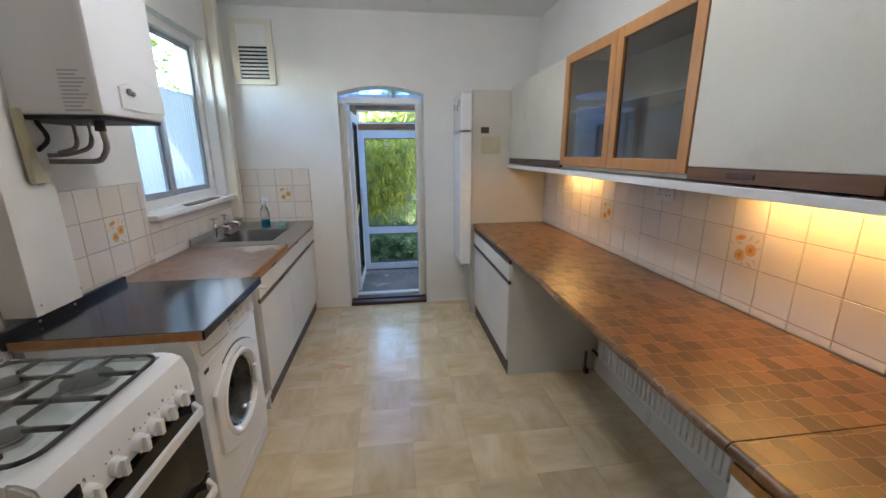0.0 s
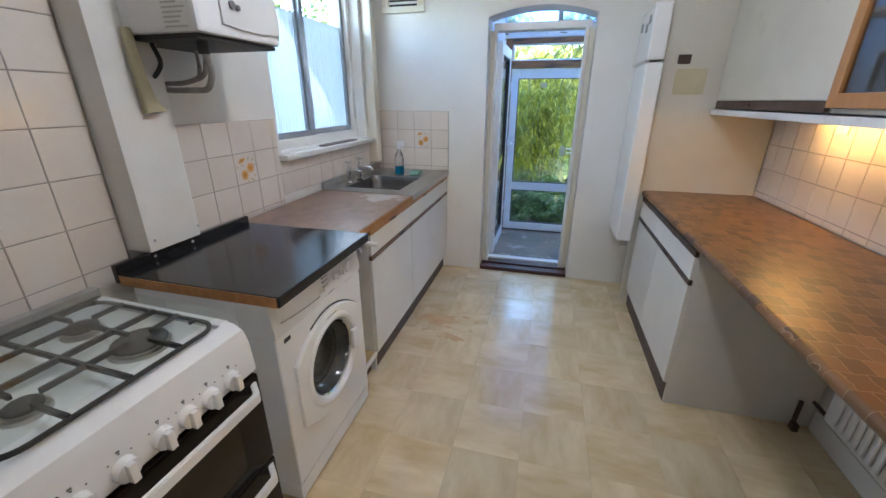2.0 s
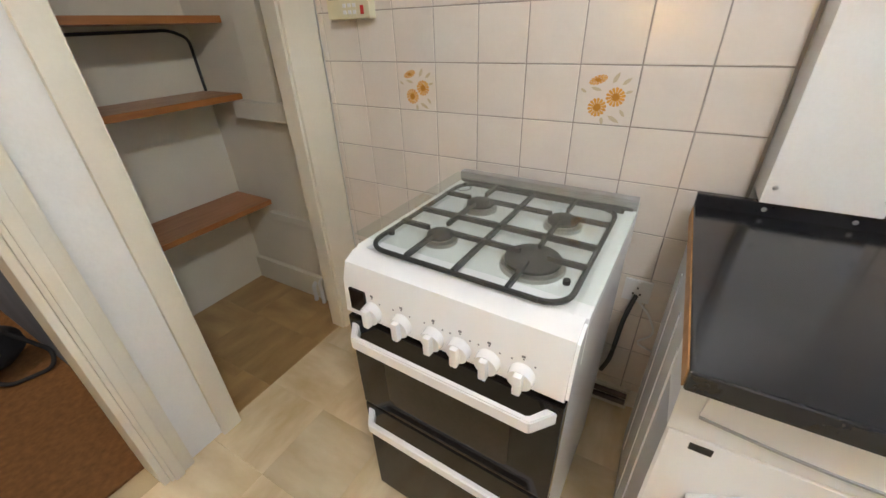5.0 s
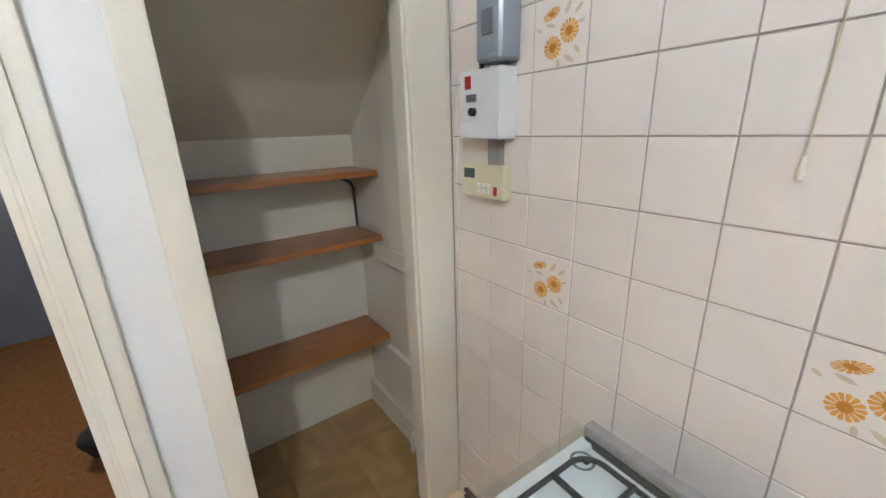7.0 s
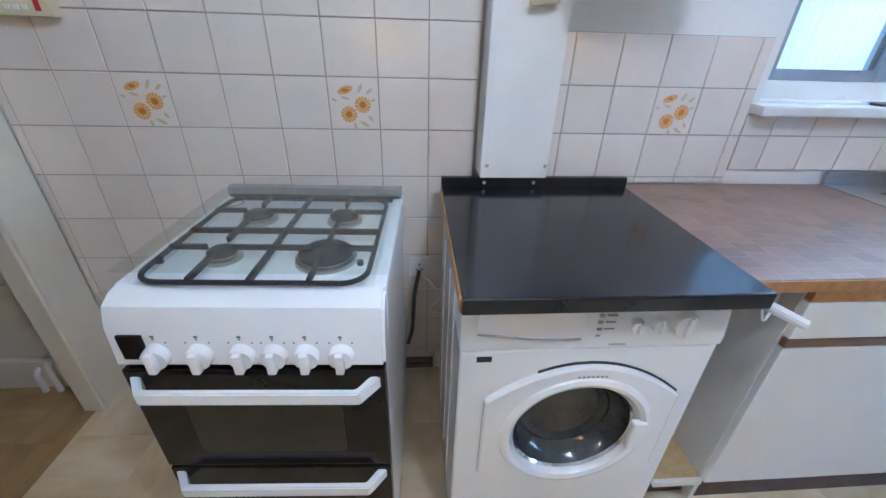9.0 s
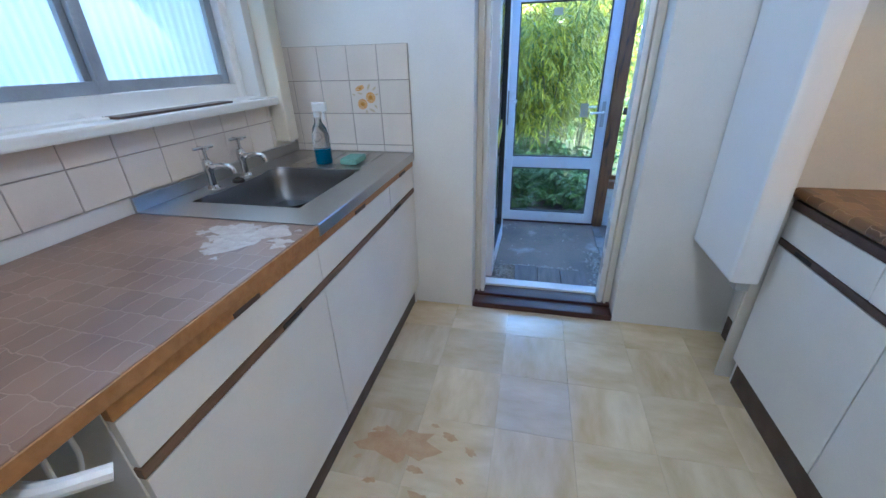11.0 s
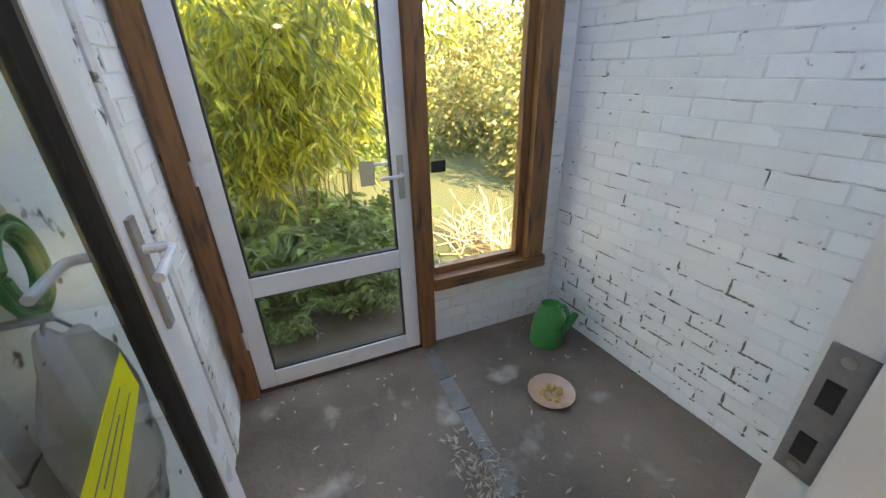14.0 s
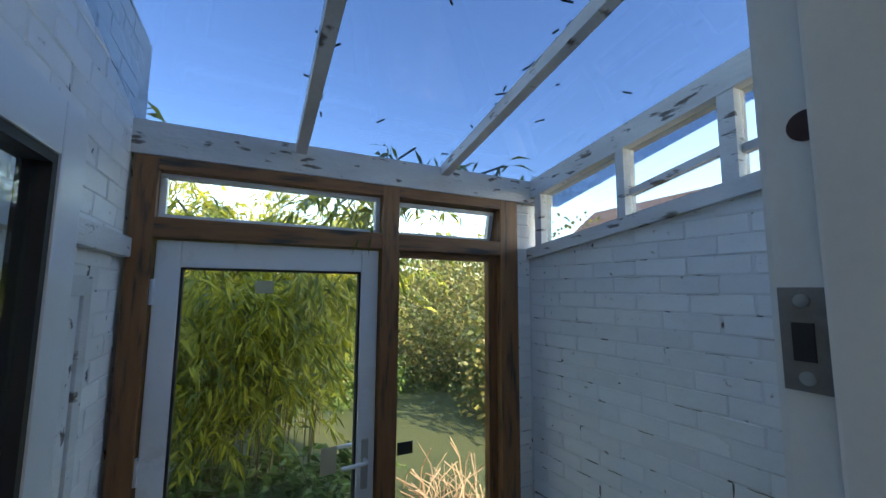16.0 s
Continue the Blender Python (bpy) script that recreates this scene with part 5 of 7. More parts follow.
placed(fr, "fridge_door", box(B(), 0.662, 0.763, 3.44, 3.862, 0.535, 1.742, 0.022, 4), M_ENAMEL, smooth=True)
placed(fr, "handle_strip", box(B(), 0.650, 0.675, 3.43, 3.87, 1.740, 1.757, 0.004), M_CHROME, "chrome handle strip")
placed(fr, "door_hinge", box(B(), 0.70, 0.75, 3.47, 3.52, 0.49, 0.536, 0.003), M_STEEL)
base = base_unit("fridge_base_cabinet", "white base under the fridge", 3.541, 3.862, XR - 0.015, 0.90, 0.498, [], [], -1, rail=M_UNIT, group="right base units", mid=M_UNIT)

# ---- boiler and wall fixtures on the left ----
M_NOTICE = surface("faint_print", (0.50, 0.50, 0.49), None, 0.5, bump=0)
bo = thing("wall_boiler", "white wall-hung boiler with a control panel and pipes below", "boiler", (-1.2, 1.83, 1.7))
placed(bo, "case", box(B(), XL + 0.004, -1.0, 1.63, 2.045, 1.715, 2.46, 0.022, 4), M_ENAMEL, smooth=True)
placed(bo, "base_plate", box(B(), XL + 0.02, -1.02, 1.645, 2.03, 1.700, 1.714), M_RUBBER)
n = 12
pts = [(1.735 + 0.295 * k / n, 1.83 + 0.03 * math.sin(math.pi * k / n)) for k in range(n + 1)] + [(2.03 - 0.295 * k / n, 1.752 - 0.008 * math.sin(math.pi * k / n)) for k in range(n + 1)]
cp = placed(bo, "control_panel", prism(B(), pts, "x", -1.001, -0.992), M_ENAMEL_D)
bm = cyl(B(), (-0.993, 1.785, 1.815), (-0.984, 1.785, 1.815), 0.013)
cyl(bm, (-0.993, 1.81, 1.81), (-0.984, 1.81, 1.81), 0.009)
placed(cp, "dial", bm, M_PRINT)
bm = B()
for k in range(11):
    box(bm, -1.125, -1.035 - 0.010 * (k * 7 % 4), 1.6285, 1.6302, 1.728 + 0.0135 * k, 1.7335 + 0.0135 * k)
tagged(placed(bo, "notice_lines", bm, M_NOTICE), kind="stuff")
for line, r in (([(-1.08, 1.72, 1.70), (-1.08, 1.74, 1.60), (-1.12, 1.75, 1.545), (-1.30, 1.755, 1.545), (-1.40, 1.755, 1.56)], 0.011),
                ([(-1.20, 1.84, 1.70), (-1.20, 1.84, 1.60), (-1.28, 1.80, 1.57), (-1.40, 1.80, 1.57)], 0.009),
                ([(-1.32, 1.93, 1.70), (-1.32, 1.93, 1.60), (-1.40, 1.93, 1.58)], 0.009)):
    placed(bo, "pipe", tube(B(), bend(line), r), M_PIPEGREY, smooth=True)
bm = cyl(B(), (-1.08, 1.72, 1.66), (-1.08, 1.72, 1.70), 0.018)
placed(bo, "valve", bm, M_RUBBER)
placed(bo, "red_valve", tube(B(), bend([(-1.34, 1.70, 1.70), (-1.335, 1.68, 1.64), (-1.35, 1.69, 1.60), (-1.38, 1.72, 1.62)]), 0.010), M_RED, "red valve and black cable")
placed(bo, "black_cable", tube(B(), bend([(-1.30, 1.72, 1.70), (-1.25, 1.70, 1.63), (-1.31, 1.70, 1.58), (-1.39, 1.73, 1.59)]), 0.008), M_RUBBER)

strap = B()
prism(strap, [(1.605, 1.735), (1.634, 1.735), (1.644, 1.60), (1.662, 1.505), (1.695, 1.474), (1.612, 1.466), (1.612, 1.51), (1.606, 1.62)], "x", XL + 0.131, XL + 0.152)
bmesh.ops.bevel(strap, geom=strap.edges[:], offset=0.003, segments=2, affect="EDGES")
solid("plastic_pull_handle", strap, M_YELLOWED, "yellowed plastic pull handle on the pipe boxing", "handle")
for z, y in ((1.0, 1.53), (1.0, 1.725)):
    solid("boxing_screw", lathe(B(), [(0.006, 0), (0.004, 0.002), (0.0005, 0.003)], Matrix.Translation((XL + 0.1305, y, z + 0.02)) @ Matrix.Rotation(radians(90), 4, "Y"), 12), M_STEEL, "small screw head in the white boxing", "screw", "boxing screws")

vent = thing("wall_vent", "white louvred ventilator high on the wall", "vent", (-1.09, YF, 2.38))
bm = B()
for x0, x1, z0, z1 in ((-1.295, -0.94, 2.165, 2.21), (-1.295, -0.94, 2.65, 2.695), (-1.295, -1.235, 2.21, 2.65), (-0.995, -0.94, 2.21, 2.65)):
    box(bm, x0, x1, YF - 0.03, YF - 0.001, z0, z1, 0.004)
placed(vent, "frame", bm, M_CREAM)
placed(vent, "blank_plate", box(B(), -1.235, -0.995, YF - 0.018, YF - 0.001, 2.48, 2.65), M_WHITEWOOD)
placed(vent, "backing", box(B(), -1.235, -0.995, YF - 0.006, YF - 0.001, 2.21, 2.48), M_RUBBER)
for k in range(8):
    z = 2.225 + 0.031 * k
    placed(vent, "slat", prism(B(), [(YF - 0.026, z), (YF - 0.023, z), (YF - 0.008, z + 0.02), (YF - 0.011, z + 0.02)], "x", -1.233, -0.997), M_WHITEWOOD)

# meter, switch box and heating programmer
mb = thing("switch_box", "white electrical switch box with a dial and red label", "switch box", (-1.38, 0.25, 1.67))
placed(mb, "case", box(B(), XL + 0.009, XL + 0.075, 0.150, 0.318, 1.585, 1.775, 0.006, 2), M_ENAMEL_D)
placed(mb, "lower_cover", box(B(), XL + 0.075, XL + 0.079, 0.153, 0.315, 1.588, 1.635, 0.002), M_ENAMEL_D)
placed(mb, "dial", cyl(B(), (XL + 0.075, 0.212, 1.662), (XL + 0.088, 0.212, 1.662), 0.012), M_RUBBER)
placed(mb, "switch", box(B(), XL + 0.075, XL + 0.082, 0.185, 0.225, 1.69, 1.71, 0.002), M_PRINT)
placed(mb, "red_label", box(B(), XL + 0.075, XL + 0.0775, 0.175, 0.20, 1.725, 1.76), M_RED)
placed(mb, "conduit", box(B(), XL + 0.009, XL + 0.03, 0.225, 0.275, 1.508, 1.585), M_PIPEGREY)
th = thing("heating_programmer", "cream heating programmer with a grey display", "programmer", (-1.38, 0.22, 1.45))
placed(th, "case", box(B(), XL + 0.009, XL + 0.045, 0.115, 0.305, 1.405, 1.507, 0.005, 2), surface("aged_cream_plastic", (0.70, 0.65, 0.45), (0.62, 0.57, 0.38), 0.4, scale=6))
placed(th, "display", box(B(), XL + 0.045, XL + 0.047, 0.13, 0.18, 1.465, 1.495), M_LCD)
bm = B()
for r in range(2):
    for k in range(3):
        box(bm, XL + 0.045, XL + 0.0475, 0.19 + 0.022 * k, 0.204 + 0.022 * k, 1.42 + 0.02 * r, 1.432 + 0.02 * r, 0.001)
placed(th, "buttons", bm, M_ENAMEL)
placed(th, "red_buttons", box(B(), XL + 0.045, XL + 0.048, 0.268, 0.282, 1.418, 1.445, 0.001), M_RED)
me = thing("electric_meter", "grey glass-fronted electricity meter", "meter", (-1.38, 0.29, 1.86))
placed(me, "case", box(B(), XL + 0.009, XL + 0.09, 0.235, 0.335, 1.785, 1.95, 0.02, 3), surface("meter_grey", (0.28, 0.32, 0.36), (0.22, 0.25, 0.29), 0.25, bump=0))
placed(me, "dial_window", box(B(), XL + 0.09, XL + 0.093, 0.265, 0.305, 1.85, 1.91, 0.002), M_PRINT)
solid("black_conduit", cyl(B(), (XL + 0.02, 0.185, 1.776), (XL + 0.02, 0.185, 2.3), 0.007), M_RUBBER, "black cable running up the tiles", "cable")
solid("loose_wire", tube(B(), bend([(XL + 0.03, 0.08, 2.25), (XL + 0.05, 0.05, 1.95), (XL + 0.05, 0.05, 1.78), (XL + 0.04, 0.09, 1.70), (XL + 0.03, 0.155, 1.72)]), 0.002, 6), M_ENAMEL_D, "thin loose wire looping to the switch box", "wire")
cord = thing("pull_cord", "light pull cord with a cream acorn", "pull cord", (-1.36, 0.95, 1.5))
placed(cord, "cord", cyl(B(), (-1.405, 0.955, 1.56), (-1.39, 1.0, ZC), 0.0015, None, 6), M_YELLOWED)
placed(cord, "acorn", lathe(B(), [(0.001, 1.52), (0.005, 1.522), (0.006, 1.53), (0.004, 1.552), (0.002, 1.56)], Matrix.Translation((-1.405, 0.955, 0)), 14), M_CREAM, smooth=True)


def socket_plate(name, label, m, w=0.146, h=0.086, holes=2):
    t = thing(name, label, "socket")
    part("plate", box(B(), -w / 2, w / 2, -h / 2, h / 2, 0, 0.009, 0.003), M_ENAMEL_D, t)
    for k in range(holes):
        c = (k - (holes - 1) / 2) * 0.066
        bm = B()
        for dx, dy in ((0, 0.012), (-0.011, -0.012), (0.011, -0.012)):
            box(bm, c + dx - 0.003, c + dx + 0.003, dy - 0.004, dy + 0.004, 0.0088, 0.0096)
        part("pin_holes", bm, M_RUBBER, t)
        part("switch", box(B(), c - 0.006, c + 0.006, 0.024, 0.038, 0.009, 0.013, 0.002), M_ENAMEL, t)
    t.matrix_basis = m
    return t


socket_plate("wall_socket", "white double socket on the tiled wall", Matrix.Translation((XR - 0.009, 1.87, 1.355)) @ Matrix(((0, 0, -1, 0), (-1, 0, 0, 0), (0, 1, 0, 0), (0, 0, 0, 1))))
socket_plate("cooker_socket", "white single socket low on the tiles", Matrix.Translation((XL + 0.009, 1.31, 0.57)) @ Matrix(((0, 0, 1, 0), (1, 0, 0, 0), (0, 1, 0, 0), (0, 0, 0, 1))), 0.086, 0.086, 1)
solid("cooker_cable", tube(B(), bend([(XL + 0.03, 1.31, 0.56), (XL + 0.10, 1.29, 0.50), (XL + 0.11, 1.28, 0.32), (XL + 0.05, 1.26, 0.20)]), 0.008), M_RUBBER, "black cooker hose against the tiles", "cable")
solid("white_cable", tube(B(), bend([(XL + 0.015, 1.32, 0.53), (XL + 0.03, 1.36, 0.50), (XL + 0.03, 1.40, 0.42), (XL + 0.03, 1.34, 0.36), (XL + 0.03, 1.45, 0.33)]), 0.0035, 6), M_ENAMEL_D, "thin white cable behind the cooker", "cable")
socket_plate("blank_plate", "small cream switch plate on the tiles", Matrix.Translation((XR - 0.009, 2.88, 1.385)) @ Matrix(((0, 0, -1, 0), (-1, 0, 0, 0), (0, 1, 0, 0), (0, 0, 0, 1))), 0.086, 0.05, 0)
for z in (0.055, 0.09):
    solid("heating_pipe", tube(B(), [(XL + 0.04, 0.10, z), (XL + 0.04, 1.37, z)], 0.011, 8), M_BROWN, "brown-painted heating pipe along the skirting", "pipe", "skirting pipes")

# ceiling lamp
cl = thing("ceiling_lamp", "round opal glass ceiling lamp", "lamp", (0.05, 1.75, ZC))
part("base", lathe(B(), [(0.001, 0), (0.09, -0.001), (0.09, -0.02), (0.05, -0.03)], None, 24), M_ENAMEL, cl)
part("pendant_rod", cyl(B(), (0, 0, -0.03), (0, 0, -0.10), 0.008), M_ENAMEL, cl)

# ---- under-stairs cupboard ----
for z, lab in ((1.444, "top"), (1.127, "middle"), (0.582, "bottom")):
    solid("cupboard_shelf", box(B(), -1.388, -0.465, -0.817, -0.53, z - 0.028, z, 0.003), M_SHELFWOOD, "brown varnished wooden shelf board", "shelf", "cupboard shelves")
setting("trim_cupboard_board", box(B(), -1.399, -1.365, -0.42, -0.26, 1.10, 2.05, 0.004), M_CREAM, "cream painted upright board", "trim")
setting("trim_cupboard_ledge", box(B(), -1.399, -1.34, -0.55, -0.13, 1.02, 1.10, 0.006), M_CREAM, "cream painted ledge", "trim")
setting("trim_cupboard_batten", box(B(), -1.399, -1.37, -0.55, -0.13, 0.47, 0.51, 0.004), M_CREAM, "cream painted shelf batten", "trim")
setting("trim_cupboard_skirting", box(B(), -1.399, -1.37, -0.815, -0.13, 0.0, 0.15, 0.006), M_CREAM, "cream painted skirting", "trim")
solid("cupboard_cable", tube(B(), bend([(-0.5, -0.805, 1.385), (-1.30, -0.805, 1.395), (-1.375, -0.80, 1.36), (-1.38, -0.80, 1.12)]), 0.007), M_RUBBER, "dark cable clipped under the shelf", "cable")
for y, z in ((-0.30, 0.10), (-0.24, 0.14)):
    solid("floor_pipe", tube(B(), bend([(-1.35, y, 0.0), (-1.35, y, z), (-1.39, y, z + 0.015)]), 0.012), M_ENAMEL_D, "white painted pipe at the cupboard floor", "pipe", "cupboard pipes")

# ---- hall ----
bag = thing("black_bag", "black fabric bag slumped on the hall floor", "bag", (-0.16, -1.27, 0.008))
bm = B()
bmesh.ops.create_icosphere(bm, subdivisions=4, radius=1)
for v in bm.verts:
    c = v.co.copy()
    v.co = Vector((c.x * 0.20, c.y * 0.14, max(-0.98, c.z) * 0.13 + 0.128))
    v.co += c * 0.02 * noise.noise(c * 2.2)
part("body", bm, M_BLACKFABRIC, bag, smooth=True)
part("strap", tube(B(), bend([(-0.15, 0.08, 0.2), (-0.24, 0.16, 0.05), (-0.20, 0.24, 0.008), (-0.05, 0.2, 0.008), (0.0, 0.12, 0.06)]), 0.010), M_BLACKFABRIC, bag)

# ---- net curtain in the kitchen window ----
def curtain_material():
    m, nt, p = nodes_of("net_curtain")
    N, L = nt.nodes.new, nt.links.new
    tl, tr, m1, m2 = N("ShaderNodeBsdfTranslucent"), N("ShaderNodeBsdfTransparent"), N("ShaderNodeMixShader"), N("ShaderNodeMixShader")
    p.inputs["Base Color"].default_value = (0.70, 0.73, 0.78, 1)
    p.inputs["Roughness"].default_value = 0.9
    tl.inputs[0].default_value = (0.48, 0.50, 0.53, 1)
    m1.inputs[0].default_value, m2.inputs[0].default_value = 0.55, 0.0
    L(p.outputs[0], m1.inputs[1])
    L(tl.outputs[0], m1.inputs[2])
    L(m1.outputs[0], m2.inputs[1])
    L(tr.outputs[0], m2.inputs[2])
    L(m2.outputs[0], nt.nodes["Material Output"].inputs[0])
    return m


M_NET = curtain_material()
nc = thing("net_curtain", "white net curtain across the lower half of the window", "curtain", (XL - 0.135, 3.0, WZ0))
for a, b in ((WY0 + 0.055, 2.998), (3.002, WY1 - 0.055)):
    bm = B()
    grid = [[bm.verts.new((XL - 0.136 + 0.0025 * math.sin(k * 0.9) + 0.0015 * math.sin(k * 0.31 + 0.2 * r), a + (b - a) * k / 110, WZ0 + 0.062 + 0.75 * r / 6)) for k in range(111)] for r in range(7)]
    for p, q in zip(grid, grid[1:]):
        for k in range(110):
            bm.faces.new((p[k], p[k + 1], q[k + 1], q[k]))
    placed(nc, "fabric", bm, M_NET, smooth=True)
placed(nc, "curtain_wire", cyl(B(), (XL - 0.136, WY0 + 0.05, WZ0 + 0.814), (XL - 0.136, WY1 - 0.05, WZ0 + 0.814), 0.003), M_STEEL)

# ---- lean-to: floor things ----
for k, (x0, x1) in enumerate(((-0.20, -0.03), (-0.025, 0.145), (0.15, 0.335))):
    solid("floor_plank", box(B(), x0, x1, 4.335 + 0.006 * k, 4.765 - 0.008 * k, OUT + 0.001, OUT + 0.028, 0.004), M_PLANK, "weathered grey plank laid on the concrete", "plank", "door-side planks")
sl = thing("slate_strip", "grey slate strip set along the floor", "slate", (0.53, 5.2, OUT))
for k in range(4):
    y = 4.78 + 0.235 * k
    placed(sl, "slate", box(B(), 0.495 + 0.006 * (k % 2), 0.568 + 0.004 * (k % 3), y, y + 0.228, OUT + 0.001, OUT + 0.010, 0.003), M_SLATE)

can = thing("watering_can", "green plastic watering can in the corner", "watering can", (1.235, 5.52, OUT))
bm = lathe(B(), [(0.001, 0.002), (0.095, 0.002), (0.105, 0.015), (0.103, 0.10), (0.092, 0.18), (0.066, 0.24), (0.055, 0.275), (0.058, 0.285), (0.050, 0.283), (0.048, 0.26), (0.03, 0.22), (0.001, 0.2)], Matrix.Diagonal((1.0, 0.8, 1, 1)), 32)
part("body", bm, M_GREENPLASTIC, can, smooth=True)
bm = tube(B(), bend([(0.085, -0.01, 0.09), (0.125, -0.02, 0.15), (0.15, -0.025, 0.215)]), 0.020, 12)
part("spout", bm, M_GREENPLASTIC, can, smooth=True)
part("handle", tube(B(), bend([(0.045, 0, 0.265), (0.085, -0.005, 0.262), (0.118, -0.01, 0.19), (0.105, -0.01, 0.13)]), 0.013, 12), M_GREENPLASTIC, can, smooth=True)
can.rotation_euler = (0, 0, radians(-20))

plate = thing("plate", "pale plate with dried food on the floor", "plate", (1.0, 5.16, OUT + 0.001))
part("dish", lathe(B(), [(0.001, 0.004), (0.070, 0.004), (0.085, 0.010), (0.118, 0.024), (0.121, 0.026), (0.118, 0.021), (0.08, 0.003), (0.065, 0), (0.001, 0)], None, 40), M_PORCELAIN, plate, smooth=True)
bm = B()
random.seed(11)
for k in range(30):
    a, r = random.uniform(0, math.tau), 0.055 * math.sqrt(random.random())
    c = Vector((r * math.cos(a), r * math.sin(a), 0.008 + random.uniform(0, 0.006)))
    q = bmesh.ops.create_icosphere(bm, subdivisions=1, radius=random.uniform(0.008, 0.017), matrix=Matrix.Translation(c))
part("food_scraps", bm, surface("dried_food", (0.72, 0.48, 0.14), (0.42, 0.24, 0.07), 0.8, scale=60, bump=0.5), plate, "dried yellow food scraps")

# store door on the left of the lean-to
sd = thing("door_store", "white painted plank store door, flaking", "door", (LW, 5.0, OUT), kind="structure")
DY0, DY1, DZ1 = 4.56, 5.50, 1.72
y = DY0 + 0.06
while y < DY1 - 0.07:
    placed(sd, "plank", box(B(), LW - 0.06, LW - 0.035, y, y + 0.104, OUT + 0.03, DZ1 - 0.17, 0.004, 1), M_PEEL)
    y += 0.107
for y0, y1, z0, z1 in ((DY0, DY0 + 0.055, OUT, DZ1), (DY1 - 0.06, DY1, OUT, DZ1), (DY0 + 0.055, DY1 - 0.06, DZ1 - 0.06, DZ1)):
    placed(sd, "frame", box(B(), LW - 0.09, LW - 0.002, y0, y1, z0, z1, 0.004), M_PEEL)
placed(sd, "ledge", box(B(), LW - 0.0345, LW - 0.015, DY0 + 0.07, DY1 - 0.07, 1.24, 1.34, 0.004), M_PEEL)
placed(sd, "top_pane", box(B(), LW - 0.07, LW - 0.066, DY0 + 0.056, DY1 - 0.061, DZ1 - 0.165, DZ1 - 0.065), M_DARKGLASS)
setting("trim_left_beam", box(B(), LW - 0.08, LW + 0.025, YO + 0.002, 5.76, 1.80, 1.875, 0.006), M_PEEL, "flaking white timber beam on the brick wall", "beam")

# hose, peg bag and the strip label by the inner door
hz = thing("hose_coil", "coiled green garden hose hanging on the wall", "hose", (LW + 0.03, 4.715, 1.11))
bm = B()
for k in range(5):
    ring = [(0.006 * (k % 3), (0.036 + 0.007 * k) * math.cos(a), (0.052 + 0.007 * k) * math.sin(a)) for a in [j * math.tau / 28 for j in range(29)]]
    tube(bm, ring, 0.007, 8)
part("coil", bm, M_GREENPLASTIC, hz, smooth=True)
part("hook", box(B(), -0.03, 0.02, -0.010, 0.010, 0.082, 0.096, 0.003), M_STEEL, hz)
pb = thing("peg_bag", "mottled white cloth peg bag hanging by the door", "bag", (LW + 0.07, 4.645, 0.80))
bm = B()
bmesh.ops.create_icosphere(bm, subdivisions=4, radius=1)
for v in bm.verts:
    c = v.co.copy()
    v.co = Vector((c.x * 0.055, c.y * 0.105, c.z * 0.23)) * (1 + 0.16 * noise.noise(c * 2.0))
part("body", bm, surface("mottled_cloth", (0.55, 0.52, 0.47), (0.40, 0.37, 0.33), 0.9, scale=9, spot=(0.16, 0.15, 0.14), spot_scale=12, spot_at=(0.56, 0.64)), pb, smooth=True)
part("loop", tube(B(), bend([(0, -0.05, 0.2), (0, 0, 0.26), (0, 0.05, 0.2)]), 0.003), M_PIPEGREY, pb)
part("hook", box(B(), -0.07, 0.01, -0.006, 0.006, 0.245, 0.255, 0.002), M_STEEL, pb)
M_TAPE = surface("yellow_label", (0.70, 0.66, 0.02), (0.62, 0.58, 0.02), 0.4, bump=0)
LABEL = [(0.479, 0.917), (0.485, 0.843), (0.30, 0.765), (0.25, 0.85)]
lab = part("strip_label", prism(B(), LABEL, "y", -0.0062, -0.0045), M_TAPE, idoor, "bright yellow strip label on the glass")
bm = B()
for v0, v1, u0, u1 in ((0.25, 0.28, 0.2, 0.9), (0.42, 0.46, 0.35, 0.8), (0.62, 0.65, 0.15, 0.95)):
    quad = []
    for u, v in ((u0, v0), (u1, v0), (u1, v1), (u0, v1)):
        p, q = (Vector(LABEL[0]).lerp(Vector(LABEL[3]), u), Vector(LABEL[1]).lerp(Vector(LABEL[2]), u))
        quad.append(tuple(p.lerp(q, v)))
    prism(bm, quad, "y", -0.0068, -0.0063)
part("print_line", bm, M_PRINT, lab)


# dry leaf litter
def litter(name, spots, count, size, mat, label, seed, z=OUT + 0.002):
    rg = np.random.default_rng(seed)
    vs, fs = [], []
    for k in range(count):
        x0, x1, y0, y1 = spots[k % len(spots)]
        x, y = rg.uniform(x0, x1), rg.uniform(y0, y1)
        a, ln, w = rg.uniform(0, math.tau), rg.uniform(*size), rg.uniform(0.003, 0.0065)
        d, s = np.array((math.cos(a), math.sin(a), 0)), np.array((-math.sin(a), math.cos(a), 0))
        c = np.array((x, y, z + rg.uniform(0, 0.012)))
        up = np.array((0, 0, rg.uniform(0.002, 0.010)))
        i = len(vs)
        vs += [c - d * ln / 2, c + s * w + up * 0.3, c + d * ln / 2 + up, c - s * w + up * 0.5]
        fs += [(i, i + 1, i + 2, i + 3)]
    me = bpy.data.meshes.new(name)
    me.from_pydata([tuple(v) for v in vs], [], fs)
    me.materials.append(mat)
    return tagged(new(name, me), label, "leaf litter", kind="stuff")


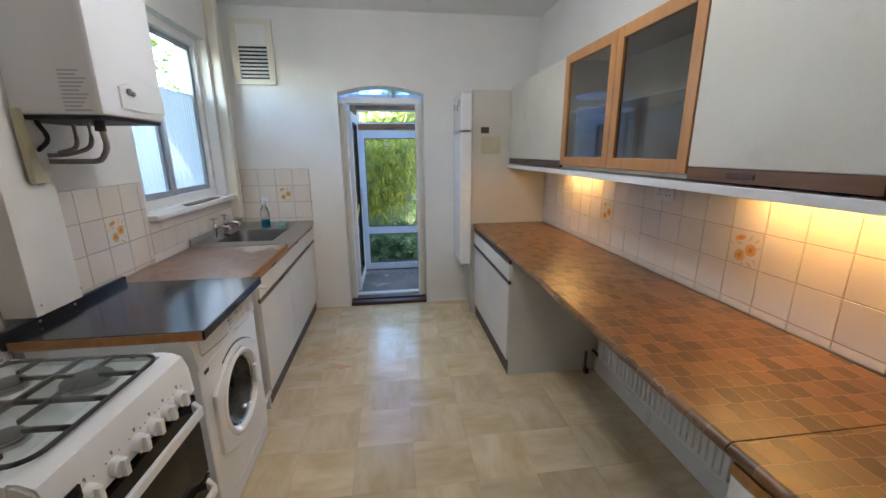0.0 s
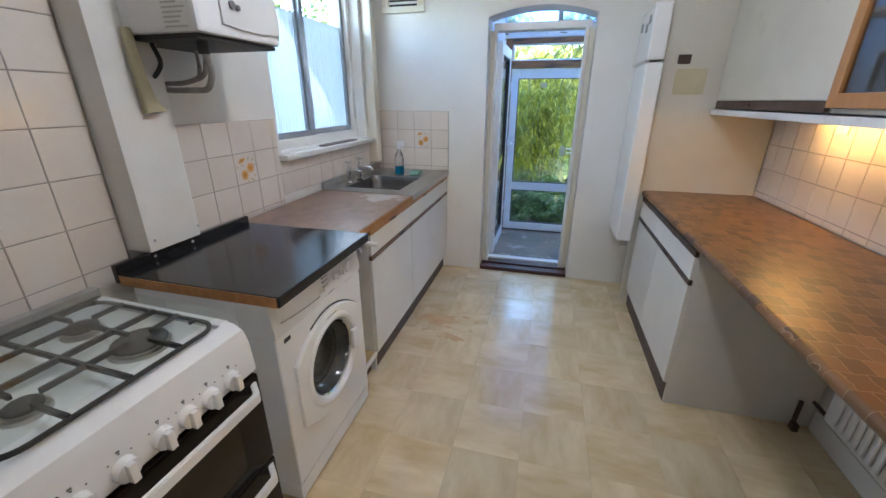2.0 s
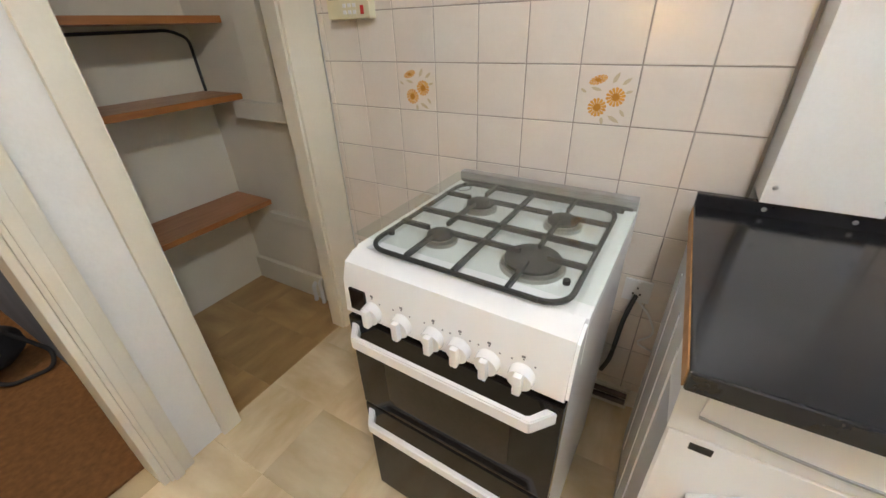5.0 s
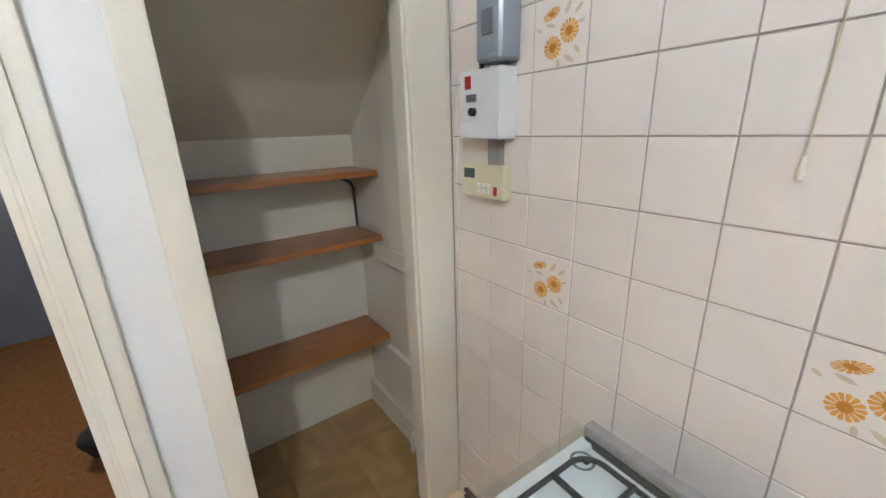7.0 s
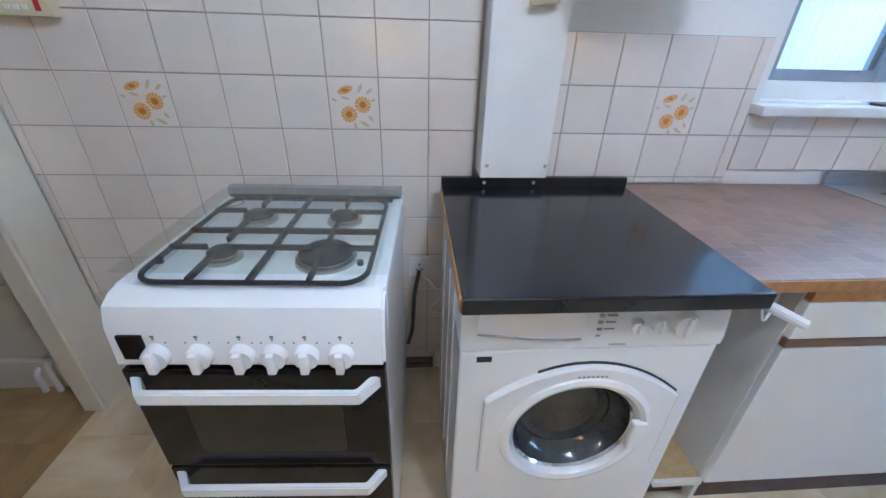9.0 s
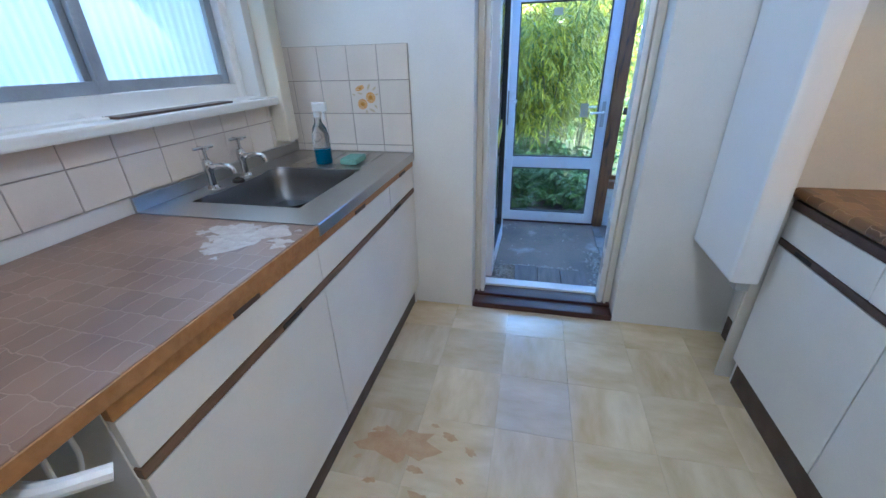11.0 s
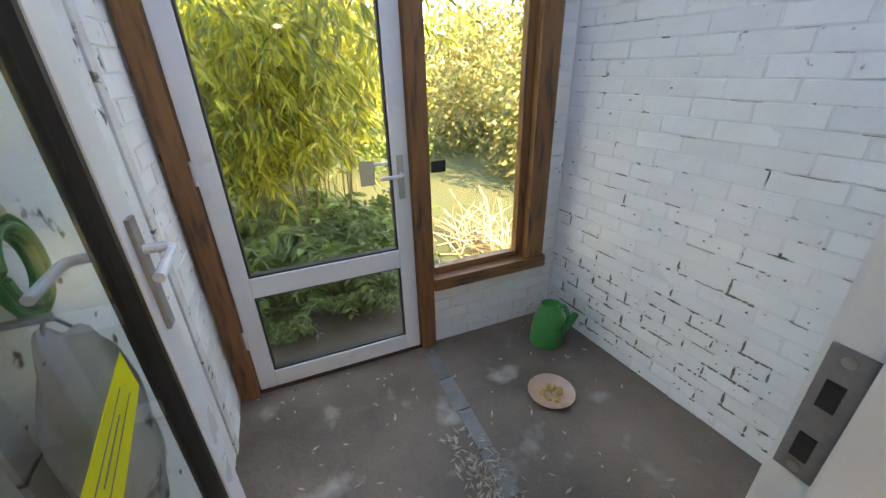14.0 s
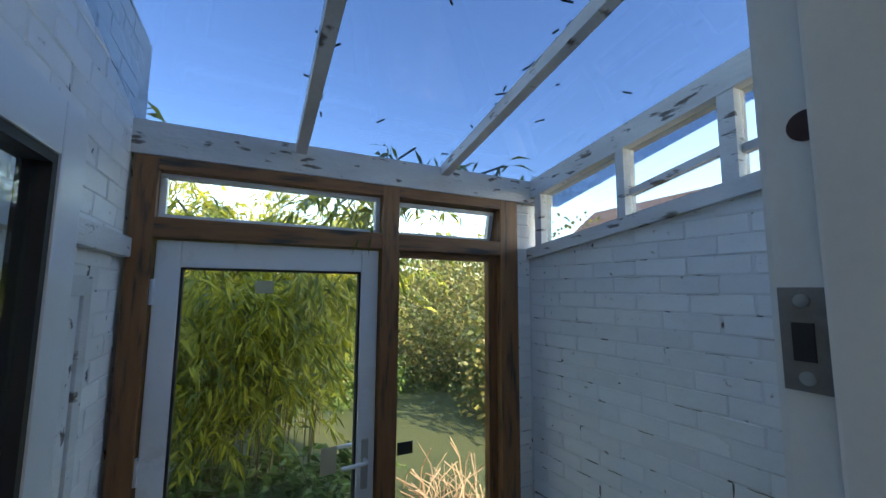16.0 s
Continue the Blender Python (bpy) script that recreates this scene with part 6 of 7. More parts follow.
litter("leaf_litter", [(-0.36, -0.19, 4.36, 4.75), (0.36, 0.56, 4.50, 5.15), (-0.33, -0.20, 4.60, 4.80), (0.40, 0.58, 4.65, 5.0), (-0.2, 0.3, 4.74, 4.82)], 640, (0.025, 0.06), M_LITTER, "dry tan bamboo leaves on the concrete", 5)
litter("leaf_scatter", [(-0.45, 1.4, 4.4, 5.75)], 110, (0.015, 0.045), M_LITTER, "scattered dry leaves on the concrete", 6)
litter("moss_scatter", [(-0.42, 0.5, 5.70, 5.79), (0.6, 1.3, 5.70, 5.79)], 60, (0.015, 0.03), M_FERN, "moss and weeds along the door threshold", 7)

# twigs lying on the roof sheet
bm = B()
random.seed(21)
for k in range(46):
    x = random.choice((0.14, 0.84, 0.12, 0.86, random.uniform(-0.4, 1.4))) + random.uniform(-0.05, 0.05)
    y = random.uniform(4.35, 5.7)
    z = roof_z(y) + 0.012
    a, ln = random.uniform(0, math.pi), random.uniform(0.015, 0.05)
    dx, dy = ln * math.cos(a), ln * math.sin(a)
    cyl(bm, (x, y, z), (x + dx, y + dy, roof_z(y + dy) + 0.012), 0.004, None, 5)
solid("roof_twigs", bm, M_RUBBER, "dark twigs and moss lying on the clear roof", "twigs", kind="stuff")

# ---- garden ----
bm = B()
box(bm, -300, 300, 5.96, 600, OUT - 0.4, OUT - 0.10)
box(bm, -300, -1.68, -40, 5.96, OUT - 0.4, OUT - 0.101)
box(bm, 2.0, 300, -40, 5.96, OUT - 0.4, OUT - 0.101)
setting("ground", bm, M_GRASS, "mown lawn running to the hedge", "ground")
setting("garden_bed", prism(B(), [(-2.4, 6.0), (0.55, 6.0), (0.62, 7.2), (0.3, 8.6), (-2.4, 9.4)], "z", OUT - 0.099, OUT - 0.07), M_SOIL, "bare soil bed under the bamboo", "soil")
# unseen block over the kitchen, sized for its sun shadow on lean-to and garden
setting("house_upper", box(B(), -2.6, 3.1, -6.0, YO - 0.004, ZC + 0.13, 4.45), M_WALL, "unseen block above the kitchen that shades lean-to and garden", "house")


def leaf_mesh(name, centres, dirs, lengths, widths, mat, seed, droop=0.25):
    """Many pointed leaves, each a bent diamond of four corners and a mid-rib."""
    rg = np.random.default_rng(seed)
    n = len(centres)
    d = dirs / np.linalg.norm(dirs, axis=1, keepdims=True)
    r = rg.normal(size=(n, 3))
    s = np.cross(d, r)
    s /= np.linalg.norm(s, axis=1, keepdims=True) + 1e-9
    L, W = lengths[:, None], widths[:, None]
    a = centres
    m = centres + d * L * 0.45
    e = centres + d * L + np.array((0, 0, -1.0)) * L * droop
    v = np.stack((a, m + s * W, e, m - s * W), 1).reshape(-1, 3)
    f = np.arange(4 * n).reshape(-1, 4)
    me = bpy.data.meshes.new(name)
    me.from_pydata(v.tolist(), [], f.tolist())
    me.materials.append(mat)
    return me


def bamboo(name, cx, cy, spread, height, canes, per, seed, lean=0.9):
    """Arching canes with drooping side sprays, each spray hung with narrow leaves."""
    rg = np.random.default_rng(seed)
    t = thing(name, "tall bright bamboo clump with arching leafy canes", "bamboo", (cx, cy, OUT - 0.1))
    bm = B()
    C, D = [], []
    for k in range(canes):
        a = rg.uniform(0, math.tau)
        r = spread * math.sqrt(rg.uniform())
        b = Vector((r * math.cos(a), r * math.sin(a) * 0.7, 0))
        h = height * rg.uniform(0.55, 1.05)
        out = Vector((math.cos(a) + rg.normal() * 0.4, math.sin(a) + rg.normal() * 0.3 - 0.35, 0)) * lean * rg.uniform(0.3, 1.1)
        line = [b + out * (u ** 2.2) * h * 0.38 + Vector((0, 0, h * (u - 0.22 * u ** 4))) for u in [j / 9 for j in range(10)]]
        tube(bm, line, 0.008, 5)
        for q in range(per):
            u = rg.uniform(0.22, 1.0) ** 0.8
            j = min(int(u * 9), 8)
            p = line[j].lerp(line[j + 1], u * 9 - j)
            w = rg.uniform(0, math.tau)
            side = Vector((math.cos(w), math.sin(w) - 0.15, 0)).normalized()
            ln = rg.uniform(0.22, 0.62)
            for z in range(15):
                v = rg.uniform(0.15, 1.0)
                g = p + side * ln * v + Vector((0, 0, ln * (0.5 * v - 0.9 * v * v)))
                C.append(g + Vector((rg.normal(), rg.normal(), rg.normal())) * 0.022)
                D.append(side * 0.7 + Vector((rg.normal() * 0.55, rg.normal() * 0.55, rg.normal() * 0.35 - 0.55)))
    part("canes", bm, M_CANE, t)
    C, D = np.array(C), np.array(D)
    me = leaf_mesh("leaves", C, D, rg.uniform(0.08, 0.19, len(C)), rg.uniform(0.008, 0.016, len(C)), M_BAMBOO, seed + 1)
    ob = new("leaves", me)
    ob.parent = t
    return t


bamboo("bamboo", -0.15, 8.1, 0.95, 3.6, 38, 26, 31)
bamboo("bamboo", -1.5, 8.9, 0.9, 4.3, 32, 28, 32)
bamboo("bamboo", 0.45, 9.6, 0.7, 4.3, 24, 26, 33)


def fern(x, y, h, seed):
    rg = np.random.default_rng(seed)
    t = thing("fern_plant", "leafy green undergrowth below the bamboo", "plant", (x, y, OUT - 0.08), "undergrowth")
    C, D, Ls = [], [], []
    bm = B()
    for k in range(16):
        a = rg.uniform(0, math.tau)
        o = Vector((math.cos(a), math.sin(a), 0))
        ln = h * rg.uniform(0.7, 1.2)
        pts = [Vector((0, 0, 0)) + o * ln * 0.85 * u + Vector((0, 0, ln * (1.1 * u - 0.75 * u * u))) for u in [j / 7 for j in range(8)]]
        tube(bm, pts, 0.004, 4)
        side = o.cross(Vector((0, 0, 1)))
        for j in range(1, 8):
            for sg in (-1, 1):
                for q in range(3):
                    C.append(pts[j] + o * rg.normal() * 0.02)
                    D.append(side * sg + o * 0.5 + Vector((0, 0, rg.normal() * 0.25)))
                    Ls.append(0.13 * h * 1.6 * (1.15 - j / 9) * rg.uniform(0.7, 1.2))
    part("stems", bm, M_CANE, t)
    me = leaf_mesh("leaves", np.array(C), np.array(D), np.array(Ls), np.array(Ls) * 0.2, M_FERN, seed)
    ob = new("leaves", me)
    ob.parent = t
    return t


for k, (x, y, h) in enumerate(((-0.55, 6.75, 0.75), (-0.1, 6.9, 0.85), (0.28, 6.85, 0.7), (-0.95, 7.1, 0.9), (0.05, 7.35, 0.9), (0.42, 7.3, 0.6), (-0.35, 7.4, 1.0), (-1.4, 7.3, 1.0), (-0.25, 6.45, 0.45), (0.38, 6.5, 0.4), (-0.7, 7.5, 1.2), (0.25, 7.6, 1.1), (-0.15, 7.2, 1.05), (0.5, 7.75, 0.9), (0.12, 6.6, 0.6))):
    fern(x, y, h, 50 + k)

# dry cut stalks
bm = B()
random.seed(8)
for k in range(90):
    x, y = 1.62 + random.gauss(0, 0.20), 7.15 + random.gauss(0, 0.25)
    a, ln = random.uniform(0, math.tau), random.uniform(0.25, 0.7)
    up = random.uniform(0.1, 1.0)
    tube(bm, [(x, y, OUT - 0.1), (x + 0.5 * ln * math.cos(a) * (1.1 - up), y + 0.5 * ln * math.sin(a) * (1.1 - up), OUT - 0.1 + ln * up * 0.6), (x + ln * math.cos(a) * (1.2 - up), y + ln * math.sin(a) * (1.2 - up), OUT - 0.1 + ln * up * 0.9)], random.uniform(0.003, 0.007), 4)
solid("dry_stalks", bm, M_DRY, "heap of dry pale stalks on the lawn", "dry stalks", kind="stuff")


def shrub_bank(name, label, x0, x1, y0, y1, h, count, size, mat, seed, holes=0.15):
    """A hedge of many small leaves in uneven lumps over a dark twiggy core."""
    rg = np.random.default_rng(seed)
    lumps = [(rg.uniform(x0, x1), rg.uniform(y0, y1), rg.uniform(0.35, 1.0), rg.uniform(0.5, 1.15)) for _ in range(int((x1 - x0) * (y1 - y0) * 1.3) + 6)]
    C = []
    D = []
    per = count // len(lumps)
    for lx, ly, lh, lr in lumps:
        top = h * lh
        for q in range(per):
            v = rg.normal(size=3)
            v /= np.linalg.norm(v)
            rad = lr * rg.uniform(0.72, 1.08)
            z = top - lr * 0.6 + v[2] * rad
            z = z if rg.uniform() < 0.6 else rg.uniform(0, max(top, 0.3))
            C.append((lx + v[0] * rad, ly + v[1] * rad, OUT - 0.1 + max(z, 0.02)))
            D.append(v + rg.normal(size=3) * 0.7)
    C, D = np.array(C), np.array(D)
    me = leaf_mesh(name, C, D, rg.uniform(0.6, 1.3, len(C)) * size, rg.uniform(0.25, 0.42, len(C)) * size, mat, seed + 1, 0.15)
    return tagged(new(name, me), label, "hedge", kind="stuff")


shrub_bank("hedge", "sunlit uneven hedge at the end of the lawn", -3, 9, 12.0, 14.5, 2.6, 46000, 0.085, M_HEDGE, 70)
shrub_bank("hedge_low", "low green shrubs along the lawn edge", -1.5, 7, 10.8, 12.0, 1.1, 12000, 0.09, M_FERN, 72)
shrub_bank("side_hedge", "tall hedge along the garden side", 3.2, 4.6, 6.5, 12.0, 2.9, 12000, 0.10, M_HEDGE, 74)
shrub_bank("passage_hedge", "shrubs outside the kitchen window", -5.5, -4.2, 1.0, 8.5, 4.6, 16000, 0.12, M_FERN, 76)


def tree(x, y, h, seed, crown, mat):
    rg = np.random.default_rng(seed)
    t = thing("tree", "garden tree behind the hedge with an open crown", "tree", (x, y, OUT - 0.1), "garden trees")
    bm = B()
    tips = []

    def limb(p, d, ln, r, depth):
        q = p + d * ln
        mid = p + d * ln * 0.5 + Vector((rg.normal(), rg.normal(), 0)) * ln * 0.06
        tube(bm, [p, mid, q], r, 6 if depth < 2 else 4)
        if depth >= 3:
            tips.append(q)
            return
        for k in range(3 if depth else 5):
            nd = (d + Vector((rg.normal(), rg.normal(), rg.normal() * 0.4 + 0.15)) * 0.65).normalized()
            limb(p + d * ln * rg.uniform(0.65, 1.0), nd, ln * rg.uniform(0.5, 0.75), r * 0.55, depth + 1)
    limb(Vector((0, 0, 0)), Vector((0.03, 0.02, 1)).normalized(), h * 0.38, h * 0.022, 0)
    part("trunk", bm, M_BARK, t)
    C, D = [], []
    for p in tips:
        for q in range(crown):
            v = Vector((rg.normal(), rg.normal(), rg.normal() * 0.8))
            C.append(p + v * h * 0.05)
            D.append(v + Vector((0, 0, -0.3)))
    me = leaf_mesh("crown", np.array(C), np.array(D), rg.uniform(0.10, 0.20, len(C)), rg.uniform(0.03, 0.06, len(C)), mat, seed)
    ob = new("crown", me)
    ob.parent = t
    return t


tree(2.2, 17.5, 5.5, 80, 45, M_HEDGE)
tree(-2.5, 18.5, 6.0, 81, 45, M_HEDGE)
tree(5.8, 13.5, 5.0, 82, 40, M_HEDGE)
tree(-7.0, 4.5, 6.5, 83, 45, M_FERN)
shrub_bank("far_trees", "distant tree line beyond the hedge", -25, 30, 26, 30, 4.2, 30000, 0.35, M_HEDGE, 90)

# neighbouring brick house seen through the clerestory
nh = thing("neighbour_house", "neighbouring house with a tiled roof", "house", (8.0, 9.0, OUT - 0.1))
placed(nh, "wall", box(B(), 6.5, 10.5, 7.6, 11.5, OUT - 0.1, 2.2), surface("pink_render", (0.50, 0.38, 0.33), (0.42, 0.31, 0.27), 0.8, scale=3))
placed(nh, "roof", prism(B(), [(6.3, 2.2), (10.7, 2.2), (8.5, 3.9)], "y", 7.4, 11.7), surface("roof_tile", (0.24, 0.13, 0.09), (0.17, 0.09, 0.06), 0.8, scale=9, bump=0.6))

# ---- pieces: floor tiles, wall tiles and bricks ----
PIECES = {}


def piece_mesh(name, w, h, d, ch, mat):
    """A thin block with its front edges chamfered; x right, y up, z to the front."""
    key = (mat.name, round(w, 4), round(h, 4))
    if key not in PIECES:
        a, b = w / 2, h / 2
        vs = [(-a, -b, 0), (a, -b, 0), (a, b, 0), (-a, b, 0), (-a, -b, d - ch), (a, -b, d - ch), (a, b, d - ch), (-a, b, d - ch),
              (-a + ch, -b + ch, d), (a - ch, -b + ch, d), (a - ch, b - ch, d), (-a + ch, b - ch, d)]
        fs = [(8, 9, 10, 11)]
        for i in range(4):
            j = (i + 1) % 4
            fs += [(i, j, j + 4, i + 4), (i + 4, j + 4, j + 8, i + 8)]
        me = bpy.data.meshes.new(name)
        me.from_pydata(vs, [], fs)
        me.materials.append(mat)
        PIECES[key] = me
    return PIECES[key]


def lay(name, me, parent, m):
    ob = new(name, me)
    ob.parent = parent
    ob.matrix_parent_inverse = parent.matrix_basis.inverted()
    ob.matrix_basis = m
    return ob


def motif_mesh():
    vs, fs, ms = [], [], []

    def poly(pts, mat):
        i = len(vs)
        vs.extend((x, y, 0) for x, y in pts)
        fs.append(tuple(range(i, i + len(pts))))
        ms.append(mat)

    def flower(cx, cy, rx, ry, tilt=0):
        n = 14
        for k in range(n):
            a, b = math.tau * k / n, math.tau * (k + 0.8) / n
            mid = (a + b) / 2
            pts = [(0.35 * math.cos(a), 0.35 * math.sin(a)), (0.92 * math.cos(a), 0.92 * math.sin(a)), (1.0 * math.cos(mid), 1.0 * math.sin(mid)), (0.92 * math.cos(b), 0.92 * math.sin(b)), (0.35 * math.cos(b), 0.35 * math.sin(b))]
            poly([(cx + rx * x, cy + ry * y + tilt * x) for x, y in pts], 0)
        poly([(cx + 0.42 * rx * math.cos(math.tau * k / 10), cy + 0.42 * ry * math.sin(math.tau * k / 10)) for k in range(10)], 1)

    def leaf(x, y, a, ln, w):
        c, s = math.cos(a), math.sin(a)
        poly([(x + c * u * ln - s * v * w, y + s * u * ln + c * v * w) for u, v in ((0, 0), (0.3, 0.5), (0.7, 0.45), (1, 0), (0.7, -0.45), (0.3, -0.5))], 2)
    flower(-0.016, -0.028, 0.023, 0.023)
    flower(0.024, -0.002, 0.023, 0.023)
    flower(-0.022, 0.036, 0.022, 0.011, 0.006)
    for x, y, a, ln, w in ((0.012, 0.028, 1.1, 0.030, 0.010), (0.034, 0.026, 0.7, 0.026, 0.009), (0.012, -0.046, -0.5, 0.034, 0.010), (0.038, -0.03, -0.9, 0.022, 0.008), (-0.002, -0.05, -1.4, 0.020, 0.009), (-0.046, 0.006, 2.6, 0.018, 0.007), (0.044, 0.008, 0.3, 0.018, 0.007), (-0.01, 0.012, 2.9, 0.028, 0.008)):
        leaf(x, y, a, ln, w)
    me = bpy.data.meshes.new("flower_print")
    me.from_pydata(vs, [], fs)
    for m in (M_ORANGE, M_OCHRE, M_LEAFPRINT):
        me.materials.append(m)
    for p, k in zip(me.polygons, ms):
        p.material_index = k
    return me


MOTIF = motif_mesh()
JOINT, TD = 0.0036, 0.009


def tile_field(parent, to, u0, u1, v0, v1, uo, vo, flowers=(), pitch=0.1555, skip=()):
    """Tiles over a rectangle of a wall: to maps (right, up, out) to the world; uo, vo: a joint of the grid."""
    rg = random.Random(int(abs(u0 * 1000 + v1 * 77)))
    i0, j0 = math.floor((u0 - uo) / pitch + 0.001), math.floor((v0 - vo) / pitch + 0.001)
    i = i0
    while uo + i * pitch < u1 - 0.004:
        j = j0
        while vo + j * pitch < v1 - 0.004:
            a, b = max(u0, uo + i * pitch), min(u1, uo + (i + 1) * pitch)
            c, d = max(v0, vo + j * pitch), min(v1, vo + (j + 1) * pitch)
            if b - a > 0.012 and d - c > 0.012 and not any(s[0] <= (a + b) / 2 <= s[1] and s[2] <= (c + d) / 2 <= s[3] for s in skip):
                me = piece_mesh("tile", b - a - JOINT, d - c - JOINT, TD, 0.0014, M_TILE)
                m = to @ pose((a + b) / 2, (c + d) / 2, 0.0005 + rg.uniform(0, 0.0006), rg.gauss(0, 0.18), rg.gauss(0, 0.18), 0)
                ob = lay("tile", me, parent, m)
                if (i, j) in flowers:
                    fl = new("flower_print", MOTIF)
                    fl.parent = ob
                    fl.location = (0, 0, TD + 0.0004)
                    fl.scale = (1.16, 1.16, 1)
            j += 1
        i += 1


def wall_map(px, py, right, out):
    return Matrix.Translation((px, py, 0)) @ Matrix((right, (0, 0, 1), out)).transposed().to_4x4()


LEFTMAP = wall_map(XL, 0, (0, 1, 0), (1, 0, 0))
RIGHTMAP = wall_map(XR, 0, (0, -1, 0), (-1, 0, 0))
FARMAP = wall_map(0, YF, (1, 0, 0), (0, -1, 0))


def grout(parent, to, u0, u1, v0, v1):
    bm = box(B(), u0, u1, v0, v1, 0.0003, 0.0062)
    bmesh.ops.transform(bm, matrix=to, verts=bm.verts)
    ob = part("grout", bm, M_GROUT, parent)
    ob.matrix_parent_inverse = parent.matrix_basis.inverted()


P1, P2, P3 = 0.1615, 0.1555, 0.1515  # tile pitch, joint included, by field
for a, uo, vo, p, flowers in (((0.024, 1.511, 0.10, 2.42), 0.3735, 1.2675, P1, ((0, -1), (4, -1), (0, 3), (4, 3))),
                              ((1.743, 2.468, 0.925, 1.413), 2.115, 1.2575, P2, ((0, -1),)),
                              ((2.470, 3.698, 0.974, 1.176), 2.115, 1.2575, P2, ())):
    grout(wall_left, LEFTMAP, *a)
    tile_field(wall_left, LEFTMAP, *a, uo, vo, flowers, p)
grout(wall_far, FARMAP, XL + 0.01, -0.738, 0.925, 1.428)
tile_field(wall_far, FARMAP, XL + 0.01, -0.738, 0.925, 1.428, -0.738 - 5 * P2, 1.428 - 4 * P2, ((3, 2),), P2)
grout(wall_right, RIGHTMAP, -3.518, -0.03, 0.912, 1.428)
tile_field(wall_right, RIGHTMAP, -3.518, -0.03, 0.912, 1.428, -1.4305, 1.2505, ((0, -1), (-7, -1), (7, -1)), P3)


# vinyl tiles
def vinyl(x0, x1, y0, y1, mat, p=0.305):
    rg = random.Random(int(x0 * 100 + y0 * 10))
    i = 0
    while x0 + i * p < x1 - 0.01:
        j = 0
        while y0 + j * p < y1 - 0.01:
            a, b, c, d = x0 + i * p, min(x1, x0 + (i + 1) * p), y0 + j * p, min(y1, y0 + (j + 1) * p)
            full = b - a > p - 0.01 and d - c > p - 0.01
            me = piece_mesh("vinyl_tile", b - a - 0.0007, d - c - 0.0007, 0.004, 0.0003, mat)
            lay("vinyl_tile", me, f, pose((a + b) / 2, (c + d) / 2, -0.0038 + rg.uniform(0, 0.0004), 0, 0, 90 * ((i + j) % 2) if full else 0))
            j += 1
        i += 1


vinyl(XL, XR, -0.02, YF, M_VINYL)
vinyl(-1.40, -0.46, -0.82, -0.021, M_OLDVINYL)
random.seed(9)
for cx, cy, r in ((-0.56, 2.88, 0.10), (-0.40, 2.67, 0.05), (-0.37, 2.95, 0.022), (-0.28, 2.90, 0.018), (-0.62, 2.72, 0.015), (-0.30, 2.78, 0.012), (-0.47, 2.79, 0.020), (-0.66, 2.93, 0.018), (-0.44, 2.99, 0.012), (-0.50, 2.66, 0.014), (-0.70, 2.80, 0.011)):
    pts = []
    for k in range(26):
        a = k * math.tau / 26
        q = r * (1 + 0.26 * math.sin(2 * a + cx * 9) + 0.16 * math.sin(5 * a + cy) + 0.14 * math.sin(9 * a + cx * 20) + random.uniform(-0.12, 0.12))
        pts.append((cx + q * 1.25 * math.cos(a), cy + q * 0.8 * math.sin(a)))
    ob = part("rust_stain", prism(B(), pts, "z", 0.0008, 0.0011), M_STAIN, f)

# bricks of the lean-to
BW, BH, BJ = 0.225, 0.075, 0.0045


def brick_field(parent, to, u0, u1, v0, v1, skip=(), seed=1):
    rg = random.Random(seed)
    top = v1 if callable(v1) else lambda u: v1
    j = 0
    while v0 + j * BH < max(top(u0), top(u1)) - 0.01:
        off = -0.5 * BW if j % 2 else 0.0
        i = 0
        while u0 + off + i * BW < u1 - 0.01:
            a, b = max(u0, u0 + off + i * BW), min(u1, u0 + off + (i + 1) * BW)
            c, d = v0 + j * BH, min(top((a + b) / 2), v0 + (j + 1) * BH)
            if b - a > 0.02 and d - c > 0.015 and not any(s[0] <= (a + b) / 2 <= s[1] and s[2] <= (c + d) / 2 <= s[3] for s in skip):
                w = (b - a - BJ) * rg.choice((0.975, 0.985, 0.995, 1.0))
                me = piece_mesh("brick", w, d - c - BJ, 0.0065, 0.0032, M_BRICKPAINT)
                lay("brick", me, parent, to @ pose((a + b) / 2, (c + d) / 2, rg.uniform(-0.0045, -0.0015), rg.gauss(0, 1.9), rg.gauss(0, 0.6), rg.gauss(0, 0.7)))
            i += 1
        j += 1


al = Vector((RB[0] - RA[0], RB[1] - RA[1], 0))
wl_len = al.length
al.normalize()
SKEW = Matrix.Translation((RA[0] + 0.012, RA[1], 0)) @ Matrix((tuple(al), (0, 0, 1), tuple(al.cross(Vector((0, 0, 1)))))).transposed().to_4x4()
brick_field(wall_brick_right, SKEW, 0.055, wl_len, OUT, lambda u: ledge(GY + 0.06 - u) - 0.012, seed=2)
brick_field(wall_brick_left, wall_map(LW - 0.012, 0, (0, 1, 0), (1, 0, 0)), YO + 0.003, 5.77, OUT, 2.74, ((DY0 - 0.02, DY1 + 0.02, OUT, DZ1 + 0.05),), 3)
brick_field(wall_brick_low, wall_map(0, GY + 0.012, (1, 0, 0), (0, -1, 0)), 0.60, 1.44, OUT, 0.198, seed=4)
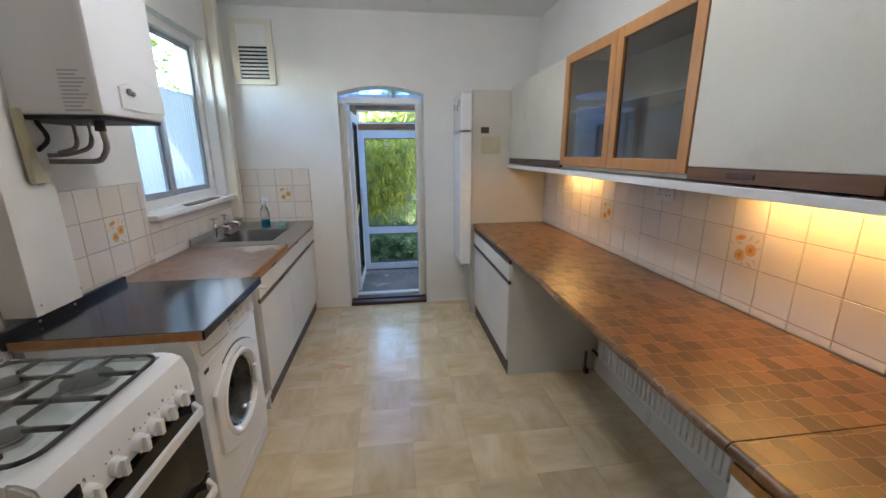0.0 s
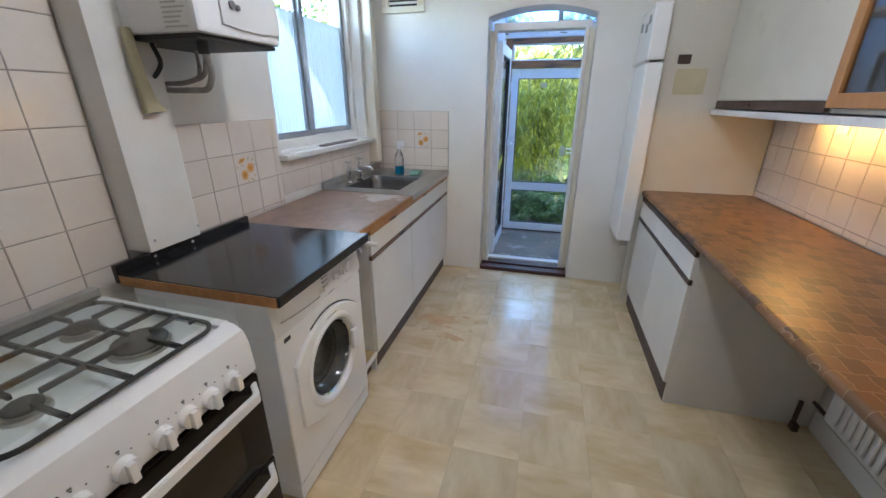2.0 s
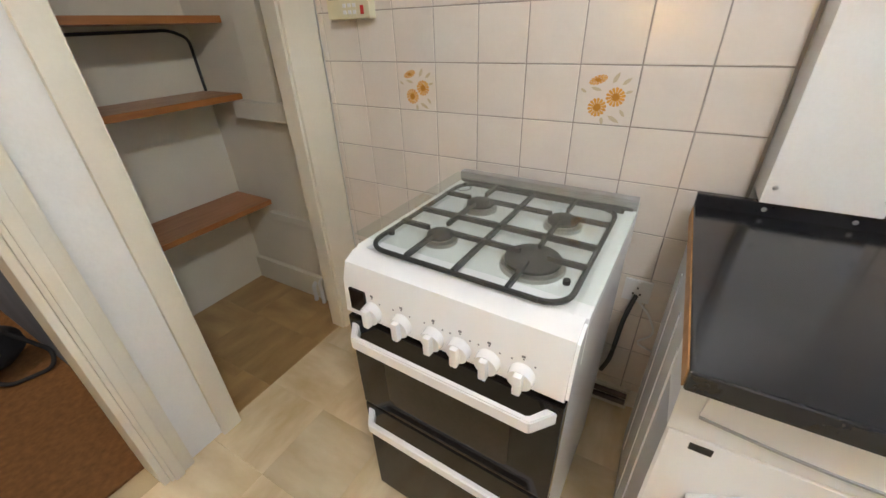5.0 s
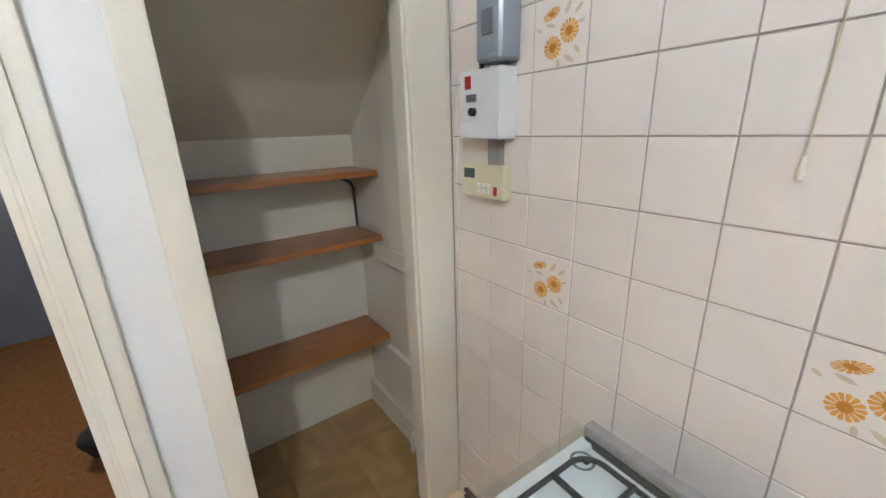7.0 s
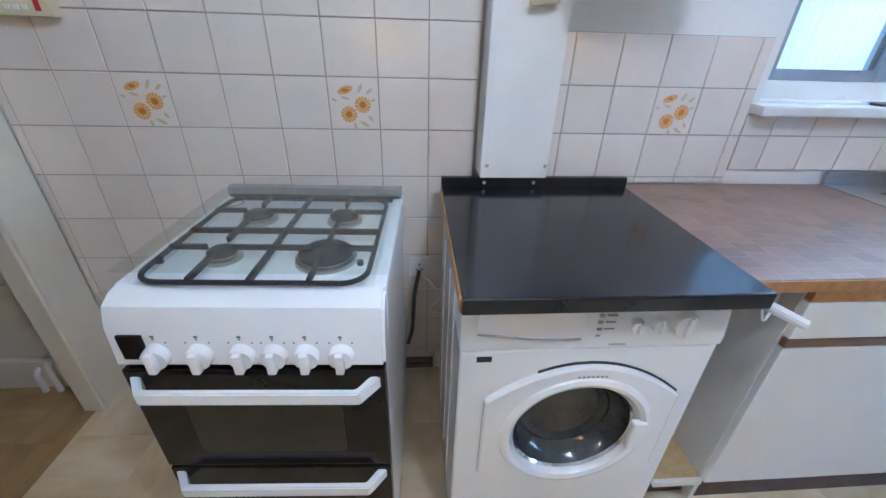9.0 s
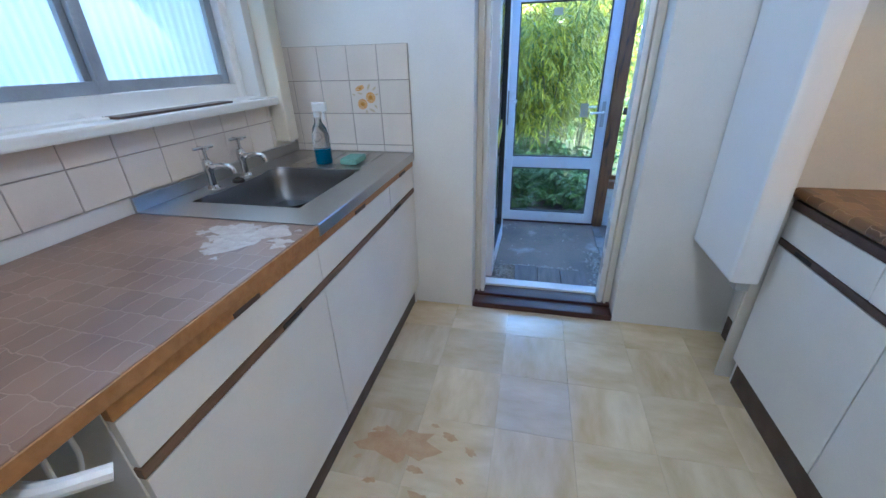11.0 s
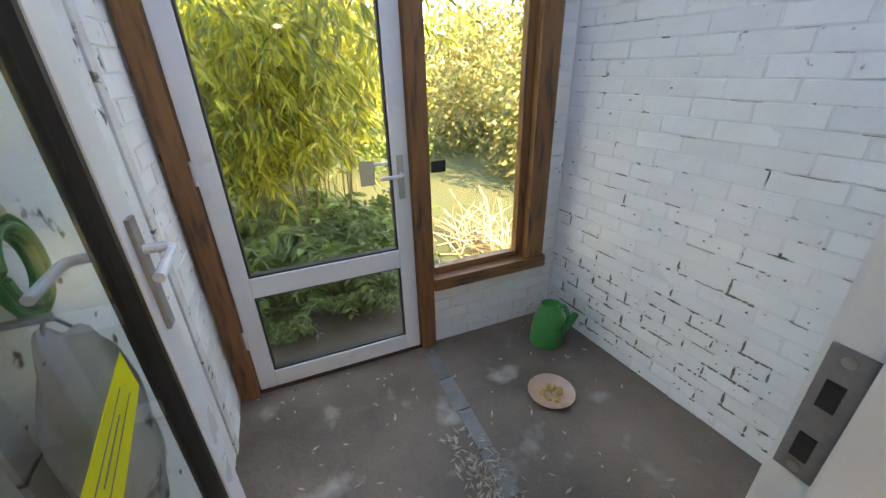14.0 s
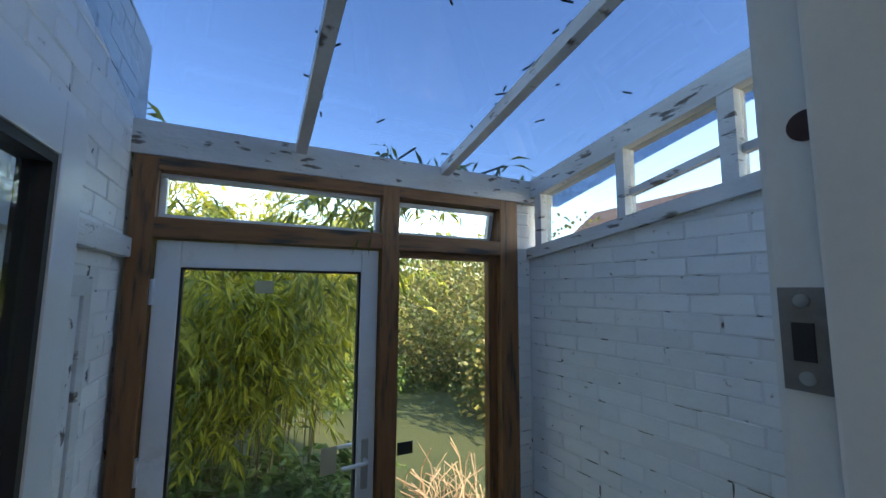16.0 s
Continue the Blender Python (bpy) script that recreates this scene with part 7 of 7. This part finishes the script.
brick_field(wall_brick_pier, wall_map(0, GY + 0.012, (1, 0, 0), (0, -1, 0)), 1.342, 1.452, 0.28, 2.20, seed=5)


# paint lost along the lower joints of the brick wall
rg = random.Random(44)
bm = B()
M_FLAKE = surface("bare_joint", (0.27, 0.225, 0.185), (0.13, 0.105, 0.085), 0.9, scale=30, bump=0.5)


def flake(u, v, w, h, n=9):
    pts = []
    for k in range(n):
        a = k * math.tau / n
        q = rg.uniform(0.55, 1.1)
        pts.append((u + w * q * math.cos(a), v + h * q * math.sin(a)))
    prism(bm, pts, "z", 0.001, 0.0064)


for k in range(130):
    j = min(int(abs(rg.gauss(0, 4.5))) + 1, 24)
    u, v = rg.uniform(0.10, wl_len - 0.06), OUT + j * BH
    off = -0.5 * BW if j % 2 else 0.0
    head = 0.055 + off + round((u - 0.055 - off) / BW) * BW
    run = rg.choice((0, 1, 2, 2, 3, 5))
    for q in range(run):
        flake((head if rg.random() < 0.5 else u) + q * 0.022, v - 0.002 + rg.gauss(0, 0.002), rg.uniform(0.007, 0.018), rg.uniform(0.0012, 0.0038) * (1.6 if q == 0 else 1), rg.randint(7, 13))
    if run < 3 or rg.random() < 0.4:
        if 0.07 < head < wl_len - 0.05:
            flake(head + rg.gauss(0, 0.002), v + BH * rg.uniform(0.3, 0.6), rg.uniform(0.002, 0.0055), rg.uniform(0.010, 0.034), rg.randint(7, 12))
for k in range(50):
    j, u = rg.randint(3, 27), rg.uniform(0.08, wl_len - 0.25)
    for q in range(rg.randint(3, 7)):
        if OUT + j * BH < ledge(GY + 0.06 - u) - 0.03:
            flake(u + q * 0.017, OUT + j * BH - 0.002 + rg.gauss(0, 0.0008), 0.011, rg.uniform(0.0006, 0.0014), 7)
for k in range(130):
    r = rg.uniform(0.0015, 0.005)
    flake(rg.uniform(0.07, wl_len - 0.03), OUT + abs(rg.gauss(0, 0.55)), r * 1.3, r, 7)
bmesh.ops.transform(bm, matrix=SKEW, verts=bm.verts)
tagged(part("paint_flakes", bm, M_FLAKE, wall_brick_right), kind="stuff").matrix_parent_inverse = wall_brick_right.matrix_basis.inverted()
